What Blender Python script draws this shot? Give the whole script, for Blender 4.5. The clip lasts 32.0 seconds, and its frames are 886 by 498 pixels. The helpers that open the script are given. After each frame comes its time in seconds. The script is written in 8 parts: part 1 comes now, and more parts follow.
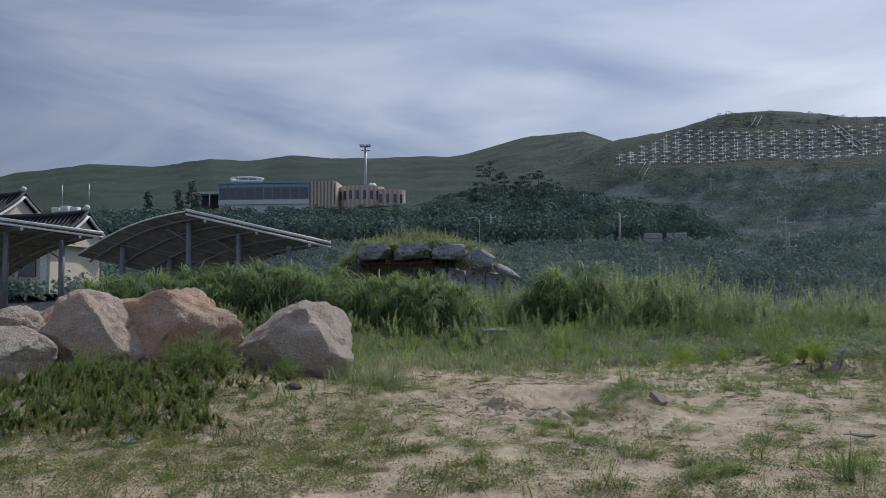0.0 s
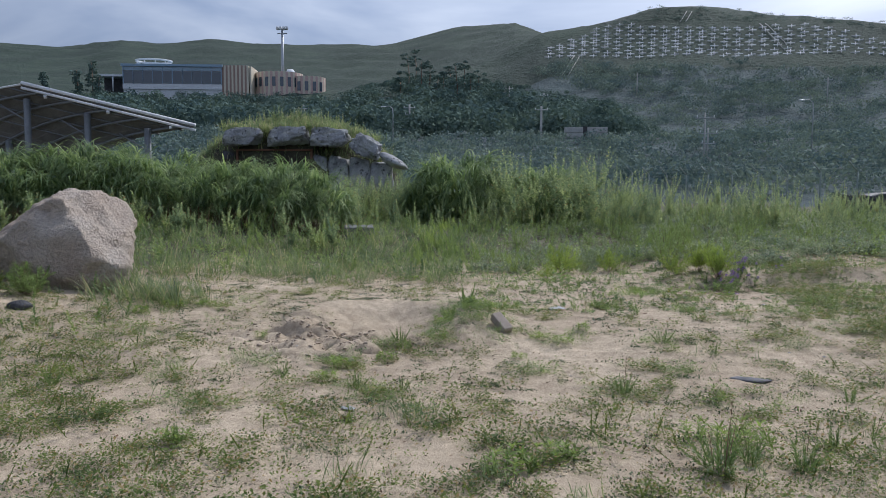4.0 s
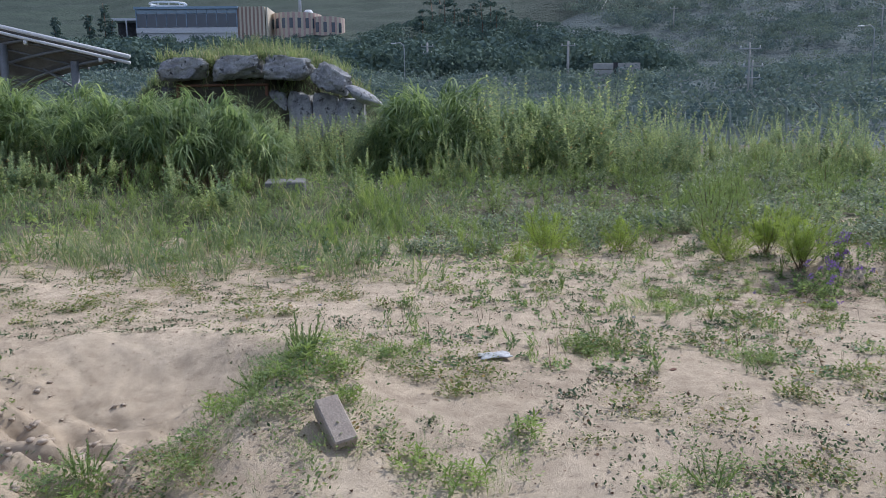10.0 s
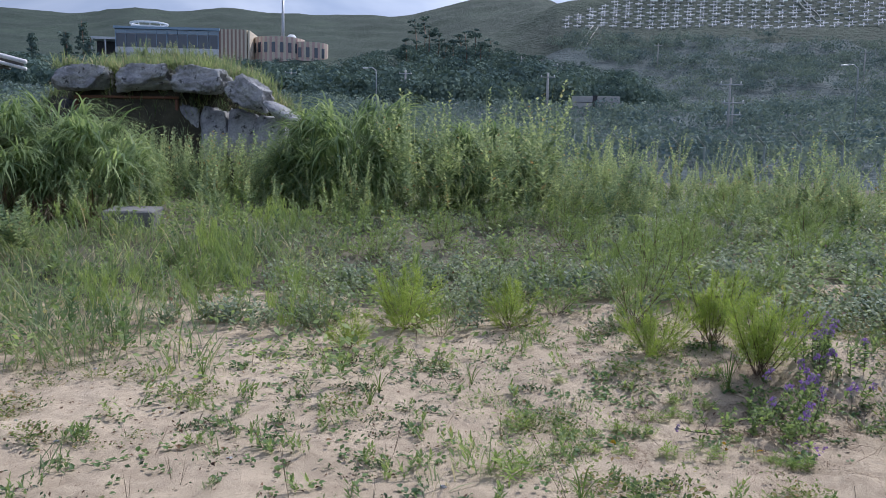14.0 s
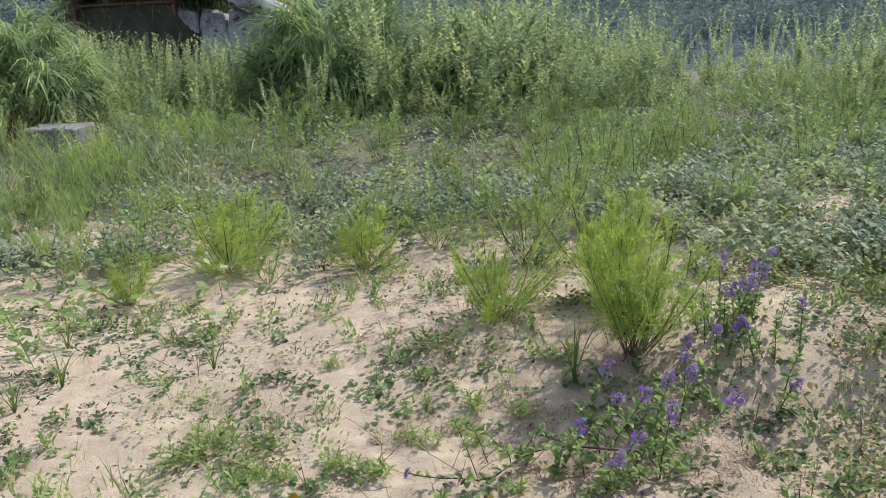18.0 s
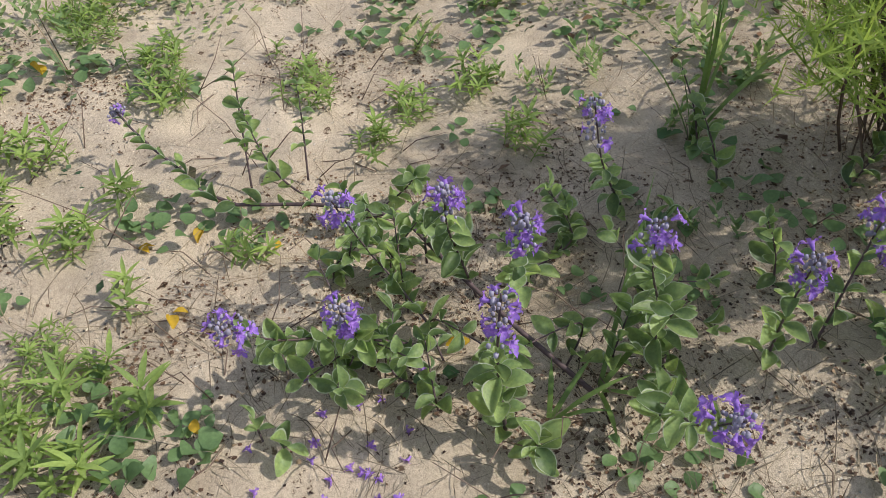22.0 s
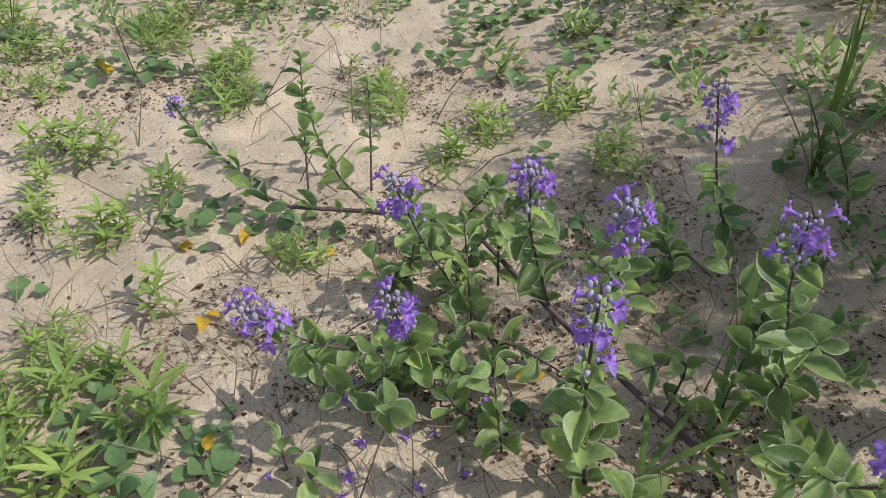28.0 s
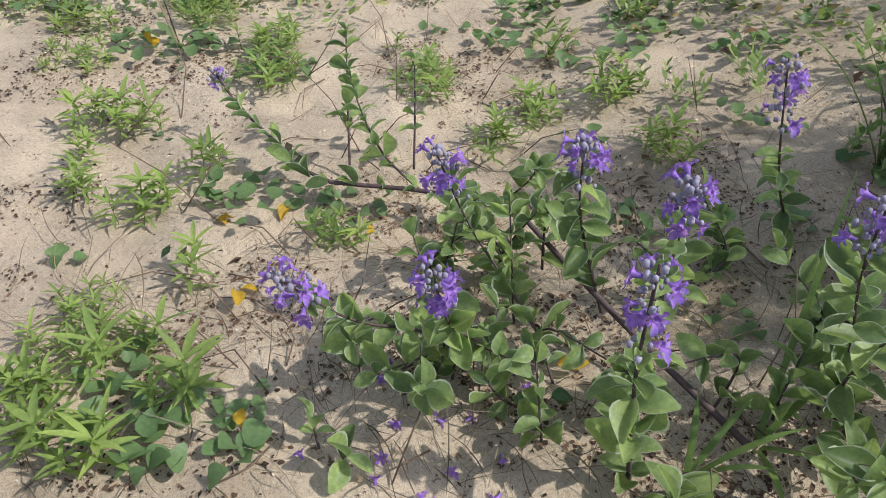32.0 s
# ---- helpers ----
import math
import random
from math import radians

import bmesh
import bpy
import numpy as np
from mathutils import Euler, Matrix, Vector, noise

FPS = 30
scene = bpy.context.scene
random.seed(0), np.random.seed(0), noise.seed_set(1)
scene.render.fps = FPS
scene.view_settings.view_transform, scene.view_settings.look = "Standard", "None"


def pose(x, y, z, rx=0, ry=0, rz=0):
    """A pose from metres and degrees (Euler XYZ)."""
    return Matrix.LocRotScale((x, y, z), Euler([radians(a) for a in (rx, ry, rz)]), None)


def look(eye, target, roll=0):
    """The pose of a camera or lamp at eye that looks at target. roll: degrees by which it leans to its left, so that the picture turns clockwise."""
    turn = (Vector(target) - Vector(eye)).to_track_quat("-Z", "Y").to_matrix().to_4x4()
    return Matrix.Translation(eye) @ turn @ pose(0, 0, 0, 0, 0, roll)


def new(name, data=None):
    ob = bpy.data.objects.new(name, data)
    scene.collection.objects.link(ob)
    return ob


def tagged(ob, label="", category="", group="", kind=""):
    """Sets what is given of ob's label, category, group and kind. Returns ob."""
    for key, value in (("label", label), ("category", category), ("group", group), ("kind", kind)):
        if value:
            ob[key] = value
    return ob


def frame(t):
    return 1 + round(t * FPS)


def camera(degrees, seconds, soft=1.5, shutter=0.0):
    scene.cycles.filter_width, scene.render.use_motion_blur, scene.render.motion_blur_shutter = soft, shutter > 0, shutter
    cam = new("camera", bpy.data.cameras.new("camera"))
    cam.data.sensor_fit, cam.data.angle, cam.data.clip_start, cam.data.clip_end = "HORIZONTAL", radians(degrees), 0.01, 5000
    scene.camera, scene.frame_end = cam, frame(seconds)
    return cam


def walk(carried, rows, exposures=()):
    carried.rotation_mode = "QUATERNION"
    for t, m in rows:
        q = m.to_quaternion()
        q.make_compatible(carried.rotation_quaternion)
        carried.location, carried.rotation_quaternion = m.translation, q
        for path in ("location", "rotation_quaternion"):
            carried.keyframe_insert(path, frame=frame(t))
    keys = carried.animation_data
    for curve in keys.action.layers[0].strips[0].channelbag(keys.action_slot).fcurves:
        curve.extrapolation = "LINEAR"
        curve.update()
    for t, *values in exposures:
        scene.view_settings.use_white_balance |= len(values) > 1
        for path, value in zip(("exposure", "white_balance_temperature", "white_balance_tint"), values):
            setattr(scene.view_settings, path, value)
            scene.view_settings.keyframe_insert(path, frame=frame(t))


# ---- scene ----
cam = camera(59.9, 32, 0.7)
PATH = [
    (0, (-0.451, -2.275, 1.24), (-0.752, -0.301, 1.354), -0.51),
    (0.5, (-0.338, -1.856, 1.26), (-0.442, 0.14, 1.343), -0.6),
    (1, (-0.194, -1.498, 1.225), (-0.196, 0.501, 1.28), -0.2),
    (1.5, (-0.036, -1.066, 1.245), (-0.033, 0.934, 1.27), 0),
    (2, (0.026, -0.541, 1.254), (0.02, 1.459, 1.249), 0.3),
    (2.5, (0.254, -0.099, 1.218), (0.219, 1.9, 1.179), 0.6),
    (3, (0.519, 0.357, 1.218), (0.452, 2.354, 1.134), 0.5),
    (3.5, (0.732, 0.831, 1.191), (0.64, 2.825, 1.066), 0.3),
    (5.5, (1.244, 2.899, 1.109), (1.059, 4.876, 0.868), 0.3),
    (6, (1.27, 3.336, 1.142), (1.082, 5.311, 0.886), -0.1),
    (6.5, (1.326, 3.698, 1.153), (1.12, 5.671, 0.895), -0.7),
    (7, (1.426, 4.161, 1.097), (1.239, 6.138, 0.856), -0.8),
    (7.5, (1.494, 4.661, 1.102), (1.293, 6.636, 0.857), -0.8),
    (8, (1.603, 5.123, 1.048), (1.349, 7.087, 0.768), -0.6),
    (8.5, (1.717, 5.583, 1.002), (1.461, 7.542, 0.691), -0.5),
    (9, (1.775, 6.014, 1.012), (1.517, 7.971, 0.69), -0.29),
    (9.5, (1.909, 6.434, 1.021), (1.66, 8.393, 0.705), -0.09),
    (10, (2.037, 6.821, 1.022), (1.834, 8.788, 0.722), -0.49),
    (10.5, (2.093, 7.228, 1.006), (1.915, 9.2, 0.726), -0.89),
    (11, (2.255, 7.594, 0.999), (2.069, 9.566, 0.719), -0.79),
    (11.5, (2.41, 7.979, 0.98), (2.23, 9.95, 0.691), -0.69),
    (12, (2.532, 8.334, 1.007), (2.346, 10.307, 0.736), -0.49),
    (12.5, (2.714, 8.665, 0.967), (2.468, 10.636, 0.729), -0.1),
    (13, (2.91, 9.041, 0.908), (2.627, 11.008, 0.679), 0.59),
    (13.5, (3.044, 9.472, 0.92), (2.775, 11.44, 0.688), 1.1),
    (14, (3.239, 9.928, 0.939), (3.074, 11.909, 0.716), 1.3),
    (14.5, (3.433, 10.381, 0.954), (3.487, 12.367, 0.72), 1.21),
    (16.5, (4.26, 10.842, 0.892), (4.404, 12.809, 0.561), 0.22),
    (17, (4.5, 11.109, 0.873), (4.496, 13.075, 0.507), -0.78),
    (17.5, (4.673, 11.459, 0.824), (4.501, 13.411, 0.422), -1.58),
    (18, (4.786, 11.906, 0.814), (4.391, 13.81, 0.345), -1.69),
    (18.5, (5.02, 12.351, 0.754), (4.384, 14.166, 0.203), -0.83),
    (19, (5.19, 12.72, 0.689), (4.346, 14.411, 0.036), 0.02),
    (19.5, (5.318, 13.076, 0.635), (4.301, 14.611, -0.145), -0.04),
    (20, (5.436, 13.349, 0.57), (4.292, 14.719, -0.332), -0.21),
    (20.5, (5.387, 13.638, 0.485), (4.182, 14.834, -0.573), 0.35),
    (21, (5.386, 13.808, 0.374), (4.15, 14.83, -0.821), 1.3),
    (21.5, (5.433, 13.922, 0.29), (4.182, 14.782, -1.012), 1.73),
    (22, (5.441, 13.974, 0.263), (4.184, 14.745, -1.089), 1.77),
    (22.5, (5.434, 13.968, 0.25), (4.175, 14.666, -1.138), 0.62),
    (23, (5.417, 13.949, 0.206), (4.149, 14.614, -1.19), 0.19),
    (23.5, (5.344, 13.99, 0.164), (4.081, 14.648, -1.24), 0.49),
    (24, (5.333, 14.014, 0.096), (3.999, 14.692, -1.231), 1.63),
    (24.5, (5.379, 13.981, 0.116), (3.999, 14.681, -1.151), 2.1),
    (25, (5.42, 13.955, 0.136), (4.004, 14.663, -1.087), 1.78),
    (25.5, (5.426, 13.964, 0.135), (3.995, 14.675, -1.068), 1.57),
    (27.5, (5.383, 13.991, 0.092), (3.94, 14.69, -1.103), 2.45),
    (28, (5.38, 13.997, 0.09), (3.928, 14.682, -1.102), 2.13),
    (28.5, (5.383, 13.989, 0.093), (3.927, 14.684, -1.089), 2.44),
    (29, (5.383, 13.995, 0.09), (3.912, 14.669, -1.085), 2.11),
    (29.5, (5.385, 13.994, 0.089), (3.906, 14.656, -1.084), 2.2),
    (30, (5.378, 13.997, 0.082), (3.899, 14.649, -1.096), 2.49),
    (30.5, (5.367, 13.998, 0.066), (3.889, 14.641, -1.117), 2.88),
    (31, (5.366, 14.001, 0.063), (3.893, 14.629, -1.135), 2.87),
    (31.5, (5.358, 14.003, 0.061), (3.887, 14.614, -1.149), 2.76),
    (32, (5.362, 14, 0.06), (3.886, 14.588, -1.155), 1.94),
]
EXPOSURES = [(0.0, -0.52, 6100, 12), (1.5, -0.52, 6050, 12), (3.5, -0.25, 6000, 12), (6.0, 0.03, 5920, 13), (12.0, 0.08, 5850, 15), (14.5, 0.15, 5900, 16), (17.0, 0.47, 6200, 12), (19.0, 0.6, 6400, 12), (22.0, 0.5, 6400, 11), (32.0, 0.52, 6300, 11)]
walk(cam, [(t, look(e, a, r)) for t, e, a, r in PATH], EXPOSURES)

# ---- light ----
SUN_AZ, SUN_EL = 36.0, 49.0          # degrees: from +y towards +x, above the horizon
world = bpy.data.worlds.new("sky")
scene.world = world
world.use_nodes = True


def sky_nodes():
    """Hazy sky: the clear sky veiled by soft, streaky cloud."""
    nt = world.node_tree
    nt.nodes.clear()
    N, L = nt.nodes.new, nt.links.new
    out, bg = N("ShaderNodeOutputWorld"), N("ShaderNodeBackground")
    sky = N("ShaderNodeTexSky")
    sky.sky_type, sky.sun_disc = "NISHITA", False
    sky.sun_elevation, sky.sun_rotation = radians(SUN_EL), radians(SUN_AZ)
    sky.air_density, sky.dust_density = 1.6, 3.0
    co, mp = N("ShaderNodeTexCoord"), N("ShaderNodeMapping")
    mp.inputs["Scale"].default_value = (1.0, 1.6, 5.0)
    mp.inputs["Rotation"].default_value = (0.12, 0.25, 0.5)
    L(co.outputs["Generated"], mp.inputs["Vector"])
    n1 = N("ShaderNodeTexNoise")
    n1.inputs["Scale"].default_value, n1.inputs["Detail"].default_value, n1.inputs["Distortion"].default_value = 1.6, 5, 0.6
    n1.inputs["Roughness"].default_value = 0.5
    L(mp.outputs["Vector"], n1.inputs["Vector"])
    ramp = N("ShaderNodeValToRGB")
    ramp.color_ramp.elements[0].position, ramp.color_ramp.elements[1].position = 0.36, 0.66
    ramp.color_ramp.elements[0].color, ramp.color_ramp.elements[1].color = (2.7, 3.6, 5.9, 1), (8.4, 9.0, 10.5, 1)
    L(n1.outputs["Fac"], ramp.inputs["Fac"])
    mix = N("ShaderNodeMix")
    mix.data_type = "RGBA"
    mix.inputs["Factor"].default_value = 0.70
    L(sky.outputs["Color"], mix.inputs["A"])
    L(ramp.outputs["Color"], mix.inputs["B"])
    # haze: brighter towards the sun's side of the sky, duller away from it
    dot, glow = N("ShaderNodeVectorMath"), N("ShaderNodeMapRange")
    dot.operation = "DOT_PRODUCT"
    dot.inputs[1].default_value = (math.sin(radians(SUN_AZ)), math.cos(radians(SUN_AZ)), 0.15)
    L(co.outputs["Generated"], dot.inputs[0])
    glow.inputs["From Min"].default_value, glow.inputs["From Max"].default_value = 0.25, 1.0
    glow.inputs["To Min"].default_value, glow.inputs["To Max"].default_value = 0.88, 1.36
    L(dot.outputs["Value"], glow.inputs["Value"])
    scaled = N("ShaderNodeVectorMath")
    scaled.operation = "SCALE"
    L(mix.outputs["Result"], scaled.inputs[0])
    L(glow.outputs["Result"], scaled.inputs["Scale"])
    L(scaled.outputs["Vector"], bg.inputs["Color"])
    bg.inputs["Strength"].default_value = 0.092
    L(bg.outputs["Background"], out.inputs["Surface"])


sky_nodes()
sun = new("sun", bpy.data.lights.new("sun", "SUN"))
sun.data.energy, sun.data.angle, sun.data.color = 3.2, radians(0.8), (1.0, 0.955, 0.88)
_a, _e = radians(SUN_AZ), radians(SUN_EL)
sun.matrix_world = look((40 * math.sin(_a), 40 * math.cos(_a), 40), Vector((40 * math.sin(_a), 40 * math.cos(_a), 40)) - Vector((math.sin(_a) * math.cos(_e), math.cos(_a) * math.cos(_e), math.sin(_e))))

# ---- materials ----


def nodes_of(name):
    m = bpy.data.materials.new(name)
    m.use_nodes = True
    nt = m.node_tree
    nt.nodes.clear()
    return m, nt, nt.nodes.new, nt.links.new


def noise_node(N, L, scale, detail=4, rough=0.55, vec=None, kind="ShaderNodeTexNoise"):
    n = N(kind)
    n.inputs["Scale"].default_value = scale
    if kind == "ShaderNodeTexNoise":
        n.inputs["Detail"].default_value, n.inputs["Roughness"].default_value = detail, rough
    if vec is not None:
        L(vec, n.inputs["Vector"])
    return n


def ramp_node(N, L, fac, stops):
    r = N("ShaderNodeValToRGB")
    el = r.color_ramp.elements
    while len(el) < len(stops):
        el.new(0.5)
    for e, (p, c) in zip(el, stops):
        e.position, e.color = p, (*c, 1)
    L(fac, r.inputs["Fac"])
    return r


def mix_node(N, L, fac, a, b, kind="MIX"):
    m = N("ShaderNodeMix")
    m.data_type, m.blend_type = "RGBA", kind
    for key, v in (("Factor", fac), ("A", a), ("B", b)):
        if isinstance(v, (int, float)):
            m.inputs[key].default_value = v
        elif isinstance(v, tuple):
            m.inputs[key].default_value = (*v, 1)
        else:
            L(v, m.inputs[key])
    return m.outputs["Result"]


def surface(name, stops, scale=3.0, fine=40.0, rough=0.8, bump=0.3, dist=0.02, metal=0.0, spots=None, island=0.0):
    """A solid surface: colour from coarse noise, darkened by fine grain, with relief."""
    m, nt, N, L = nodes_of(name)
    out, b = N("ShaderNodeOutputMaterial"), N("ShaderNodeBsdfPrincipled")
    co = N("ShaderNodeTexCoord").outputs["Object"]
    n1, n2 = noise_node(N, L, scale, 5, 0.6, co), noise_node(N, L, fine, 4, 0.65, co)
    col = ramp_node(N, L, n1.outputs["Fac"], stops).outputs["Color"]
    g = ramp_node(N, L, n2.outputs["Fac"], [(0.3, (0.72, 0.72, 0.72)), (0.7, (1.15, 1.15, 1.15))]).outputs["Color"]
    col = mix_node(N, L, 1.0, col, g, "MULTIPLY")
    if spots:
        v = noise_node(N, L, spots[0], 3, 0.7, co)
        f = ramp_node(N, L, v.outputs["Fac"], [(spots[1], (0, 0, 0)), (spots[1] + 0.08, (1, 1, 1))]).outputs["Color"]
        col = mix_node(N, L, f, col, spots[2])
    if island:
        ob = N("ShaderNodeObjectInfo")
        v = ramp_node(N, L, ob.outputs["Random"], [(0, (1 - island,) * 3), (1, (1 + island,) * 3)]).outputs["Color"]
        col = mix_node(N, L, 1.0, col, v, "MULTIPLY")
    L(col, b.inputs["Base Color"])
    b.inputs["Roughness"].default_value, b.inputs["Metallic"].default_value = rough, metal
    if bump:
        bp = N("ShaderNodeBump")
        bp.inputs["Strength"].default_value, bp.inputs["Distance"].default_value = bump, dist
        s = N("ShaderNodeMath")
        s.operation = "ADD"
        L(n1.outputs["Fac"], s.inputs[0])
        L(n2.outputs["Fac"], s.inputs[1])
        L(s.outputs[0], bp.inputs["Height"])
        L(bp.outputs["Normal"], b.inputs["Normal"])
    L(b.outputs["BSDF"], out.inputs["Surface"])
    return m


def foliage(name, dark, light, dry=None, through_light=0.35, rough=0.55, patch=1.5, dry_share=0.9, gloss=0.25, vary=0.0):
    """Leaves: each blade its own tint, patches over the place, light shining through."""
    m, nt, N, L = nodes_of(name)
    out = N("ShaderNodeOutputMaterial")
    isl = N("ShaderNodeNewGeometry").outputs["Random Per Island"]
    co = N("ShaderNodeTexCoord").outputs["Object"]
    n1 = noise_node(N, L, patch, 3, 0.6, co)
    col = ramp_node(N, L, isl, [(0.0, dark), (1.0, light)]).outputs["Color"]
    var = ramp_node(N, L, n1.outputs["Fac"], [(0.32, (0.58, 0.65, 0.70)), (0.68, (1.30, 1.22, 1.02))]).outputs["Color"]
    col = mix_node(N, L, 1.0, col, var, "MULTIPLY")
    if dry:
        f = ramp_node(N, L, isl, [(dry_share, (0, 0, 0)), (min(1.0, dry_share + 0.05), (1, 1, 1))]).outputs["Color"]
        col = mix_node(N, L, f, col, dry)
    if vary:
        ob = N("ShaderNodeObjectInfo")
        tone = ramp_node(N, L, ob.outputs["Random"], [(0, (1 - vary, 1 - vary * 0.9, 1 - vary)), (1, (1 + vary * 1.2, 1 + vary, 1 + vary * 0.6))]).outputs["Color"]
        col = mix_node(N, L, 1.0, col, tone, "MULTIPLY")
    n2 = noise_node(N, L, 220.0, 2, 0.6, co)
    g = ramp_node(N, L, n2.outputs["Fac"], [(0.3, (0.85, 0.85, 0.85)), (0.7, (1.1, 1.1, 1.1))]).outputs["Color"]
    col = mix_node(N, L, 1.0, col, g, "MULTIPLY")
    b, tr, mx = N("ShaderNodeBsdfPrincipled"), N("ShaderNodeBsdfTranslucent"), N("ShaderNodeMixShader")
    L(col, b.inputs["Base Color"])
    b.inputs["Roughness"].default_value = rough
    b.inputs["Specular IOR Level"].default_value = gloss
    warm = mix_node(N, L, 1.0, col, (1.17, 1.13, 0.86), "MULTIPLY")
    L(warm, tr.inputs["Color"])
    mx.inputs["Fac"].default_value = through_light
    L(b.outputs["BSDF"], mx.inputs[1])
    L(tr.outputs["BSDF"], mx.inputs[2])
    L(mx.outputs["Shader"], out.inputs["Surface"])
    return m


def plain(name, col, rough=0.6, metal=0.0, var=0.12, scale=6.0):
    d, l = tuple(c * (1 - var) for c in col), tuple(min(1, c * (1 + var)) for c in col)
    return surface(name, [(0.3, d), (0.7, l)], scale, 60, rough, 0.1, 0.003, metal)


def glass_mat(name, tint, rough=0.05):
    m, nt, N, L = nodes_of(name)
    out, b = N("ShaderNodeOutputMaterial"), N("ShaderNodeBsdfPrincipled")
    b.inputs["Base Color"].default_value = (*tint, 1)
    b.inputs["Roughness"].default_value, b.inputs["Metallic"].default_value = rough, 0.0
    b.inputs["Specular IOR Level"].default_value = 1.0
    L(b.outputs["BSDF"], out.inputs["Surface"])
    return m

# ---- building helpers ----


def part(name, bm, material, parent=None, label="", smooth=True):
    """Links a bmesh (or a finished mesh) as one object, under parent if given."""
    if isinstance(bm, bmesh.types.BMesh):
        me = bpy.data.meshes.new(name)
        bm.to_mesh(me)
        bm.free()
    else:
        me = bm
    if material is not None and not me.materials:
        me.materials.append(material)
    if smooth:
        me.polygons.foreach_set("use_smooth", np.ones(len(me.polygons), dtype=bool))
    ob = new(name, me)
    if parent is not None:
        ob.parent = parent
    if label:
        tagged(ob, label)
    return ob


def np_mesh(name, V, F, mats=(), mi=None, smooth=False):
    """A mesh from arrays of corners and of faces that all have the same number of corners."""
    V, F = np.asarray(V, dtype=np.float32), np.asarray(F, dtype=np.int32)
    me = bpy.data.meshes.new(name)
    n, k = F.shape
    me.vertices.add(len(V))
    me.vertices.foreach_set("co", V.ravel())
    me.loops.add(n * k)
    me.loops.foreach_set("vertex_index", F.ravel())
    me.polygons.add(n)
    me.polygons.foreach_set("loop_start", np.arange(0, n * k, k, dtype=np.int32))
    me.polygons.foreach_set("loop_total", np.full(n, k, dtype=np.int32))
    for m in mats:
        me.materials.append(m)
    if mi is not None:
        me.polygons.foreach_set("material_index", np.asarray(mi, dtype=np.int32))
    if smooth:
        me.polygons.foreach_set("use_smooth", np.ones(n, dtype=bool))
    me.update(calc_edges=True)
    return me


def empty(name, m=None, label="", category="", group="", kind=""):
    ob = new(name)
    if m is not None:
        ob.matrix_basis = m
    return tagged(ob, label, category, group, kind)


def box(sx, sy, sz, at=(0, 0, 0), bevel=0.0, m=None):
    """A bmesh box, its middle at `at`."""
    bm = bmesh.new()
    bmesh.ops.create_cube(bm, size=1.0)
    bmesh.ops.scale(bm, vec=(sx, sy, sz), verts=bm.verts)
    if bevel:
        bmesh.ops.bevel(bm, geom=bm.edges[:], offset=bevel, segments=1, affect="EDGES")
    bmesh.ops.translate(bm, vec=at, verts=bm.verts)
    if m is not None:
        bmesh.ops.transform(bm, matrix=m, verts=bm.verts)
    return bm


def tube(points, radii, sides=8):
    """A bmesh tube along points, with a radius at each."""
    bm = bmesh.new()
    rings = []
    for i, (p, r) in enumerate(zip(points, radii)):
        p = Vector(p)
        d = (Vector(points[min(i + 1, len(points) - 1)]) - Vector(points[max(i - 1, 0)])).normalized()
        q = d.to_track_quat("Z", "Y")
        rings.append([bm.verts.new(p + q @ Vector((r * math.cos(2 * math.pi * k / sides), r * math.sin(2 * math.pi * k / sides), 0))) for k in range(sides)])
    for a, b in zip(rings, rings[1:]):
        for k in range(sides):
            bm.faces.new((a[k], a[(k + 1) % sides], b[(k + 1) % sides], b[k]))
    bm.faces.new(rings[0][::-1])
    bm.faces.new(rings[-1])
    return bm


def cat_bm(*bms):
    """Joins bmeshes into one."""
    out = bmesh.new()
    for b in bms:
        me = bpy.data.meshes.new("join")
        b.to_mesh(me)
        b.free()
        out.from_mesh(me)
        bpy.data.meshes.remove(me)
    return out


# ---- the lie of the land ----


def sm(a):
    a = np.clip(a, 0, 1)
    return a * a * (3 - 2 * a)


def vnoise(x, y, seed=0):
    """Smooth value noise on arrays, 0 to 1."""
    xi, yi = np.floor(x).astype(np.int64), np.floor(y).astype(np.int64)
    fx, fy = sm(x - xi), sm(y - yi)

    def h(i, j):
        n = (i * 374761393 + j * 668265263 + seed * 974711) & 0x7FFFFFFF
        n = ((n ^ (n >> 13)) * 1274126177) & 0x7FFFFFFF
        return ((n ^ (n >> 16)) & 0xFFFF) / 65535.0
    return (h(xi, yi) * (1 - fx) + h(xi + 1, yi) * fx) * (1 - fy) + (h(xi, yi + 1) * (1 - fx) + h(xi + 1, yi + 1) * fx) * fy


def fbm(x, y, seed=0, octaves=4):
    s, a, t = 0.0, 1.0, 0.0
    for o in range(octaves):
        s, t = s + a * vnoise(x * 2 ** o, y * 2 ** o, seed + o), t + a
        a *= 0.5
    return s / t


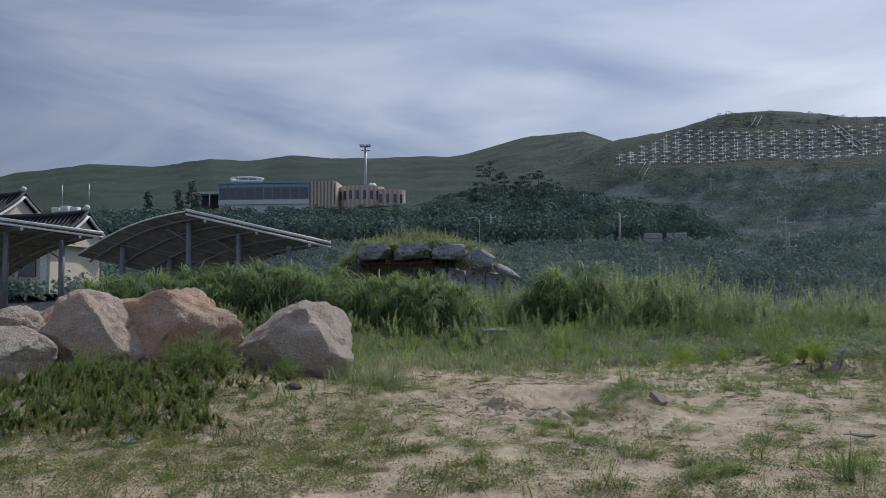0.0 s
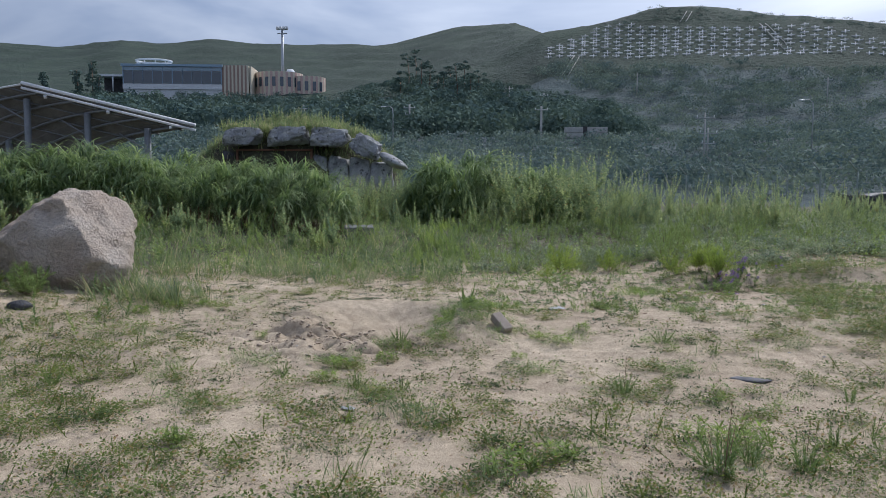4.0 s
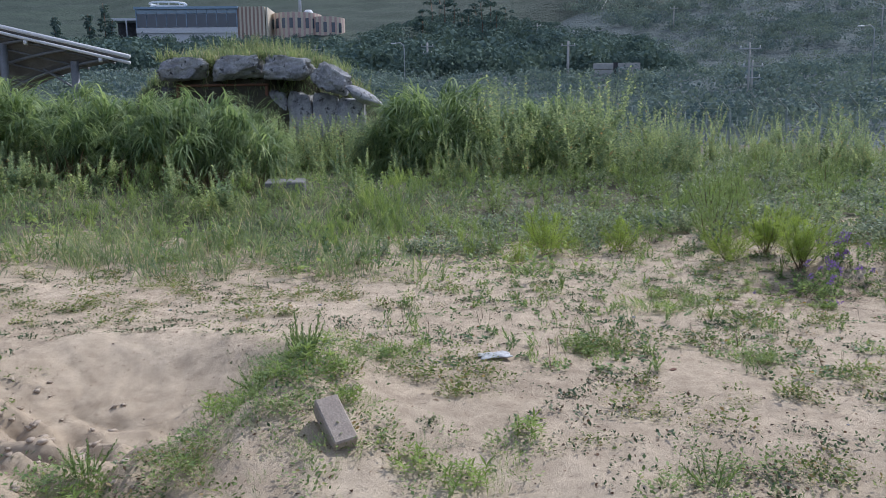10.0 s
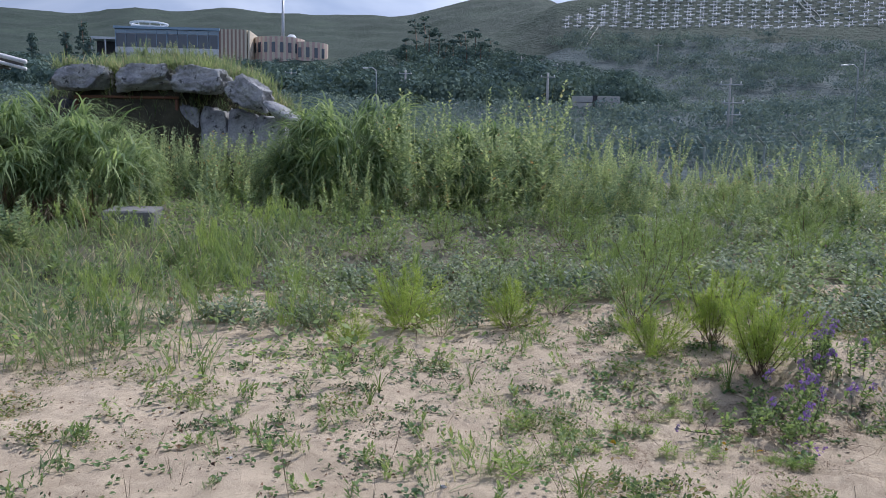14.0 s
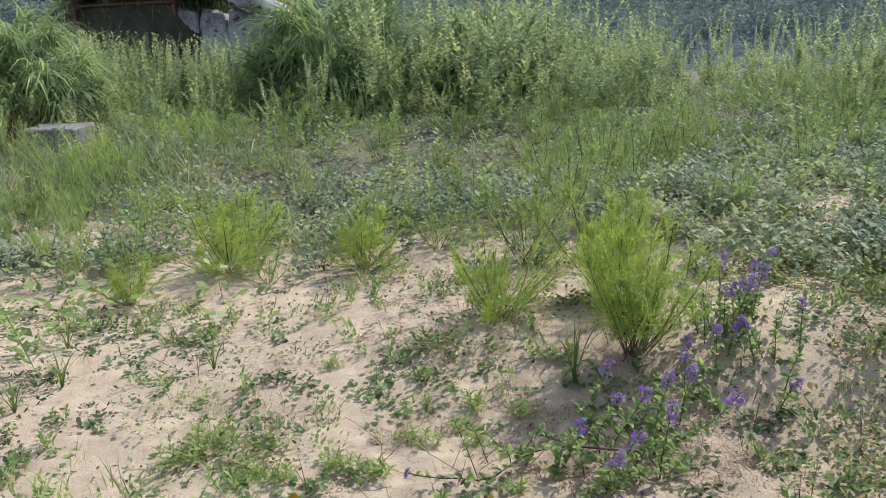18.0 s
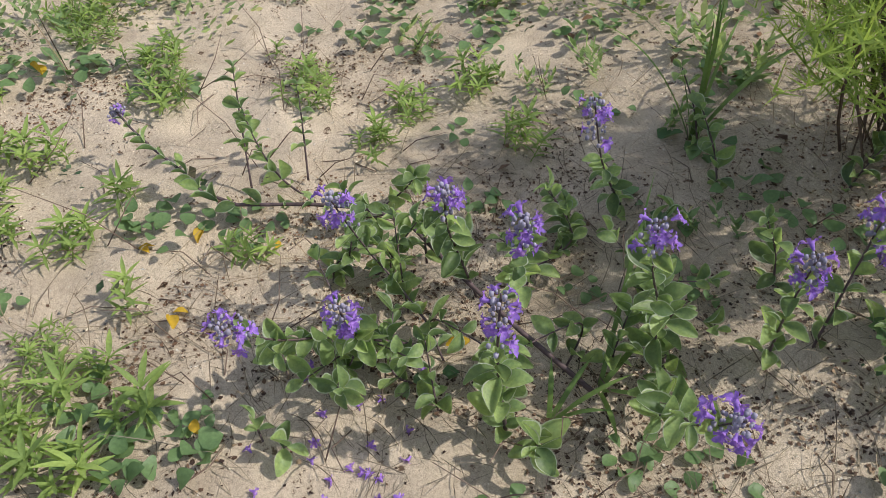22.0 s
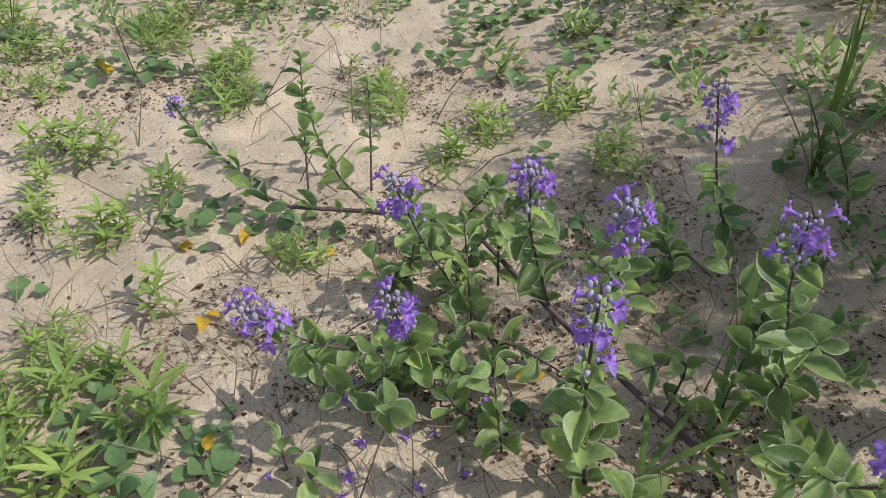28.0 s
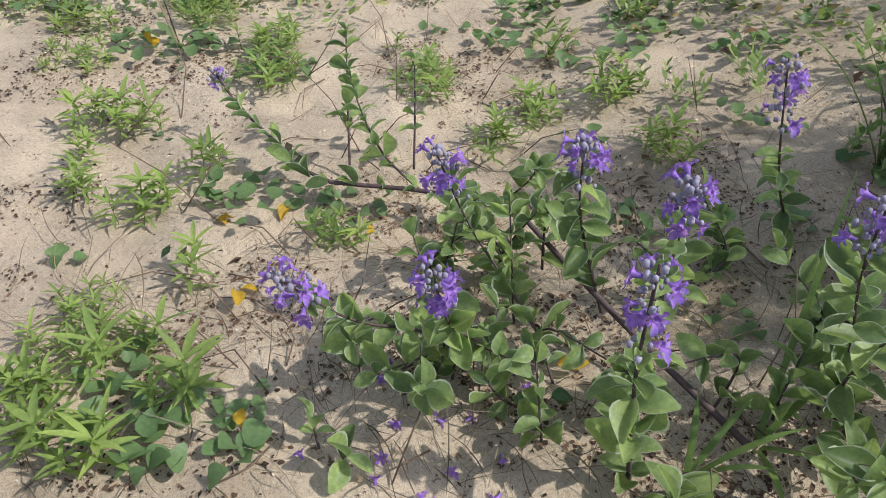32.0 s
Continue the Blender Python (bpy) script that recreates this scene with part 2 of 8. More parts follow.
NEAR_AZ = (-180, -90, -60, -40, -30, -18.4, -11.7, -6, -3.4, 0.1, 3.75, 8.3, 11.3, 15, 21.7, 26.5, 30, 40, 60, 100, 180)
NEAR_EL = (0, 0, 3, 4.5, 5.5, 6.4, 6.9, 7.2, 8.1, 9.3, 10.95, 11.65, 12.15, 12.2, 11.4, 10.35, 9.3, 7, 4, 0, 0)
FAR_AZ = (-180, -90, -60, -38.8, -33.8, -30, -28, -25.7, -23.4, -19.7, -16.6, -11.8, -6.55, -2.6, 0.1, 1.8, 3.75, 6, 10, 30, 60, 100, 180)
FAR_EL = (0, 0, 5, 7.75, 8.9, 8.93, 9.2, 9.75, 9.6, 10.05, 10.0, 10.0, 10.3, 11.36, 11.7, 11.77, 11.0, 10, 9, 6, 3, 0, 0)


def ridge(az):
    """Distance and elevation of the near ridge."""
    return 190 + 65 * sm((az + 9) / 11), np.interp(az, NEAR_AZ, NEAR_EL)


def elev(r, az):
    """Elevation in degrees, from the start of the walk, of the far land."""
    R1, e1 = ridge(az)
    e2 = np.interp(az, FAR_AZ, FAR_EL)
    ahead = sm((100 - np.abs(az)) / 40)
    low = np.interp(r, (0, 45, 62, 88, 112), (-1.5, -1.3, 0.4, 2.9, 3.2)) * ahead + (1 - ahead) * np.minimum(0, -60 / np.maximum(r, 20))
    g = np.clip((r - 112) / (R1 - 112), 0, 1) ** 1.35
    up = low + (e1 - low) * g * ahead
    dip = np.clip((r - R1) / 60, 0, 1)
    h = np.clip((r - R1 - 60) / (650 - R1 - 60), 0, 1)
    base = e1 - 0.5 * dip
    up = np.where(r > R1, base + (np.maximum(e2, 0) - base) * sm(h), up)
    return np.where(r > 650, e2 * np.clip(1 - (r - 650) / 500, 0, 1), up)


def far_z(x, y):
    r, az = np.hypot(x, y), np.degrees(np.arctan2(x, y))
    return 1.25 + r * np.tan(np.radians(elev(r, az))) + (fbm(x / 22, y / 22, 5) - 0.5) * np.clip((r - 60) / 100, 0, 1) * 5


def gz(x, y):
    """Height of the sandy ground nearby."""
    x, y = np.asarray(x, dtype=float), np.asarray(y, dtype=float)
    z = -0.78 + 0.22 * sm((y - 8.5) / 3.5) + 0.5 * sm((y - 15.5) / 8) + 0.3 * sm((-x - 3.5) / 3) * sm((y - 6) / 4) + 0.10 * sm((x - 5.0) / 3)
    z = z + 0.45 * sm((4.0 - y) / 4)
    z = z + (0.13 * sm((x - 2.6) / 1.8) + 0.11 * sm((x - 4.5) / 0.9)) * sm((y - 14.5) / 0.8) * (1 - sm((y - 17.5) / 3))
    # small dimples and heaps where the flowers grow
    near = np.exp(-((x - 4.6) / 1.1) ** 4 - ((y - 14.3) / 0.9) ** 4)
    z = z + near * ((fbm(x * 14, y * 14, 41, 2) - 0.5) * 0.022 + (fbm(x * 34, y * 34, 43, 2) - 0.5) * 0.010)
    # the hollow dug in the sand, its rim and the mound beside it
    u, v = x + 0.4, y - 11.3
    d = np.hypot(u / 0.95, v / 0.9) * (1 + 0.25 * (fbm(x * 1.3 + 7, y * 1.3, 11) - 0.5))
    z = z - 0.26 * sm(1.2 - d) + 0.07 * np.exp(-((d - 1.2) / 0.28) ** 2) * sm((y - 10.4) / 1.2)
    z = z + 0.15 * np.exp(-(((x - 0.75) / 0.55) ** 2 + ((y - 11.0) / 0.75) ** 2))
    z = z + 0.10 * np.exp(-(((x + 2.9) / 0.9) ** 2 + ((y - 9.5) / 0.6) ** 2))
    # footprints and lumps: ridges trodden up between scooped prints
    k = np.exp(-(((x + 0.95) / 1.2) ** 2) ** 1.5 - (((y - 10.5) / 0.85) ** 2) ** 1.5)
    p = np.abs(vnoise(x * 3.4 + 2 * fbm(x, y, 23, 2), y * 4.6, 24) - 0.5) * 2
    z = z + (fbm(x * 5, y * 5, 21, 3) - 0.5) * (0.05 + 0.06 * k) + k * (0.21 * p ** 0.7 - 0.13 + (fbm(x * 8, y * 8, 22, 3) - 0.5) * 0.14)
    z = z + (fbm(x * 0.9, y * 0.9, 31, 2) - 0.5) * 0.06
    return z


def land(x, y):
    x, y = np.asarray(x, dtype=float), np.asarray(y, dtype=float)
    r = np.hypot(x, y)
    w = sm((r - 40) / 14)
    return (1 - w) * gz(x, y) + w * far_z(x, y)


def spread(core_lo, core_hi, core_step, mid_lo, mid_hi, mid_step):
    c = [np.arange(core_lo, core_hi, core_step)]
    lo, hi, s = core_lo, core_hi, core_step
    left, right = [], []
    while lo > mid_lo:
        s = min(s * 1.12, mid_step)
        lo -= s
        left.append(lo)
    s = core_step
    while hi < mid_hi:
        right.append(hi)
        s = min(s * 1.12, mid_step)
        hi += s
    for far in (1.15, 1.5, 2.2, 4.0, 8.0):
        left.append(mid_lo * far - 100)
        right.append(mid_hi * far + 100)
    return np.array(sorted(left) + list(c[0]) + right)


GX, GY = spread(-7, 9, 0.08, -420, 330, 7.0), spread(5, 19, 0.08, -20, 680, 7.0)
# a finer net over the trodden hollow and round the flowers
GX = np.unique(np.round(np.concatenate([GX, np.arange(-3.1, 1.6, 0.04), np.arange(3.9, 5.4, 0.02)]), 3))
GY = np.unique(np.round(np.concatenate([GY, np.arange(9.2, 12.2, 0.035), np.arange(13.75, 14.9, 0.02)]), 3))


def sand_material():
    m, nt, N, L = nodes_of("sand")
    out, b = N("ShaderNodeOutputMaterial"), N("ShaderNodeBsdfPrincipled")
    co = N("ShaderNodeTexCoord").outputs["Object"]
    big, mid = noise_node(N, L, 0.55, 5, 0.6, co), noise_node(N, L, 7.0, 5, 0.6, co)
    fine, grain = noise_node(N, L, 230.0, 4, 0.8, co), noise_node(N, L, 1150.0, 2, 0.7, co)
    col = ramp_node(N, L, big.outputs["Fac"], [(0.3, (0.46, 0.38, 0.285)), (0.7, (0.60, 0.507, 0.388))]).outputs["Color"]
    v = ramp_node(N, L, mid.outputs["Fac"], [(0.3, (0.74, 0.72, 0.70)), (0.7, (1.10, 1.09, 1.07))]).outputs["Color"]
    col = mix_node(N, L, 1.0, col, v, "MULTIPLY")
    g = ramp_node(N, L, fine.outputs["Fac"], [(0.28, (0.5, 0.48, 0.46)), (0.5, (1, 1, 1)), (0.75, (1.16, 1.14, 1.10))]).outputs["Color"]
    col = mix_node(N, L, 0.8, col, g, "MULTIPLY")
    gg = ramp_node(N, L, grain.outputs["Fac"], [(0.34, (0.34, 0.32, 0.30)), (0.5, (1.0, 1.0, 1.0)), (0.66, (1.42, 1.41, 1.38))]).outputs["Color"]
    col = mix_node(N, L, 0.8, col, gg, "MULTIPLY")
    # specks of dead leaf and dark grit
    sp = noise_node(N, L, 34.0, 4, 0.75, co)
    f = ramp_node(N, L, sp.outputs["Fac"], [(0.62, (0, 0, 0)), (0.67, (1, 1, 1))]).outputs["Color"]
    col = mix_node(N, L, f, col, (0.13, 0.085, 0.055))
    L(col, b.inputs["Base Color"])
    b.inputs["Roughness"].default_value = 0.95
    b.inputs["Specular IOR Level"].default_value = 0.15
    h = N("ShaderNodeMath")
    h.operation = "MULTIPLY_ADD"
    h.inputs[1].default_value = 3.0
    L(mid.outputs["Fac"], h.inputs[0])
    h2 = N("ShaderNodeMath")
    h2.operation = "MULTIPLY_ADD"
    h2.inputs[1].default_value = 0.8
    L(fine.outputs["Fac"], h2.inputs[0])
    L(grain.outputs["Fac"], h2.inputs[2])
    L(h2.outputs[0], h.inputs[2])
    bp = N("ShaderNodeBump")
    bp.inputs["Strength"].default_value, bp.inputs["Distance"].default_value = 0.6, 0.006
    L(h.outputs[0], bp.inputs["Height"])
    L(bp.outputs["Normal"], b.inputs["Normal"])
    L(b.outputs["BSDF"], out.inputs["Surface"])
    return m


SAND = sand_material()
SOIL = surface("meadow_soil", [(0.3, (0.075, 0.075, 0.045)), (0.7, (0.20, 0.175, 0.12))], 1.2, 45, 0.95, 0.5, 0.02)
HILL = surface("hill_grass", [(0.25, (0.018, 0.036, 0.026)), (0.5, (0.030, 0.054, 0.038)), (0.75, (0.048, 0.078, 0.052))], 0.035, 0.6, 0.95, 0.8, 1.5)
# scrub ground greyed towards blue: distance haze mixed into its colour
HAZESCRUB = surface("hazy_hill_scrub", [(0.3, (0.050, 0.078, 0.084)), (0.7, (0.086, 0.124, 0.126))], 0.08, 0.9, 0.95, 0.9, 1.2)


def sand_edge(x):
    """Where the bare sand ends and the meadow begins (y), by x."""
    return np.interp(x, (-12, -6, -4.5, -1.3, 1.3, 4.2, 5.6, 7.5, 12), (9.5, 11.0, 15.4, 15.0, 15.3, 16.5, 16.0, 16.3, 15.4))


def build_ground():
    X, Y = np.meshgrid(GX, GY)
    Z = land(X, Y)
    nx, ny = len(GX), len(GY)
    V = np.stack([X.ravel(), Y.ravel(), Z.ravel()], 1)
    i = (np.arange(ny - 1)[:, None] * nx + np.arange(nx - 1)[None, :]).ravel()
    F = np.stack([i, i + 1, i + nx + 1, i + nx], 1)
    cx, cy = V[F, 0].mean(1), V[F, 1].mean(1)
    r, az = np.hypot(cx, cy), np.degrees(np.arctan2(cx, cy))
    wob = (fbm(cx * 0.8, cy * 0.8, 3) - 0.5) * 2.4
    mi = np.where(cy > sand_edge(cx) + wob + 2.2, 1, 0)
    mi = np.where(r > 48, 2, mi)
    R1, e1 = ridge(az)
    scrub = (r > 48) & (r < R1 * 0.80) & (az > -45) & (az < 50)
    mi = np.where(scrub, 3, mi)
    return tagged(new("ground", np_mesh("ground", V, F, (SAND, SOIL, HILL, HAZESCRUB), mi, True)), "pale sandy ground rising through green meadow to grassy hills and haze-tinted scrub", "ground", kind="structure")


build_ground()

# ---- boulders ----
GRANITE = surface("boulder_granite", [(0.25, (0.44, 0.33, 0.25)), (0.5, (0.56, 0.47, 0.39)), (0.8, (0.66, 0.60, 0.53))], 1.1, 22, 0.9, 1.0, 0.09, spots=(3.0, 0.64, (0.27, 0.21, 0.17)), island=0.08)
BEIGEROCK = surface("boulder_beige_granite", [(0.25, (0.56, 0.40, 0.30)), (0.55, (0.62, 0.50, 0.41)), (0.8, (0.64, 0.56, 0.49))], 1.2, 24, 0.9, 1.0, 0.09, spots=(2.2, 0.63, (0.40, 0.27, 0.20)))
PINK = surface("boulder_pink_granite", [(0.25, (0.58, 0.33, 0.20)), (0.55, (0.62, 0.44, 0.32)), (0.8, (0.60, 0.51, 0.43))], 1.0, 22, 0.9, 1.0, 0.09, spots=(2.5, 0.62, (0.36, 0.22, 0.15)))
GREYROCK = surface("grey_limestone", [(0.3, (0.16, 0.165, 0.18)), (0.5, (0.36, 0.365, 0.38)), (0.75, (0.55, 0.55, 0.56))], 1.6, 18, 0.9, 0.9, 0.05, spots=(4.0, 0.58, (0.06, 0.062, 0.066)))


def rock_mesh(name, size, seed, cuts=9, detail=4, rough=0.13, lean=(0, 0), facets=()):
    """A boulder: a ball cut flat by planes, then roughened."""
    rnd = random.Random(seed)
    bm = bmesh.new()
    bmesh.ops.create_icosphere(bm, subdivisions=detail + 1, radius=1.0)
    planes = []
    for _ in range(cuts):
        n = Vector((rnd.gauss(0, 1), rnd.gauss(0, 1), rnd.gauss(0, 0.7))).normalized()
        planes.append((n, rnd.uniform(0.62, 0.86)))
    planes += [(Vector(n).normalized(), d) for n, d in facets]
    off = Vector((seed * 3.1, seed * 1.7, seed))
    for v in bm.verts:
        p = v.co.copy()
        for n, d in planes:
            k = p.dot(n) - d
            if k > 0:
                p -= n * k * 0.94
        bed = Vector((p.x * 2.2, p.y * 2.2, p.z * 9 + 3 * p.x))
        p += p.normalized() * (noise.fractal(p * 1.4 + off, 0.9, 2.1, 4) * rough * 0.75 + (noise.fractal(p * 5 + off, 0.7, 2.2, 4) - 0.6 * abs(noise.noise(p * 3.1 + off))) * rough * 0.42 - abs(noise.noise(bed + off)) * rough * 0.22)
        p.x += lean[0] * p.z
        p.y += lean[1] * p.z
        v.co = (p.x * size[0], p.y * size[1], p.z * size[2])
    me = bpy.data.meshes.new(name)
    bm.to_mesh(me)
    bm.free()
    return me


WEDGE = (((-0.68, -0.25, 0.76), 0.40), ((0.22, -0.15, 1.0), 0.66), ((0.80, -0.2, 0.52), 0.60), ((0.12, -0.9, 0.42), 0.66), ((-0.55, -0.6, -0.55), 0.6))
HUMP = (((-0.35, -0.1, 1.0), 0.62), ((0.55, -0.2, 0.85), 0.64), ((0.0, -0.8, 0.6), 0.66), ((0.8, -0.5, -0.3), 0.7))
LEANER = (((0.72, -0.25, 0.62), 0.54), ((-0.8, -0.1, 0.45), 0.62), ((0.05, -0.9, 0.35), 0.62), ((-0.1, -0.1, 1.0), 0.68))
FACETS = {3: WEDGE, 23: HUMP, 8: LEANER}
BOULDERS = [  # x, y, half sizes, sink, turn, lean, seed, material, label
    (-5.87, 12.85, (1.40, 0.98, 1.12), 0.44, 4, (0.0, 0.1), 3, GRANITE, "large grey granite boulder with a rough face"),
    (-8.66, 13.0, (1.72, 1.05, 1.22), 0.36, -8, (-0.05, 0.1), 23, PINK, "broad pinkish granite boulder lying on the sand"),
    (-9.9, 12.15, (1.26, 0.85, 1.24), 0.40, 8, (-0.12, 0.05), 8, BEIGEROCK, "tall leaning pale beige-pink granite boulder"),
    (-12.0, 13.9, (1.0, 1.0, 0.85), 0.3, 40, (0, 0), 21, PINK, "brown granite boulder behind the others"),
    (-10.7, 10.7, (0.95, 0.75, 0.6), 0.2, 0, (0, 0), 27, GRANITE, "low grey granite boulder in the weeds"),
    (-11.5, 12.1, (0.8, 0.75, 0.7), 0.2, 70, (0, 0), 33, GRANITE, "rounded granite boulder at the row's end"),
    (-10.7, 16.3, (0.9, 0.8, 0.8), 0.25, 50, (0, 0), 35, GRANITE, "pale boulder half hidden behind the row"),
]
for bx, by, size, sink, turn, lean, seed, mat, label in BOULDERS:
    ob = part("boulder", rock_mesh("boulder", size, seed, cuts=4 if seed in FACETS else 9, lean=lean, facets=FACETS[seed] if seed in FACETS else ()), mat)
    ob.matrix_basis = pose(bx, by, float(gz(bx, by)) + size[2] * (1 - sink), 0, 0, turn)
    tagged(ob, label, "boulder", "row of boulders")

# ---- canopies with solar panels ----
STEEL = surface("galvanised_steel", [(0.3, (0.42, 0.44, 0.46)), (0.7, (0.56, 0.58, 0.60))], 3, 50, 0.45, 0.1, 0.002, 0.7)
BLUESTEEL = plain("grey_painted_steel", (0.20, 0.215, 0.23), 0.5, 0.1)
WHITEMETAL = plain("white_painted_metal", (0.84, 0.85, 0.87), 0.4)
DARKPANEL = plain("dark_solar_panel", (0.02, 0.024, 0.035), 0.25)
UNDERSIDE = surface("panel_underside", [(0.3, (0.11, 0.105, 0.095)), (0.7, (0.19, 0.185, 0.17))], 2, 30, 0.6, 0.1, 0.003)


def canopy(p0, p1, p2, arch, label):
    """A solar canopy: the trimmed edge runs from p0 to p1, the arched roof goes back and down to p2."""
    p0, p1, p2 = Vector(p0), Vector(p1), Vector(p2)
    run, rake = p1 - p0, p2 - p0
    back = Vector((rake.x, rake.y, 0)).normalized()
    th = empty("solar_canopy", Matrix.Translation(p0), label, "canopy", "solar canopies")

    def at(u, v, h=0.0):
        return run * u + rake * v + Vector((0, 0, arch * math.sin(math.pi * v) + h))
    nu, nv = 8, 7
    for i in range(nu):
        for j in range(nv):
            bm = bmesh.new()
            e = 0.012
            q = [at((i + a) / nu + (e if a == 0 else -e) / 3, (j + b) / nv + (e if b == 0 else -e) / 3, h) for h in (0.0, 0.05) for a, b in ((0, 0), (1, 0), (1, 1), (0, 1))]
            vs = [bm.verts.new(c) for c in q]
            for f in ((0, 3, 2, 1), (4, 5, 6, 7), (0, 1, 5, 4), (1, 2, 6, 5), (2, 3, 7, 6), (3, 0, 4, 7)):
                bm.faces.new([vs[k] for k in f])
            part("panel", bm, UNDERSIDE, th, smooth=False)
    for i in range(5):
        u = (i + 0.5) / 5
        part("rafter", tube([at(u, v, -0.13) for v in np.linspace(0, 1, 9)], [0.05] * 9, 6), BLUESTEEL, th)
    for j in range(6):
        v = (j + 0.5) / 6
        part("purlin", tube([at(u, v, -0.04) for u in np.linspace(0, 1, 3)], [0.03] * 3, 4), BLUESTEEL, th)
    for h, r in ((0.10, 0.075), (-0.10, 0.06)):
        part("edge_trim", tube([at(u, 0, h) + back * -0.03 for u in (0, 0.5, 1)], [r] * 3, 6), WHITEMETAL, th, "white metal edge trim")
    part("side_trim", tube([at(0, v, 0.03) for v in np.linspace(0, 1, 9)], [0.04] * 9, 6), WHITEMETAL, th)
    for u in (0.14, 0.5, 0.86):
        c = at(u, 0.0, -0.16)
        part("edge_lamp", tube([c, c + Vector((0, 0, -0.13))], [0.07, 0.06], 10), WHITEMETAL, th)
    for u in (0.15, 0.5, 0.85):
        for v in (0.15, 0.75):
            c = at(u, v, -0.15)
            g = float(land(p0.x + c.x, p0.y + c.y)) - p0.z - 0.1
            part("post", tube([c, (c.x, c.y, g)], [0.13, 0.13], 12), BLUESTEEL, th, "round blue-grey steel post")
            k = at(u, min(1, v + 0.2), -0.15)
            part("brace", tube([(c.x, c.y, c.z - 0.9), k], [0.035, 0.035], 6), BLUESTEEL, th)
    return th


canopy((-17.65, 31.1, 5.10), (-10.80, 31.5, 3.46), (-24.25, 32.8, 3.25), 0.39, "arched solar canopy on blue-grey steel posts above tall grass")
canopy((-27.6, 27.9, 4.98), (-20.9, 29.7, 3.98), (-35.2, 31.0, 2.9), 0.35, "lower solar canopy with white metal edge on steel posts")

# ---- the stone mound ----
# very dark grey stone; the right-hand uprights use paler GREYROCK
DARKSTONE = surface("dark_grey_stone", [(0.3, (0.035, 0.036, 0.04)), (0.7, (0.10, 0.10, 0.11))], 2, 20, 0.85, 0.8, 0.04)
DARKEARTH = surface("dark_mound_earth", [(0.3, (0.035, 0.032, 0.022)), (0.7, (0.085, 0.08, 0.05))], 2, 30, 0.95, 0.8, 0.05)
RUST = plain("rusty_frame", (0.16, 0.075, 0.045), 0.8)


def stone_mound():
    blocky = (((1, 0.1, 0.1), 0.74), ((-1, -0.1, 0.05), 0.76), ((0.1, 0, 1), 0.62), ((0, 0.1, -1), 0.62), ((0.1, -1, 0.15), 0.66), ((-0.5, -0.6, 0.6), 0.8))
    for x, y, z, s, t, tip, seed in ((-8.6, 30.8, 3.06, (0.95, 0.8, 0.52), 3, 0, 41), (-6.85, 30.8, 3.08, (0.97, 0.8, 0.54), -4, -2, 42), (-5.2, 30.7, 3.03, (0.92, 0.8, 0.54), -6, 2, 43), (-3.75, 30.5, 2.70, (0.72, 0.75, 0.52), -14, 26, 44)):
        ob = part("cap_stone", rock_mesh("cap_stone", s, seed, 3, 4, 0.17, facets=blocky), GREYROCK)
        ob.matrix_basis = pose(x, y, z, 0, tip, t)
        tagged(ob, "weathered grey and white cap stone on the mound", "stone", "cap stones")
    # the dark uprights, set further back, fill the gaps below the cap stones
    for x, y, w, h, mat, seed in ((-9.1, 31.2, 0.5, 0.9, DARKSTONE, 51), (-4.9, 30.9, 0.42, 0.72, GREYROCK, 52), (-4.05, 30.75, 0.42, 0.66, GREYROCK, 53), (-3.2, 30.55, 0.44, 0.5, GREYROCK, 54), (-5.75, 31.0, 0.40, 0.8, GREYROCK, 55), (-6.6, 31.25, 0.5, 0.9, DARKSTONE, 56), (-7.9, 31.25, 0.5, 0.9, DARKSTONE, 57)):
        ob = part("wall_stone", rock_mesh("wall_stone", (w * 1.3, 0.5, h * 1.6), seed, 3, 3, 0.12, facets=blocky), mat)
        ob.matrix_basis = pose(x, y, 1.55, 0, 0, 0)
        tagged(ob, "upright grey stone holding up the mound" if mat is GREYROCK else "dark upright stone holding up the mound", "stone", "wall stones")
    ob = part("fallen_slab", rock_mesh("fallen_slab", (0.7, 0.5, 0.2), 61, 6, 3, 0.12), GREYROCK)
    ob.matrix_basis = pose(-2.75, 30.0, 2.12, 0, 28, 0)
    tagged(ob, "pale stone slab leaning down from the mound", "stone")
    fr = empty("rusty_frame", pose(-7.4, 30.75, 2.5), "rusty metal frame below the cap stones", "frame")
    part("rail", box(3.0, 0.06, 0.07, (0, 0, 0.05)), RUST, fr)
    part("post", box(0.08, 0.08, 1.9, (-1.45, 0, -0.95)), RUST, fr)
    part("post", box(0.08, 0.08, 1.9, (1.45, 0, -0.95)), RUST, fr)
    # earth heap behind and under the stones
    n, m = 40, 14
    V, F = [], []
    for j in range(m + 1):
        for i in range(n):
            a, q = 2 * math.pi * i / n, j / m
            k = 1 + 0.12 * (float(fbm(np.array(math.cos(a) * 1.5 + 9), np.array(math.sin(a) * 1.5 + q * 2), 77)) - 0.5) * 2
            h = 4.05 * math.cos(q * math.pi / 2) ** 0.36
            V.append((-7.1 + 4.7 * q * k * math.cos(a), 32.9 + 2.75 * q * k * math.sin(a), -0.3 + h))
    for j in range(m):
        for i in range(n):
            F.append((j * n + i, (j + 1) * n + i, (j + 1) * n + (i + 1) % n, j * n + (i + 1) % n))
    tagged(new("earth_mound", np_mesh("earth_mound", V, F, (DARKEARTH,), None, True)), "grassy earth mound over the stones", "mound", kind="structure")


stone_mound()

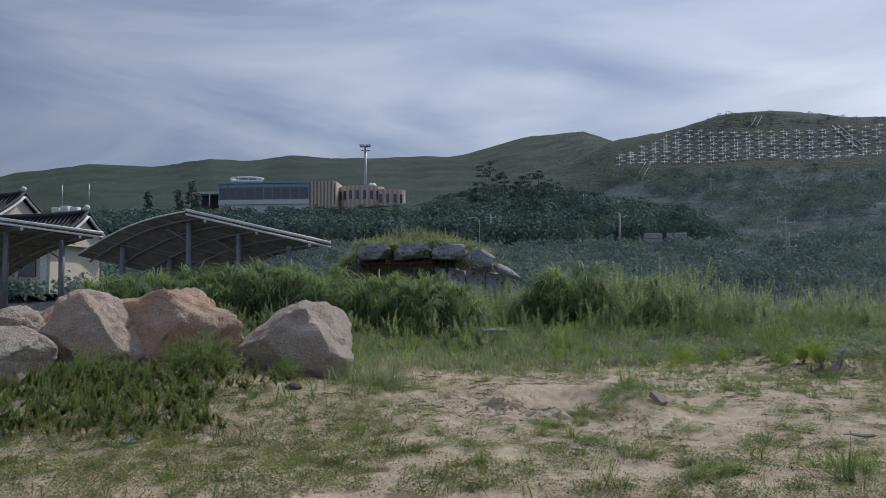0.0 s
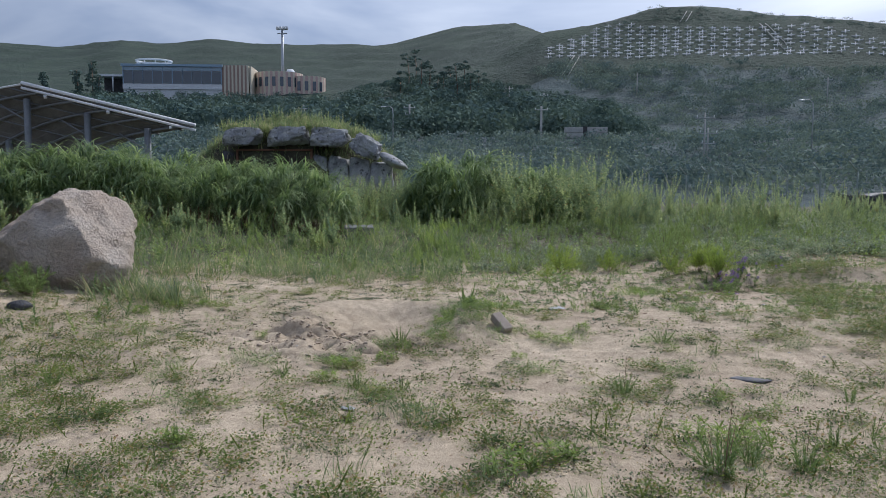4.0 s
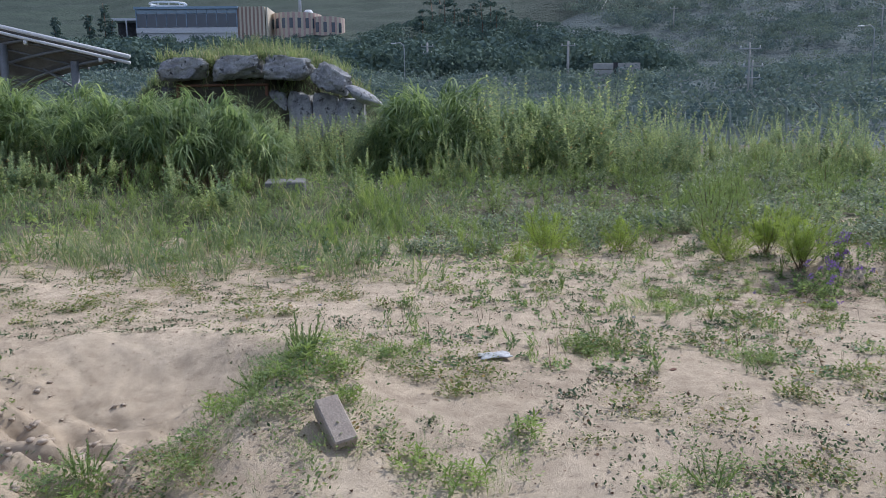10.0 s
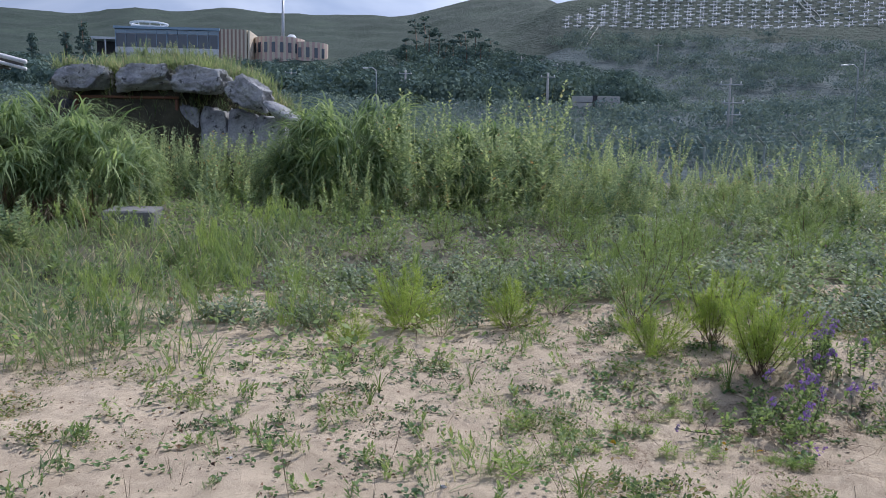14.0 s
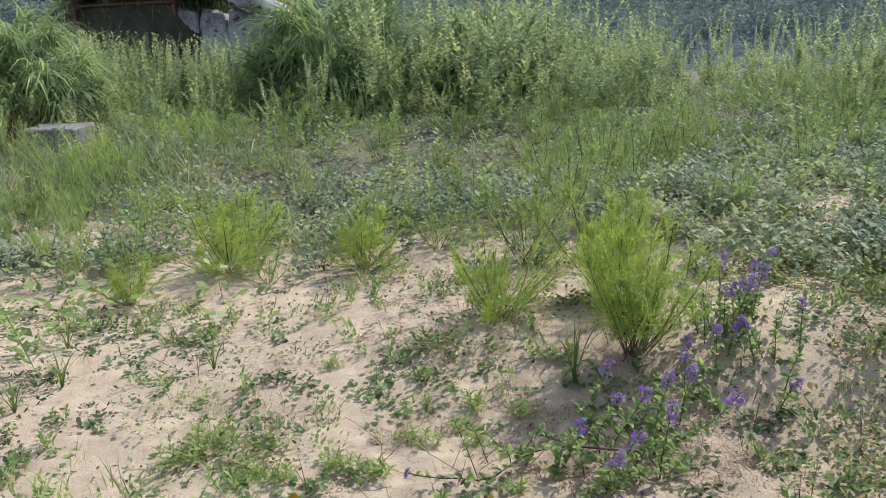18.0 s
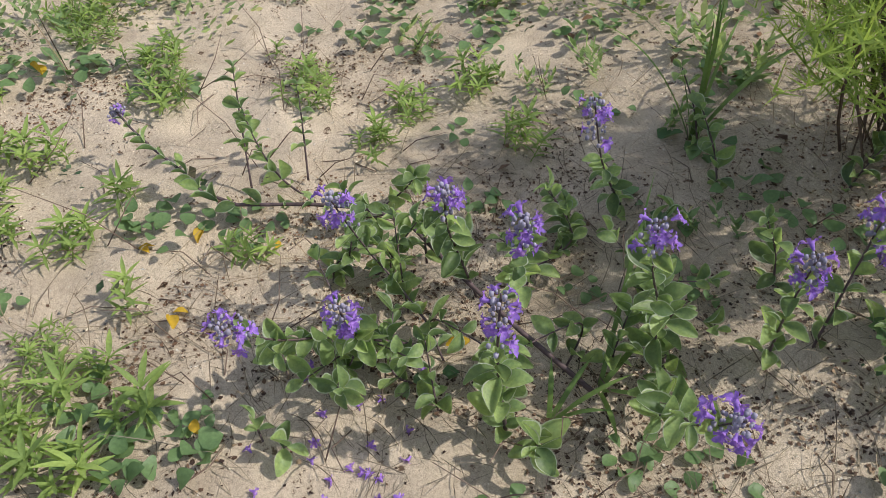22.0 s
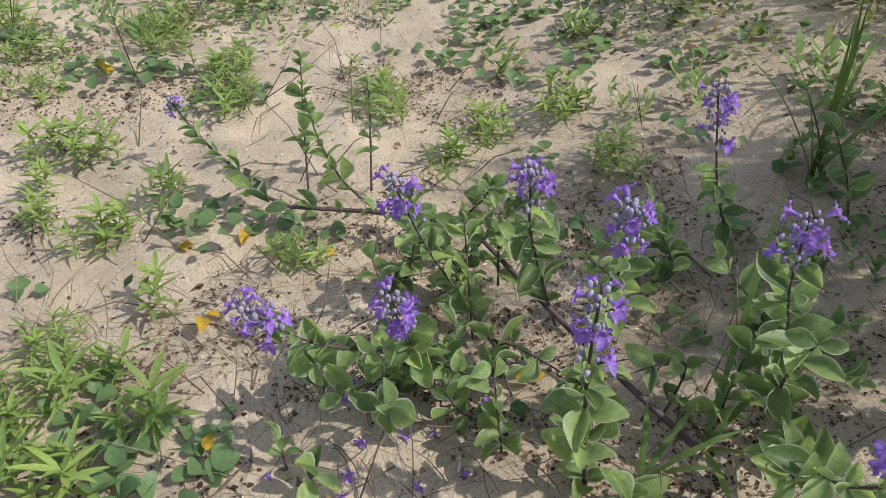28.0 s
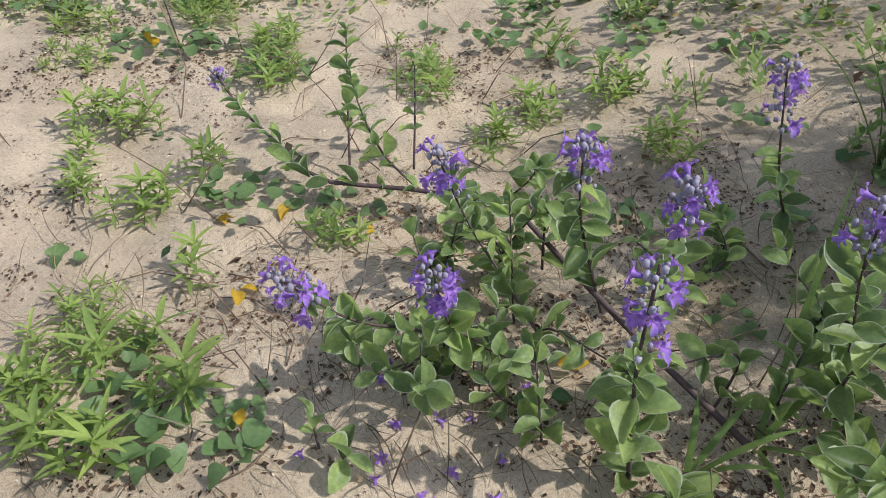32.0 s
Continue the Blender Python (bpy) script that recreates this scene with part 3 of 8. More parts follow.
# ---- far buildings, poles, fence ----
CONCRETE = surface("pale_concrete", [(0.3, (0.36, 0.36, 0.35)), (0.7, (0.48, 0.48, 0.46))], 1.5, 20, 0.9, 0.3, 0.01)
CREAM = plain("cream_stripe", (0.70, 0.63, 0.50), 0.7)
TERRA = plain("terracotta_stripe", (0.36, 0.24, 0.19), 0.7)
PINKWALL = plain("pink_beige_stripe", (0.60, 0.42, 0.37), 0.7)
WALLWHITE = plain("white_render", (0.76, 0.78, 0.80), 0.8)
DARKGLASS = glass_mat("dark_blue_glass", (0.03, 0.055, 0.085), 0.15)
PALEGLASS = glass_mat("pale_blue_glass", (0.22, 0.33, 0.42), 0.2)
FRAMEBLUE = plain("blue_window_frame", (0.30, 0.42, 0.54), 0.5)
ROOFTILE = surface("black_roof_tile", [(0.3, (0.022, 0.024, 0.028)), (0.7, (0.055, 0.058, 0.065))], 3, 25, 0.7, 0.4, 0.02)
WOODRED = plain("dark_red_brown_timber", (0.075, 0.045, 0.042), 0.8)
WIREGREEN = plain("grey_green_fence_steel", (0.22, 0.27, 0.25), 0.6, 0.2)
TARP = surface("black_tarpaulin", [(0.3, (0.015, 0.017, 0.02)), (0.7, (0.05, 0.055, 0.06))], 2, 14, 0.5, 0.8, 0.05)
TARPBLUE = plain("blue_white_sheet", (0.30, 0.36, 0.52), 0.6)


def exhibition_hall():
    """Long glazed hall with striped drum wings on the hillside."""
    ang = 6.0
    th = empty("exhibition_hall", pose(-59.4, 173.0, 28.0, 0, 0, ang), "long low building with blue glazing and striped round wings", "building")
    u0 = -21.8
    part("wall", box(-u0, 14, 7.5, (u0 / 2, 7.3, -3.9)), WALLWHITE, th, smooth=False)
    part("roof", box(0.6 - u0, 14.6, 0.5, (u0 / 2, 7.0, 0.0)), FRAMEBLUE, th, "pale blue flat roof edge", smooth=False)
    for i in range(10):
        for j, (z0, z1) in enumerate(((-0.35, -1.15), (-1.25, -4.0))):
            w = part("window", box(2.06, 0.12, z0 - z1, (u0 + 1.09 + i * 2.18, 0.2, (z0 + z1) / 2)), DARKGLASS if j else PALEGLASS, th, smooth=False)
    for i in range(11):
        part("mullion", box(0.09 if i % 5 else 0.2, 0.2, 3.8, (u0 + 0.05 + i * 2.17, 0.12, -2.2)), FRAMEBLUE, th, smooth=False)
    part("sill_band", box(0.1 - u0, 0.3, 1.1, (u0 / 2, 0.1, -4.7)), WALLWHITE, th, smooth=False)
    # left porch
    part("porch_roof", box(6.4, 8, 0.5, (u0 - 3.2, 6, -2.0)), WALLWHITE, th, smooth=False)
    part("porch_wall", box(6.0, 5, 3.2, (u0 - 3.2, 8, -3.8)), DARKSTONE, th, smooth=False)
    for k in (-5.9, -3.0, -0.4):
        part("porch_post", tube([(u0 + k, 2.2, -2.2), (u0 + k, 2.2, -5.6)], [0.16, 0.16], 8), WALLWHITE, th)
    # oval ring on the roof
    ring = [(u0 + 4.4 + 4.0 * math.cos(a), 8 + 3.2 * math.sin(a)) for a in np.linspace(0, 2 * math.pi, 33)]
    part("roof_ring", tube([(x, y, 2.1) for x, y in ring], [0.22] * 33, 6), WALLWHITE, th)
    part("roof_ring", tube([(x, y, 1.3) for x, y in ring], [0.12] * 33, 6), WALLWHITE, th)
    for a in np.linspace(0, 2 * math.pi, 11)[:-1]:
        x, y = u0 + 4.4 + 3.9 * math.cos(a), 8 + 3.1 * math.sin(a)
        part("ring_post", tube([(x, y, 0.2), (x, y, 2.1)], [0.1, 0.1], 6), WALLWHITE, th)
    # striped wing, square then round
    for i in range(14):
        part("stripe", box(0.42, 12, 7.6, (0.25 + i * 0.42, 6.3, -3.6)), CREAM if i % 2 else TERRA, th, smooth=False)
    part("side_wall", box(0.4, 12, 7.6, (6.3, 6.6, -3.7)), CREAM, th, smooth=False)
    for c, r, z, n, sp in ((11.6, 5.6, -0.7, 30, 1.0), (18.2, 4.2, -1.5, 22, 1.0)):
        for i in range(n):
            a0, a1 = math.pi + math.pi * i / n, math.pi + math.pi * (i + 1) / n
            bm = bmesh.new()
            vs = [bm.verts.new((c + rr * math.cos(a), 7.5 + rr * math.sin(a), zz)) for zz in (-7.0, z) for a, rr in ((a0, r), (a1, r), (a1, r - 0.5), (a0, r - 0.5))]
            for f in ((0, 1, 5, 4), (1, 2, 6, 5), (2, 3, 7, 6), (3, 0, 4, 7), (4, 5, 6, 7)):
                bm.faces.new([vs[k] for k in f])
            part("stripe", bm, PINKWALL if i % 2 else CREAM, th, smooth=False)
        for i in range(2, n - 2, 3):
            a = math.pi + math.pi * (i + 0.5) / n
            part("window", box(0.75, 0.16, 2.1, (0, 0, 0), 0, pose(c + (r + 0.03) * math.cos(a), 7.5 + (r + 0.03) * math.sin(a), z - 2.3, 0, 0, math.degrees(a) + 90)), DARKGLASS, th, smooth=False)
        part("drum_roof", tube([(c, 7.5, z - 0.4), (c, 7.5, z - 0.05)], [r - 0.4, r - 0.4], 40), CONCRETE, th, smooth=False)
    part("roof_cone", tube([(14.0, 9, -0.8), (14.0, 9, 0.7)], [1.7, 0.7], 14), WALLWHITE, th)
    part("roof_cone", tube([(12.1, 9, -0.8), (12.1, 9, 0.5)], [1.0, 0.3], 14), DARKSTONE, th)
    return th


exhibition_hall()


def flood_mast():
    z0 = float(land(-46.8, 178))
    th = empty("floodlight_mast", pose(-46.8, 178, z0), "tall grey floodlight mast with lamps at its top", "mast")
    h = 36.9 - z0
    part("pole", tube([(0, 0, -0.5), (0, 0, h)], [0.42, 0.26], 10), STEEL, th)
    part("head_frame", box(2.6, 0.3, 0.25, (0, 0, h)), STEEL, th)
    part("head_frame", box(2.2, 0.3, 0.2, (0, 0, h - 0.9)), STEEL, th)
    for k in (-1.1, -0.4, 0.4, 1.1):
        part("lamp", box(0.6, 0.4, 0.55, (k, -0.2, h + 0.35), 0.05), WHITEMETAL, th)


flood_mast()


def utility_pole(x, y, top, arms=2, r=0.15):
    z0 = float(land(x, y))
    th = empty("utility_pole", pose(x, y, z0, 0, 0, 0), "slim pale concrete utility pole", "utility pole", "utility poles")
    h = top - z0
    part("pole", tube([(0, 0, -0.5), (0, 0, h)], [r * 1.25, r * 0.8], 10), CONCRETE, th)
    for k in range(arms):
        part("crossarm", box(1.7 - 0.4 * k, 0.09, 0.09, (0, -0.15, h - 0.5 - 0.9 * k)), STEEL, th)
        for s in (-1, 1):
            part("insulator", tube([(s * (0.72 - 0.2 * k), -0.15, h - 0.45 - 0.9 * k), (s * (0.72 - 0.2 * k), -0.15, h - 0.25 - 0.9 * k)], [0.05, 0.04], 8), WALLWHITE, th)
    return th


POLES = ((-10.45, 110.0, 12.7, 2), (7.3, 100.0, 11.4, 1), (19.5, 70.0, 7.7, 1), (38.0, 70.0, 7.5, 1), (-25.5, 110.0, 12.6, 2), (20.6, 73.0, 6.6, 2))
for px, py, top, arms in POLES:
    utility_pole(px, py, top, arms, 0.15 if py > 90 else 0.08)
for px, py, h in ((63.3, 150, 5.6), (12.0, 165, 5.0), (33.0, 175, 5.0), (5.0, 175, 5.5)):
    utility_pole(px, py, float(land(px, py)) + h, 1, 0.12)


def street_lamp(x, y, h):
    z0 = float(land(x, y))
    th = empty("street_lamp", pose(x, y, z0), "thin grey street lamp with a curved arm", "street lamp", "street lamps")
    pts = [(0, 0, -0.3), (0, 0, h * 0.85), (-0.05, 0, h * 0.95), (-0.35, 0, h), (-0.8, 0, h - 0.03)]
    part("pole", tube(pts, [0.07, 0.05, 0.045, 0.04, 0.035], 8), STEEL, th)
    part("lamp_head", box(0.5, 0.18, 0.1, (-1.0, 0, h - 0.05), 0.03), WHITEMETAL, th)


street_lamp(28.6, 70.0, 5.4)
street_lamp(-9.0, 80.0, 5.0)


def wall_hut():
    """Low pale block hut by the road: two walls with a dark gap."""
    z0 = float(land(11.9, 92.2))
    th = empty("roadside_wall", pose(11.9, 92.0, z0), "pale concrete block walls with a dark gap beside the road", "wall")
    top = 8.15 - z0
    for cx, w in ((-1.35, 2.1), (1.35, 2.3)):
        for j in range(3):
            part("block_course", box(w, 0.6, top / 3 - 0.05, (cx, 0, top / 3 * (j + 0.5)), 0.03), CONCRETE, th, smooth=False)
    # added dark block fills the gap, giving it its darkness by colour
    part("dark_gap_fill", box(0.5, 0.4, top + 0.15, (-0.02, 0.2, top / 2)), DARKSTONE, th, smooth=False)


wall_hut()


def slope_crosses():
    """White concrete crosses that hold the cut hillside, each bedded in the slope."""
    th = empty("slope_anchor_grid", None, "white concrete crosses in rows across the cut hillside", "slope anchors")
    me = bpy.data.meshes.new("cross")
    bm = cat_bm(box(2.1, 0.2, 0.25), box(0.2, 1.7, 0.25))
    bm.to_mesh(me)
    bm.free()
    me.materials.append(WALLWHITE)
    rr = np.linspace(115, 254, 400)
    count = 0
    for row in range(10):
        for col in range(31):
            az = 4.35 + col * 0.80 + (row % 2) * 0.18
            lo, hi = np.interp(az, (4.3, 9, 17, 28.5), (9.1, 9.0, 8.75, 7.6)), np.interp(az, (4.05, 7.5, 18, 22, 28.6), (9.45, 11.2, 10.75, 10.2, 8.0))
            el = 9.05 + 0.23 * row - 0.055 * max(0, az - 14)
            if not lo - 0.05 < el < hi + 0.05:
                continue
            r = float(np.interp(el, elev(rr, np.full_like(rr, az)), rr))
            x, y = r * math.sin(radians(az)), r * math.cos(radians(az))
            z = float(land(x, y))
            ob = new("cross", me)
            ob.parent = th
            slope = math.degrees(math.atan2(float(land(x * 1.02, y * 1.02)) - z, 0.02 * r))
            ob.matrix_basis = pose(x, y, z + 0.4, slope + 14, 0, -az) @ Matrix.Scale(1.0, 4)
            count += 1
    return count


slope_crosses()
for az, el0, el1 in ((20.4, 9.05, 10.9), (13.6, 11.35, 12.0), (5.6, 7.7, 9.1)):
    rr = np.linspace(115, 254, 300)
    pts = []
    for e in np.linspace(el0, el1, 8):
        a = az + (e - el0) * (-0.9 if az == 20.4 else 0.6)
        r = float(np.interp(e, elev(rr, np.full_like(rr, a)), rr))
        x, y = r * math.sin(radians(a)), r * math.cos(radians(a))
        pts.append((x, y, float(land(x, y)) + 0.3))
    sides = [tube([(x + o, y, z) for x, y, z in pts], [0.13] * 8, 6) for o in (-0.8, 0.8)]
    tagged(part("drain_channel", cat_bm(*sides), CONCRETE), "pale concrete drain channel down the hillside", "drain", "hillside drains", "structure")
for x, y in ((14.8, 92.5), (17.0, 92.7), (19.2, 92.9), (17.1, 90.5), (19.3, 90.6)):
    ob = part("wayside_cross", cat_bm(box(1.5, 0.2, 0.2), box(0.2, 0.2, 1.3)), CONCRETE, smooth=False)
    ob.matrix_basis = pose(x, y, float(land(x, y)) + 0.6, -20, 0, -10)
    tagged(ob, "small white concrete cross on the road bank", "cross", "bank crosses")


def road_edge():
    """The road along the foot of the hill: a kerb wall and a rail."""
    for r, h, t in ((101.0, 0.7, 0.4),):
        V, F = [], []
        azs = np.radians(np.linspace(-30, 46, 120))
        for a in azs:
            x, y = r * math.sin(a), r * math.cos(a)
            z = float(land(x, y))
            for dr, dz in ((0, -0.5), (0, h), (t, h), (t, -0.5)):
                V.append((x + dr * math.sin(a), y + dr * math.cos(a), z + dz))
        for i in range(len(azs) - 1):
            for k in range(3):
                F.append((4 * i + k, 4 * i + 4 + k, 4 * i + 5 + k, 4 * i + 1 + k))
        tagged(new("road_wall", np_mesh("road_wall", V, F, (CONCRETE,))), "low grey concrete wall along the hillside road", "wall", kind="structure")


road_edge()


def fence():
    """Security fence: posts with slanting arms, mesh wires and barbed wire."""
    th = empty("security_fence", None, "grey-green wire fence with slanting barbed-wire arms", "fence")
    pts = []
    for k in range(-4, 16):
        x, y = 14.68 - 0.6 * k, 31.2 + 1.81 * k
        pts.append((x, y, float(land(x, y))))
    for x, y, z in pts:
        post = part("post", tube([(x, y, z - 0.2), (x, y, z + 1.75)], [0.035, 0.035], 8), WIREGREEN, th)
        part("arm", tube([(x, y, z + 1.75), (x - 0.38, y - 0.1, z + 2.15)], [0.03, 0.028], 6), WIREGREEN, post)
    for (x0, y0, z0), (x1, y1, z1) in zip(pts, pts[1:]):
        bms = []
        for h in (0.15, 0.45, 0.75, 1.05, 1.35, 1.65):
            bms.append(tube([(x0, y0, z0 + h), (x1, y1, z1 + h)], [0.003, 0.003], 3))
        for q in np.linspace(0.06, 0.94, 14):
            x, y, z = x0 + (x1 - x0) * q, y0 + (y1 - y0) * q, z0 + (z1 - z0) * q
            bms.append(tube([(x, y, z + 0.05), (x, y, z + 1.7)], [0.0025, 0.0025], 3))
        part("mesh_panel", cat_bm(*bms), WIREGREEN, th)
        bms = [tube([(x0 - 0.38 * f, y0 - 0.1 * f, z0 + 1.75 + 0.4 * f), (x1 - 0.38 * f, y1 - 0.1 * f, z1 + 1.75 + 0.4 * f)], [0.004, 0.004], 3) for f in (0.35, 0.7, 1.0)]
        part("barbed_wire", cat_bm(*bms), WIREGREEN, th)


fence()


def pavilion():
    """Open timber pavilion: posts, beams and a tiled hip roof."""
    x, y = 26.1, 39.9
    z0 = float(land(x, y))
    th = empty("pavilion", pose(x, y, z0, 0, 0, -27), "open dark timber pavilion with a low tiled roof", "pavilion")
    w = 3.4
    for sx in (-1, 1):
        for sy in (-1, 1):
            part("post", box(0.28, 0.28, 3.2, (sx * w, sy * 2.6, 1.6), 0.03), WOODRED, th)
            part("base_stone", box(0.55, 0.55, 0.35, (sx * w, sy * 2.6, 0.1), 0.05), CONCRETE, th)
    for sy in (-1, 1):
        part("beam", box(2 * w + 0.6, 0.26, 0.30, (0, sy * 2.6, 3.2), 0.03), WOODRED, th)
        part("fascia", box(2 * w + 1.1, 0.08, 0.2, (0, sy * 3.12, 3.5), 0.02), CONCRETE, th, "pale grey eaves board")
    for sx in (-1, 1):
        part("beam", box(0.26, 6.6, 0.34, (sx * w, 0, 3.3), 0.03), WOODRED, th)
    ridge = [(-1.6, 0, 5.05), (1.6, 0, 5.05)]
    eaves = [(-3.9, -3.1, 3.45), (3.9, -3.1, 3.45), (3.9, 3.1, 3.45), (-3.9, 3.1, 3.45)]
    for f in ((eaves[0], eaves[1], ridge[1], ridge[0]), (eaves[2], eaves[3], ridge[0], ridge[1]), (eaves[1], eaves[2], ridge[1]), (eaves[3], eaves[0], ridge[0])):
        bm = bmesh.new()
        lo = [bm.verts.new(c) for c in f]
        hi = [bm.verts.new((c[0], c[1], c[2] + 0.18)) for c in f]
        bm.faces.new(lo[::-1])
        bm.faces.new(hi)
        for i in range(len(f)):
            bm.faces.new((lo[i], lo[(i + 1) % len(f)], hi[(i + 1) % len(f)], hi[i]))
        part("roof_slope", bm, ROOFTILE, th, smooth=False)
    for i in range(12):
        u = -3.7 + 7.4 * i / 11
        part("rafter", tube([(u, -3.0, 3.4), (u * 0.38, -0.1, 4.9)], [0.06, 0.06], 6), WOODRED, th)
        part("rafter", tube([(u, 3.0, 3.4), (u * 0.38, 0.1, 4.9)], [0.06, 0.06], 6), WOODRED, th)
    for k in (-1, 1):
        part("hip", tube([(-3.9, k * 3.1, 3.6), (-1.6, 0, 5.2)], [0.13, 0.13], 6), ROOFTILE, th)
        part("hip", tube([(3.9, k * 3.1, 3.6), (1.6, 0, 5.2)], [0.13, 0.13], 6), ROOFTILE, th)
    part("brace", tube([(-3.3, -2.6, 1.2), (-1.9, -2.6, 3.0)], [0.05, 0.05], 6), STEEL, th, "grey steel prop")


pavilion()


def tarp_stack(x, y, sx, sy, h, turn, seed, label):
    """Goods stacked under a sagging tarpaulin."""
    bm = bmesh.new()
    bmesh.ops.create_cube(bm, size=1.0)
    bmesh.ops.subdivide_edges(bm, edges=bm.edges[:], cuts=9, use_grid_fill=True)
    for v in bm.verts:
        n = noise.fractal(Vector((v.co.x * sx, v.co.y * sy, v.co.z * h + seed)) * 1.1, 0.9, 2.0, 3)
        v.co = Vector((v.co.x * sx * (1.06 - 0.06 * v.co.z), v.co.y * sy * (1.06 - 0.06 * v.co.z), (v.co.z + 0.5) * h)) + Vector((0.08 * n, 0.1 * n, 0.13 * n))
    ob = part("tarpaulin_cover", bm, TARP)
    ob.matrix_basis = pose(x, y, float(land(x, y)) - 0.15, 0, 0, turn)
    return tagged(ob, label, "stack", "covered stacks")


tarp_stack(18.0, 36.6, 3.0, 1.6, 1.05, 14, 1, "low stack under black tarpaulin behind the fence")
tarp_stack(20.8, 36.9, 2.6, 1.7, 1.15, 10, 4, "second low stack under black tarpaulin")
tarp_stack(22.9, 37.3, 2.6, 1.7, 1.1, 8, 7, "far stack of goods under dark tarpaulin")
ob = part("blue_sheet", box(1.6, 0.9, 0.06, (0, 0, 0), 0.02), TARPBLUE)
ob.matrix_basis = pose(20.6, 36.7, float(land(20.6, 36.7)) + 1.05, 4, 2, 12)
tagged(ob, "folded blue and white sheet on the tarpaulin stack", "sheet")


def tiled_house(x, y, turn, ridge_z, length, label):
    """Traditional house: a curved black-tiled gable roof with white ridge ends over plain walls."""
    th = empty("tiled_house", pose(x, y, 0, 0, 0, turn), label, "house", "tiled houses")
    z0 = float(land(x, y))
    half, drop = 3.6, 2.2

    def at(u, v):
        return Vector((u, v * half, ridge_z - drop * (abs(v) ** 0.8) + 0.22 * abs(u / (length / 2)) ** 3 - 0.12))
    for s in (-1, 1):
        V, F = [], []
        n, m = 16, 8
        for i in range(n + 1):
            for j in range(m + 1):
                V.append(at(-length / 2 + length * i / n, s * j / m))
        for i in range(n):
            for j in range(m):
                q = (i * (m + 1) + j, (i + 1) * (m + 1) + j, (i + 1) * (m + 1) + j + 1, i * (m + 1) + j + 1)
                F.append(q if s < 0 else q[::-1])
        part("roof_slope", np_mesh("roof_slope", V, F, (ROOFTILE,), None, True), None, th)
    k = int(length / 0.34)
    for s in (-1, 1):
        for i in range(k + 1):
            u = -length / 2 + length * i / k
            part("tile_roll", tube([at(u, s * v) + Vector((0, 0, 0.05)) for v in (0, 0.25, 0.5, 0.75, 1.0)], [0.075] * 5, 6), ROOFTILE, th)
    part("ridge", tube([at(-length / 2 + length * t, 0) + Vector((0, 0, 0.12)) for t in np.linspace(0, 1, 9)], [0.17] * 9, 8), ROOFTILE, th)
    for e in (-1, 1):
        u = e * length / 2
        part("ridge_end", tube([at(u * 0.96, 0) + Vector((0, 0, 0.25)), at(u, 0) + Vector((0, 0, 0.5))], [0.2, 0.16], 8), WALLWHITE, th, "white ridge end tile")
        for s in (-1, 1):
            part("verge", tube([at(u, s * v) + Vector((0, 0, 0.14)) for v in np.linspace(0, 1, 7)], [0.12] * 7, 8), ROOFTILE, th)
            part("verge_board", tube([at(u, s * v) + Vector((e * 0.05, 0, -0.14)) for v in np.linspace(0.02, 1, 7)], [0.12] * 7, 4), WALLWHITE, th, "white verge board")
        bm = bmesh.new()
        vs = [bm.verts.new(c) for c in ((u * 0.95, -half * 0.8, ridge_z - drop), (u * 0.95, half * 0.8, ridge_z - drop), (u * 0.95, 0, ridge_z - 0.3), (u * 0.91, -half * 0.8, ridge_z - drop), (u * 0.91, half * 0.8, ridge_z - drop), (u * 0.91, 0, ridge_z - 0.3))]
        for f in ((0, 1, 2), (5, 4, 3), (0, 3, 4, 1), (1, 4, 5, 2), (2, 5, 3, 0)):
            bm.faces.new([vs[i] for i in f])
        part("gable", bm, CREAM, th, smooth=False)
    h = ridge_z - drop + 0.1 - z0
    part("wall", box(length * 0.86, half * 1.5, h, (0, 0, z0 + h / 2)), CREAM, th, smooth=False)
    for i in range(5):
        u = -length * 0.4 + length * 0.2 * i
        part("column", box(0.3, 0.3, h, (u, -half * 0.78, z0 + h / 2), 0.02), WALLWHITE, th, smooth=False)
    for i in range(4):
        u = -length * 0.3 + length * 0.2 * i
        part("window", box(1.2, 0.1, 1.3, (u, -half * 0.765, z0 + h * 0.55)), DARKGLASS, th, smooth=False)
    return th


tiled_house(-38.1, 45.5, 0, 6.75, 12.0, "white-walled house with a black tiled gable roof")
tiled_house(-44.7, 49.5, 0, 8.8, 9.5, "higher tiled house behind the first one")


def roof_gear():
    th = empty("rooftop_antenna", pose(-33.9, 46.0, 6.75), "small white rooftop boxes with an aerial", "antenna")
    for i, s in enumerate((-0.9, -0.2, 0.5)):
        part("box", box(0.55, 0.5, 0.6, (s, 0, 0.3 + 0.1 * (i % 2)), 0.03), WALLWHITE, th)
    part("aerial", tube([(-0.5, 0, 0.5), (-0.5, 0, 2.2)], [0.03, 0.02], 6), STEEL, th)
    part("aerial_arm", tube([(1.0, 0, 2.1), (2.0, 0, 2.3)], [0.03, 0.03], 6), STEEL, th)
    part("aerial_mast", tube([(1.5, 0, 0.3), (1.5, 0, 2.2)], [0.03, 0.03], 6), STEEL, th)


roof_gear()

# ---- plants ----
rng = np.random.default_rng(7)


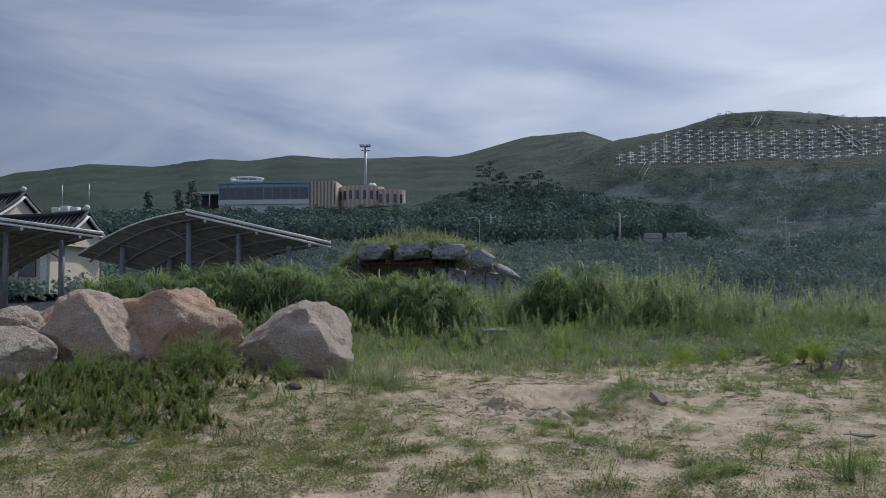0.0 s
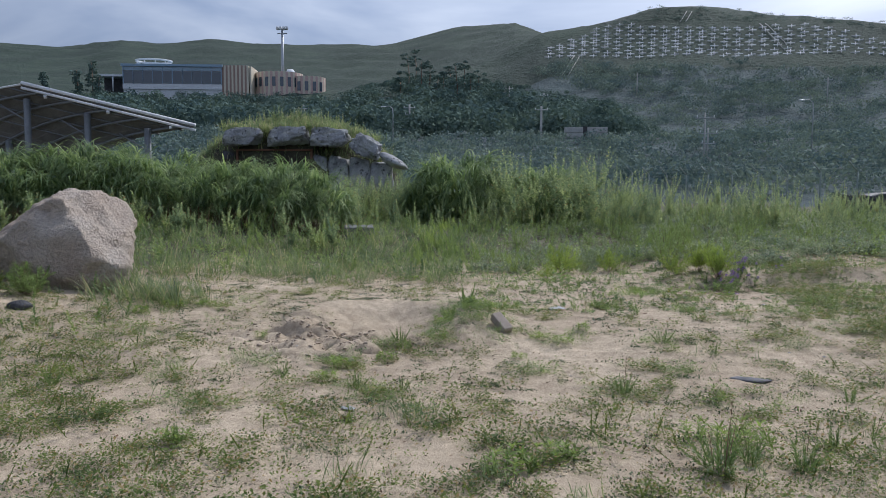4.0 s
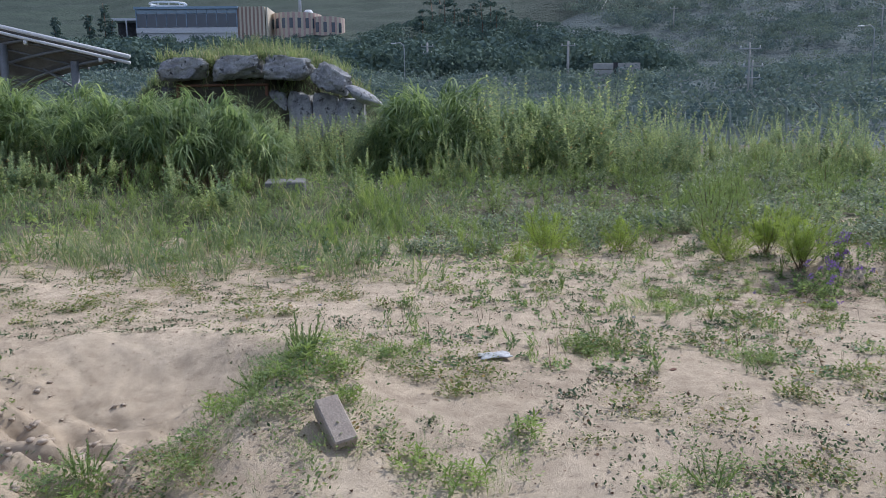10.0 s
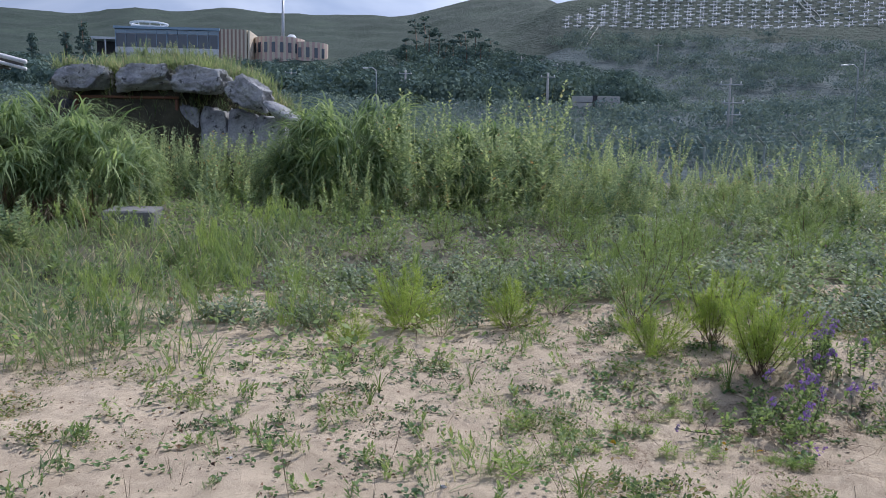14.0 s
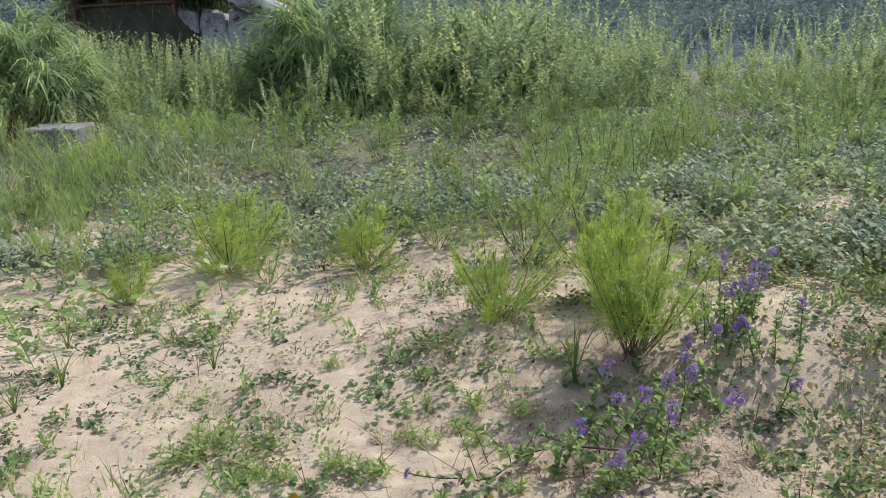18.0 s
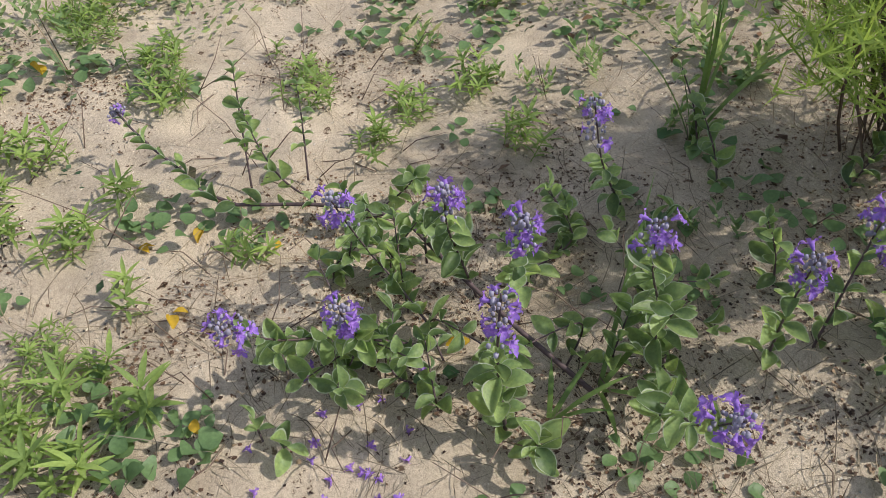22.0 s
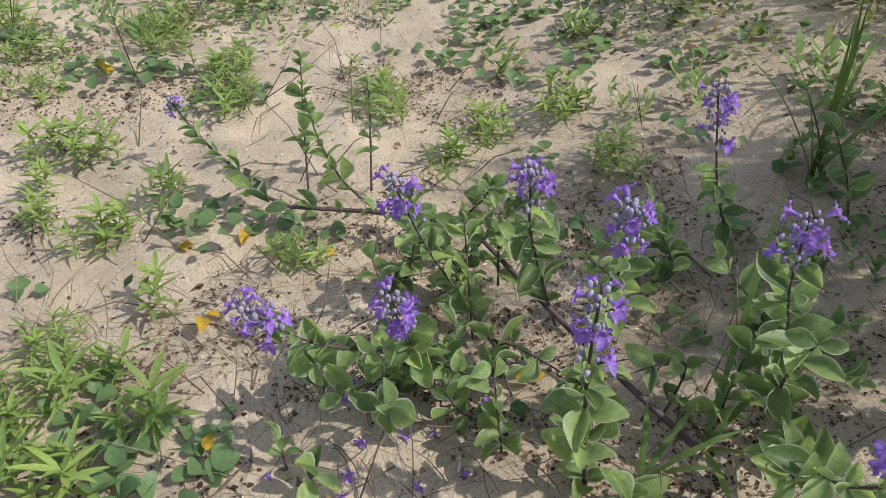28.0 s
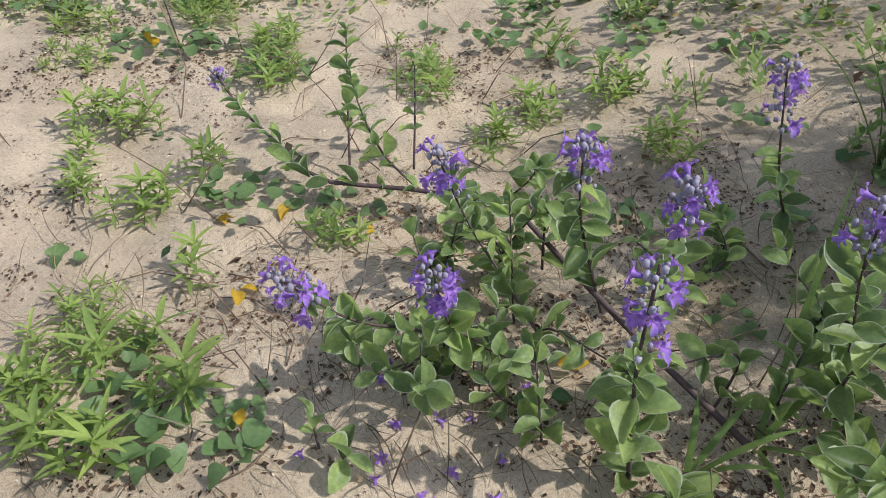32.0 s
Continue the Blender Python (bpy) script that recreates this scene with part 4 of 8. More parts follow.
def blade(length, width, lean, droop, segs=4, late=1.3):
    """A leaf blade as a strip of quads: rises along z, leans along x and droops."""
    t = np.linspace(0, 1, segs + 1)
    ang = lean + droop * t ** late
    dx, dz = np.sin(ang), np.cos(ang)
    step = length / segs
    x, z = np.concatenate([[0], np.cumsum(dx[:-1] * step)]), np.concatenate([[0], np.cumsum(dz[:-1] * step)])
    w = width * 0.5 * np.minimum(1, 0.45 + 2.2 * t) * np.clip((1 - t) * 2.2, 0.04, 1)
    V = np.zeros((2 * (segs + 1), 3))
    V[0::2] = np.stack([x, -w, z], 1)
    V[1::2] = np.stack([x, w, z], 1)
    F = np.array([(2 * i, 2 * i + 1, 2 * i + 3, 2 * i + 2) for i in range(segs)])
    return V, F


def oval_leaf(length, width, lean, droop, segs=4, broad=0.6, cup=0.15):
    """A broad leaf with a folded midrib, three points across."""
    t = np.linspace(0, 1, segs + 1)
    ang = lean + droop * t
    step = length / segs
    x = np.concatenate([[0], np.cumsum(np.sin(ang[:-1]) * step)])
    z = np.concatenate([[0], np.cumsum(np.cos(ang[:-1]) * step)])
    w = width * 0.5 * np.clip(np.sin(np.pi * np.clip(t, 0.02, 0.985) ** (0.5 / (1.35 - broad) * 1.1)), 0.05, 1) ** 0.8
    nx, nz = -np.cos(ang), np.sin(ang)
    V = np.zeros((3 * (segs + 1), 3))
    V[0::3] = np.stack([x + nx * cup * w, -w, z + nz * cup * w], 1)
    V[1::3] = np.stack([x, 0 * w, z], 1)
    V[2::3] = np.stack([x + nx * cup * w, w, z + nz * cup * w], 1)
    F = []
    for i in range(segs):
        a = 3 * i
        F += [(a, a + 1, a + 4, a + 3), (a + 1, a + 2, a + 5, a + 4)]
    return V, np.array(F)


def kite(length, width, lean):
    """A small leaf as one kite-shaped face, rising from the origin and leaning along x."""
    d, e = np.array([math.sin(lean), 0, math.cos(lean)]), np.array([-math.cos(lean), 0, math.sin(lean)])
    side = np.array([0, width * 0.5, 0])
    return np.array([d * 0, d * length * 0.55 + side + e * width * 0.12, d * length, d * length * 0.55 - side + e * width * 0.12]), np.array([(0, 1, 2, 3)])


def rz(V, a):
    c, s = math.cos(a), math.sin(a)
    return V @ np.array([[c, s, 0], [-s, c, 0], [0, 0, 1]])


def merge(bits):
    """Joins (V, F, material index) pieces."""
    Vs, Fs, Ms, n = [], [], [], 0
    for V, F, m in bits:
        Vs.append(V)
        Fs.append(F + n)
        Ms.append(np.full(len(F), m))
        n += len(V)
    return np.concatenate(Vs), np.concatenate(Fs), np.concatenate(Ms)


def scatter(name, kinds, P, mats, size=(0.7, 1.3), tilt=0.15, sizes=None):
    """Sets plants of several kinds down at the points P and joins them into one mesh."""
    n = len(P)
    which = rng.integers(0, len(kinds), n)
    ang, sc = rng.uniform(0, 2 * math.pi, n), rng.uniform(*size, n) if sizes is None else sizes
    tx, ty = rng.normal(0, tilt, n), rng.normal(0, tilt, n)
    Vs, Fs, Ms, base = [], [], [], 0
    for k, (V, F, M) in enumerate(kinds):
        idx = np.nonzero(which == k)[0]
        if not len(idx):
            continue
        c, s = np.cos(ang[idx])[:, None], np.sin(ang[idx])[:, None]
        x, y, z = V[:, 0][None], V[:, 1][None], V[:, 2][None]
        X, Y = x * c - y * s, x * s + y * c
        X, Y, Z = X + tx[idx][:, None] * z, Y + ty[idx][:, None] * z, np.repeat(z, len(idx), 0)
        W = np.stack([X, Y, Z], 2) * sc[idx][:, None, None] + P[idx][:, None, :]
        Vs.append(W.reshape(-1, 3))
        Fs.append((F[None] + (np.arange(len(idx)) * len(V))[:, None, None] + base).reshape(-1, 4))
        Ms.append(np.tile(M, len(idx)))
        base += len(idx) * len(V)
    return new(name, np_mesh(name, np.concatenate(Vs), np.concatenate(Fs), mats, np.concatenate(Ms)))


def on_land(x, y, sink=0.0):
    return np.stack([x, y, land(x, y) - sink], 1)


def sow(n, x0, x1, y0, y1, keep):
    """n random points in a rectangle, thinned by keep(x, y) from 0 to 1."""
    x, y = rng.uniform(x0, x1, n), rng.uniform(y0, y1, n)
    ok = rng.uniform(0, 1, n) < keep(x, y)
    return x[ok], y[ok]


GRASS = foliage("grass_green", (0.15, 0.225, 0.12), (0.36, 0.43, 0.26), (0.50, 0.45, 0.31), 0.5, dry_share=0.86)
HERB = foliage("herb_green", (0.14, 0.225, 0.095), (0.34, 0.44, 0.19), (0.44, 0.39, 0.18), 0.45, dry_share=0.965)
BINDWEED = foliage("bindweed_green", (0.09, 0.17, 0.07), (0.20, 0.30, 0.13), (0.22, 0.13, 0.07), 0.38, 0.45, dry_share=0.93)
DARKBIND = foliage("small_bindweed_green", (0.055, 0.095, 0.05), (0.15, 0.215, 0.11), (0.13, 0.08, 0.05), 0.3, 0.45, dry_share=0.8)
REED = foliage("silver_grass_green", (0.135, 0.225, 0.115), (0.39, 0.50, 0.29), (0.36, 0.33, 0.22), 0.5, 0.6, dry_share=0.95, patch=1.1, gloss=0.4, vary=0.25)
TALLWEED = foliage("tall_weed_green", (0.20, 0.285, 0.17), (0.50, 0.59, 0.37), (0.40, 0.24, 0.12), 0.5, 0.7, dry_share=0.95, gloss=0.1)
FEATHER = foliage("feathery_green", (0.25, 0.365, 0.085), (0.49, 0.61, 0.165), None, 0.58, vary=0.15)
FEATHERFAR = foliage("feathery_mid_green", (0.20, 0.295, 0.10), (0.39, 0.50, 0.20), None, 0.42)
VITEX = foliage("vitex_grey_green", (0.11, 0.195, 0.095), (0.31, 0.43, 0.205), None, 0.58, 0.45, patch=40, vary=0.45, gloss=0.35)
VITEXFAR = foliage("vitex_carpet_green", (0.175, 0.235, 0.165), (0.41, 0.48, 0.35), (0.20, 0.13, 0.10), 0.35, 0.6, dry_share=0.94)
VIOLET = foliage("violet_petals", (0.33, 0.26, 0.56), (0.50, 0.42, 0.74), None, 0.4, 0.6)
STEM = plain("brown_plant_stem", (0.15, 0.10, 0.07), 0.8)
# far tree leaves: raised blue paints the air's haze into the green
HAZEFOREST = foliage("hazy_forest_leaves", (0.080, 0.130, 0.132), (0.170, 0.240, 0.228), None, 0.18, 0.95, patch=0.12, gloss=0.05)
# scrub leaves lifted and blued, so the hillside's haze sits in their colour
HAZESCRUBLEAF = foliage("hazy_scrub_leaves", (0.135, 0.195, 0.205), (0.25, 0.325, 0.31), None, 0.2, 0.95, patch=0.15, gloss=0.05)
COVER = foliage("low_herb_green", (0.11, 0.17, 0.055), (0.25, 0.32, 0.11), (0.36, 0.27, 0.13), 0.5, dry_share=0.84, patch=2.2)
LITTER = foliage("dead_leaf_litter", (0.045, 0.026, 0.02), (0.19, 0.11, 0.07), (0.30, 0.21, 0.13), 0.12, 0.8, dry_share=0.88)


# ---- far woods and scrub ----


def leaf_clump(seed, n, rx, rz_, size, lumps=5, trunk=0.0):
    """A crown: leaf sprays over the skin of several lumps, with gaps."""
    r = np.random.default_rng(seed)
    C = np.stack([r.normal(0, rx * 0.42, lumps), r.normal(0, rx * 0.42, lumps), r.uniform(0.35, 0.8, lumps) * rz_ * 1.4], 1)
    R = r.uniform(0.45, 0.75, lumps) * rx
    k = r.integers(0, lumps, n)
    d = r.normal(0, 1, (n, 3))
    d /= np.linalg.norm(d, axis=1)[:, None]
    d[:, 2] = np.where(d[:, 2] < -0.3, -d[:, 2], d[:, 2])
    P = C[k] + d * (R[k] * r.uniform(0.72, 1.08, n))[:, None] * np.array([1, 1, rz_ / rx])
    a = np.cross(d, r.normal(0, 1, (n, 3)))
    a /= np.linalg.norm(a, axis=1)[:, None] + 1e-9
    b = np.cross(d, a) + d * r.normal(0, 0.5, (n, 1))
    s = (size * r.uniform(0.5, 1.3, n))[:, None]
    V = np.stack([P - a * s, P - b * s * 0.7, P + a * s, P + b * s * 0.7], 1).reshape(-1, 3)
    F = np.arange(4 * n).reshape(-1, 4)
    bits = [(V, F, 0)]
    if trunk:
        t = tube([(0, 0, -0.5), (0.1, 0, trunk)], [0.22, 0.12], 5)
        Vt = np.array([v.co[:] for v in t.verts])
        Ft = np.array([[v.index for v in f.verts] for f in t.faces if len(f.verts) == 4]) if t.verts.index_update() is None else None
        t.free()
        bits.append((Vt, Ft, 1))
    return merge(bits)


def in_wood(x, y):
    """1 where the dark wood stands at the hill's foot."""
    r, az = np.hypot(x, y), np.degrees(np.arctan2(x, y))
    edge = np.interp(az, (-45, -28, -10, 0, 6, 10.5, 13), (1, 1, 1, 1, 1, 0.8, 0))
    return np.where((r > 104) & (r < np.interp(az, (-45, -12, -7, 2, 8, 12), (182, 182, 235, 225, 175, 120))) & (az > -48), edge, 0)


def wood():
    x, y = sow(1750, -150, 60, 70, 240, in_wood)
    r, az = np.hypot(x, y), np.degrees(np.arctan2(x, y))
    z = land(x, y)
    lim = np.interp(az, (-40, -28, -24, -11, -9, -6, -1, 4, 9, 12), (6.4, 6.6, 7.0, 7.0, 7.6, 8.3, 8.3, 7.4, 6.7, 4.6))
    room = 1.25 + r * np.tan(np.radians(lim)) - z
    h = np.minimum(rng.uniform(5.0, 8.5, len(x)), room)
    ok = h > 1.4
    P = np.stack([x, y, z - 0.2], 1)[ok]
    kinds = [leaf_clump(s, 300, 2.6, 2.6, 0.25, 9) for s in range(5)]
    scatter("far_wood", kinds, P, (HAZEFOREST,), sizes=h[ok] / 6.2)
    tagged(bpy.data.objects["far_wood"], "dark wood at the foot of the hills, haze mixed into its green", "trees", kind="stuff")


wood()


def scrub():
    kinds = [leaf_clump(s + 50, 84, 1.2, 0.8, 0.10, 7) for s in range(6)]

    def bank(x, y):
        r, az = np.hypot(x, y), np.degrees(np.arctan2(x, y))
        return np.where((r > 50) & (r < 100) & (az > -46) & (az < 46), 0.55 + 0.45 * (np.sin(r / 2.1 + 0.6 * fbm(x / 9, y / 9, 46)) > 0), 0)

    def slope(x, y):
        r, az = np.hypot(x, y), np.degrees(np.arctan2(x, y))
        R1, _ = ridge(az)
        wooded = in_wood(x, y) > 0.5
        return np.where((r > 104) & (elev(r, az) < np.interp(az, (-8, 3, 5, 17, 28.5, 44), (6.5, 8.2, 8.4, 8.1, 6.9, 5.5))) & (az > -8) & (az < 44) & ~wooded, np.clip(fbm(x / 14, y / 14, 44) * 1.9 - 0.15, 0.3, 1), 0)
    x, y = sow(3000, -70, 75, 40, 100, bank)
    u, v = sow(9000, -40, 190, 90, 290, slope)
    # bushes along the skyline of the near hill
    az = rng.uniform(9, 33, 170)
    R1, _ = ridge(az)
    R1 = R1 * rng.uniform(0.96, 1.0, 170)
    r = np.hypot(u, v)
    put_size = np.concatenate([rng.uniform(0.8, 1.7, len(x)), rng.uniform(0.8, 1.5, len(u)) * np.clip(r / 130, 1, 1.9)])
    scatter("hillside_scrub", kinds, on_land(np.concatenate([x, u]), np.concatenate([y, v]), 0.25), (HAZESCRUBLEAF,), sizes=put_size)
    sky_x, sky_y = R1 * np.sin(np.radians(az)), R1 * np.cos(np.radians(az))
    tagged(scatter("skyline_bushes", kinds, on_land(sky_x, sky_y, 0.25), (HAZEFOREST,), sizes=rng.uniform(0.6, 1.1, 170)), "dark bushes along the crest of the hill, tinted with haze", "shrubs", kind="stuff")
    tagged(bpy.data.objects["hillside_scrub"], "low scrub in rows across the hillside, its green hazed towards blue", "shrubs", kind="stuff")


scrub()


def pine(x, y, h, seed, full=False):
    """A thin pine with a bare trunk and ragged tufts near the top."""
    r = np.random.default_rng(seed)
    z = float(land(x, y))
    th = empty("pine_tree", pose(x, y, z), "thin dark pine with a ragged haze-tinted crown on the hillside", "tree", "pines")
    part("trunk", tube([(0, 0, -0.4), (r.normal(0, 0.2), 0, h * 0.5), (r.normal(0, 0.4), 0, h)], [0.2, 0.14, 0.05], 6), STEM, th)
    bits = []
    for i in range(16 if full else 9):
        zc, a = h * (0.15 + 0.85 * i / 16 if full else r.uniform(0.5, 1.0)), r.uniform(0, 6.3)
        d = h * (0.2 * (1.05 - zc / h) if full else 0.16) * r.uniform(0.3, 1.0)
        V, F, M = leaf_clump(int(r.integers(1e6)), 46, 0.95, 0.5, 0.22, 3)
        bits.append((V + np.array([d * math.cos(a), d * math.sin(a), zc - 0.5]), F, 0))
    V, F, M = merge(bits)
    part("crown", np_mesh("crown", V, F, (HAZEFOREST,)), None, th, smooth=False)


for k in range(12):
    az, r0 = -6.3 + 0.52 * k, 178 + 6 * ((k * 7) % 5)
    pine(r0 * math.sin(radians(az)), r0 * math.cos(radians(az)), 6.5 + ((k * 13) % 7) * 0.55, 200 + k)
for az, r0, h in ((-28.2, 182, 6.0), (-27.3, 186, 8.0), (-30.2, 190, 5.2), (-26.9, 184, 5.0)):
    pine(r0 * math.sin(radians(az)), r0 * math.cos(radians(az)), h, int(300 + h * 10), True)

# ---- meadow ----


def grass_tuft(seed, n=14, length=0.3, width=0.006, spread_=0.05, segs=3):
    r = np.random.default_rng(seed)
    bits = []
    for _ in range(n):
        V, F = blade(length * r.uniform(0.5, 1.2), width * r.uniform(0.7, 1.3), abs(r.normal(0.2, 0.5)), r.uniform(0.5, 2.6), segs)
        V = rz(V, r.uniform(0, 6.3))
        V[:, :2] += r.normal(0, spread_, 2)
        bits.append((V, F, 0))
    return merge(bits)


def leafy_stem(seed, h=1.1, n=44, leaf=0.10, width=0.022, bare=0.1, flat=0.7):
    """A tall weed: upright stem set with narrow leaves that shorten towards the top."""
    r = np.random.default_rng(seed)
    bits = []
    bow = r.normal(0, 0.08)
    for i in range(n):
        q = bare + (1 - bare) * i / n
        l = leaf * (1.15 - 0.75 * q) * r.uniform(0.75, 1.25)
        V, F = kite(l, width * (1.25 - 0.5 * q), r.uniform(flat, flat + 0.6) - 0.25 * q)
        V = rz(V, i * 2.4 + r.normal(0, 0.3))
        V[:, 2] += q * h
        V[:, 0] += bow * q * q * h
        bits.append((V, F, 0))
    for a in (0, math.pi / 2):
        V, F = blade(h, 0.009, 0.0, bow * 0.6, 2)
        bits.append((rz(V, a), F, 0))
    return merge(bits)


def meadow_keep(x, y):
    e = sand_edge(x) + (fbm(x * 0.8, y * 0.8, 3) - 0.5) * 2.4
    return sm((y - e + 0.5 + 0.8 * sm(x / 1.5) * (1 - sm((x - 3.0) / 0.8))) / 1.4) * np.where(np.hypot(x + 7.1, (y - 33.0) * 1.5) < 4.2, 0, 1)


def put(name, label, category, kinds, P, mats, size=(0.7, 1.3), tilt=0.15):
    return tagged(scatter(name, kinds, P, mats, size, tilt), label, category, kind="stuff")


x, y = sow(7600, -17, 22, 9.5, 44, lambda x, y: meadow_keep(x, y) * (1 - 0.8 * sm((x + 1.5) / 2.5) * sm((26 - y) / 3)) * (1 - 0.5 * sm((x - 5) / 3)) * np.clip(1.3 - (y - 15) / 30, 0.45, 1) * np.clip(2.2 * fbm(x / 1.2, y / 1.2, 15) - 0.45, 0.1, 1))
put("meadow_grass", "mixed green grass of the meadow", "grass", [grass_tuft(s, 13, 0.30, 0.010, 0.10) for s in range(6)], on_land(x, y), (GRASS,), (0.5, 1.3), 0.25)
x, y = sow(5200, -12, 20, 14.6, 34, lambda x, y: meadow_keep(x, y) * (1 - 0.6 * sm((x + 0.5) / 1.5) * sm((20.5 - y) / 2)) * np.clip(fbm(x / 1.3, y / 1.3, 19) * 2 - 0.55, 0, 1))
put("meadow_herbs", "low leafy green herbs between the grass", "herbs", [leafy_stem(s + 20, 0.40, 20, 0.10, 0.040, 0.1, 0.9) for s in range(6)], on_land(x, y), (HERB,), (0.5, 1.3), 0.3)


def feather_tuft(seed, stems=6, h=0.42, shoots=7, threads=7):
    """A young wormwood seen from afar: a fan of stems with upswept thready shoots."""
    r = np.random.default_rng(seed)
    bits = []
    for i in range(stems):
        az, lean, L = r.uniform(0, 6.3), 0.75 * math.sqrt(r.uniform(0, 1)), h * r.uniform(0.6, 1.15)
        ax = np.array([math.sin(lean) * math.cos(az), math.sin(lean) * math.sin(az), math.cos(lean)])
        for q in r.uniform(0.15, 1.0, shoots):
            o = ax * q * L
            for _ in range(threads):
                V, F = blade(0.10 * r.uniform(0.5, 1.2), 0.014, r.uniform(0.05, 0.8), -0.2, 1)
                bits.append((rz(V, r.uniform(0, 6.3)) + o + r.normal(0, 0.012, 3), F, 0))
    return merge(bits)


def feather_keep(x, y):
    e = sand_edge(x)
    drift = np.clip(fbm(x / 1.5, y / 1.5, 65) * 5.0 - 2.35, 0, 1)
    return drift * sm((y - e - 0.4) / 1.0) * np.clip(1.15 - (y - 15) / 14, 0, 1) * np.clip(0.5 + 0.5 * sm((x + 3) / 3), 0, 1) * (1 - 0.6 * sm((x - 6.5) / 3))


x, y = sow(1500, -9, 17, 15.4, 29, feather_keep)
put("young_wormwood", "young feathery bright green wormwood in the meadow", "wormwood", [feather_tuft(s + 1200) for s in range(5)], on_land(x, y), (FEATHERFAR,), (0.6, 1.3), 0.15)


def leafy_mat(seed, n=20, rad=0.17, low=0.04, high=0.26, size=0.056):
    """Low mixed herbs: many small tilted leaves in a loose cushion."""
    r = np.random.default_rng(seed)
    a, d = r.uniform(0, 6.3, n), rad * np.sqrt(r.uniform(0, 1, n))
    P = np.stack([d * np.cos(a), d * np.sin(a), low + (high - low) * r.uniform(0, 1, n) * (1 - 0.5 * d / rad)], 1)
    u = np.stack([np.cos(a + r.normal(0, 1, n)), np.sin(a + r.normal(0, 1, n)), r.uniform(-0.2, 0.9, n)], 1)
    u /= np.linalg.norm(u, axis=1)[:, None]
    v = np.cross(u, np.stack([r.normal(0, 0.4, n), r.normal(0, 0.4, n), np.ones(n)], 1))
    v /= np.linalg.norm(v, axis=1)[:, None]
    s = (size * r.uniform(0.6, 1.3, n))[:, None]
    V = np.stack([P, P + u * s * 0.55 + v * s * 0.28, P + u * s, P + u * s * 0.55 - v * s * 0.28], 1).reshape(-1, 3)
    return V, np.arange(4 * n).reshape(-1, 4), np.zeros(n, dtype=int)


x, y = sow(13500, -14, 20, 10.5, 34, lambda x, y: meadow_keep(x, y) * np.clip(1.2 - (y - 15) / 32, 0.45, 1) * np.clip(2.6 * fbm(x / 0.9, y / 0.9, 17) - 0.55, 0.1, 1))
put("meadow_cover", "low mixed green herbs covering the meadow", "herbs", [leafy_mat(s + 40, 20, 0.17, 0.02, h, z) for s, (h, z) in enumerate(((0.16, 0.05), (0.26, 0.045), (0.34, 0.055), (0.2, 0.04), (0.28, 0.05), (0.12, 0.045)))], on_land(x, y), (HERB,), (0.6, 1.5), 0.1)


def fore_keep(x, y):
    lush = sm((-x - 2.0) / 2) * sm((10.5 - y) / 2)
    where = np.clip(lush + sm((-x - 0.8) / 3) * 0.8 + 0.8 * sm((8.8 - y) / 1.8) + 0.3 * sm((x - 3.5) / 2) * sm((10.5 - y) / 2), 0, 1)
    return where * np.clip(fbm(x / 0.55, y / 0.55, 27) * 6.0 - 2.4 + 1.5 * lush, 0.05, 1)


x, y = sow(15000, -14, 9, 4.3, 11.8, fore_keep)
put("fore_cover", "low green and yellow-green herbs over the sand", "herbs", [leafy_mat(s + 46, n, rad, 0.0, h, z) for s, (n, rad, h, z) in enumerate(((34, 0.10, 0.06, 0.020), (40, 0.13, 0.08, 0.024), (30, 0.09, 0.10, 0.026), (26, 0.15, 0.03, 0.018), (44, 0.12, 0.12, 0.022)))], on_land(x, y), (COVER,), (0.7, 1.5), 0.1)
x, y = sow(2600, -12, 9, 4.3, 9.6, lambda x, y: fore_keep(x, y) * 0.55 + 0.02)
put("fore_sprigs", "thin branching green weeds over the sand", "weeds", [leafy_stem(s + 130, 0.14, 16, 0.032, 0.009, 0.1, 0.6) for s in range(5)], on_land(x, y), (COVER,), (0.5, 1.4), 0.5)
x, y = sow(1500, -12, -3.2, 7.6, 17, lambda x, y: sm((-x - 3.0) / 2) * np.clip(0.1 + fbm(x, y, 29), 0, 1) * (0.3 + 0.9 * sm((-x - 6.5) / 1.5) * sm((11.9 - y) / 1)))
put("weeds_by_boulders", "leafy weeds round the boulders", "weeds", [leafy_stem(s + 120, 0.34, 34, 0.075, 0.026, 0.05) for s in range(5)], on_land(x, y), (HERB,), (0.4, 1.1), 0.3)


def weed_keep(x, y):
    far = sm((y - 19.5) / 3.5) * np.clip(fbm(x / 1.6, y / 1.6, 25) * 6.0 - 2.7, 0.05, 1)
    return far * (1 - 0.45 * sm((x - 5) / 4)) * sm((x + 3.5) / 3) * np.where(y > 34, 0.2, 1)


def branched_weed(seed, h=1.1, shoots=4, leaf=0.11, width=0.036):
    """A bushy weed: a leafy leader and leafy side shoots that rise beside it."""
    r = np.random.default_rng(seed)
    V, F, M = leafy_stem(seed, h, 62, leaf, width, 0.25, 0.85)
    bits = [(V, F, 0)]
    for k in range(shoots):
        L = h * r.uniform(0.3, 0.55)
        V, F, M = leafy_stem(seed * 7 + k, L, 30, leaf * 0.85, width, 0.1, 0.85)
        V[:, 0] += V[:, 2] * r.uniform(0.3, 0.7)
        V[:, 2] *= 0.9
        bits.append((rz(V, 1.6 * k + r.normal(0, 0.4)) + np.array([0, 0, h * r.uniform(0.1, 0.5)]), F, 0))
    return merge(bits)


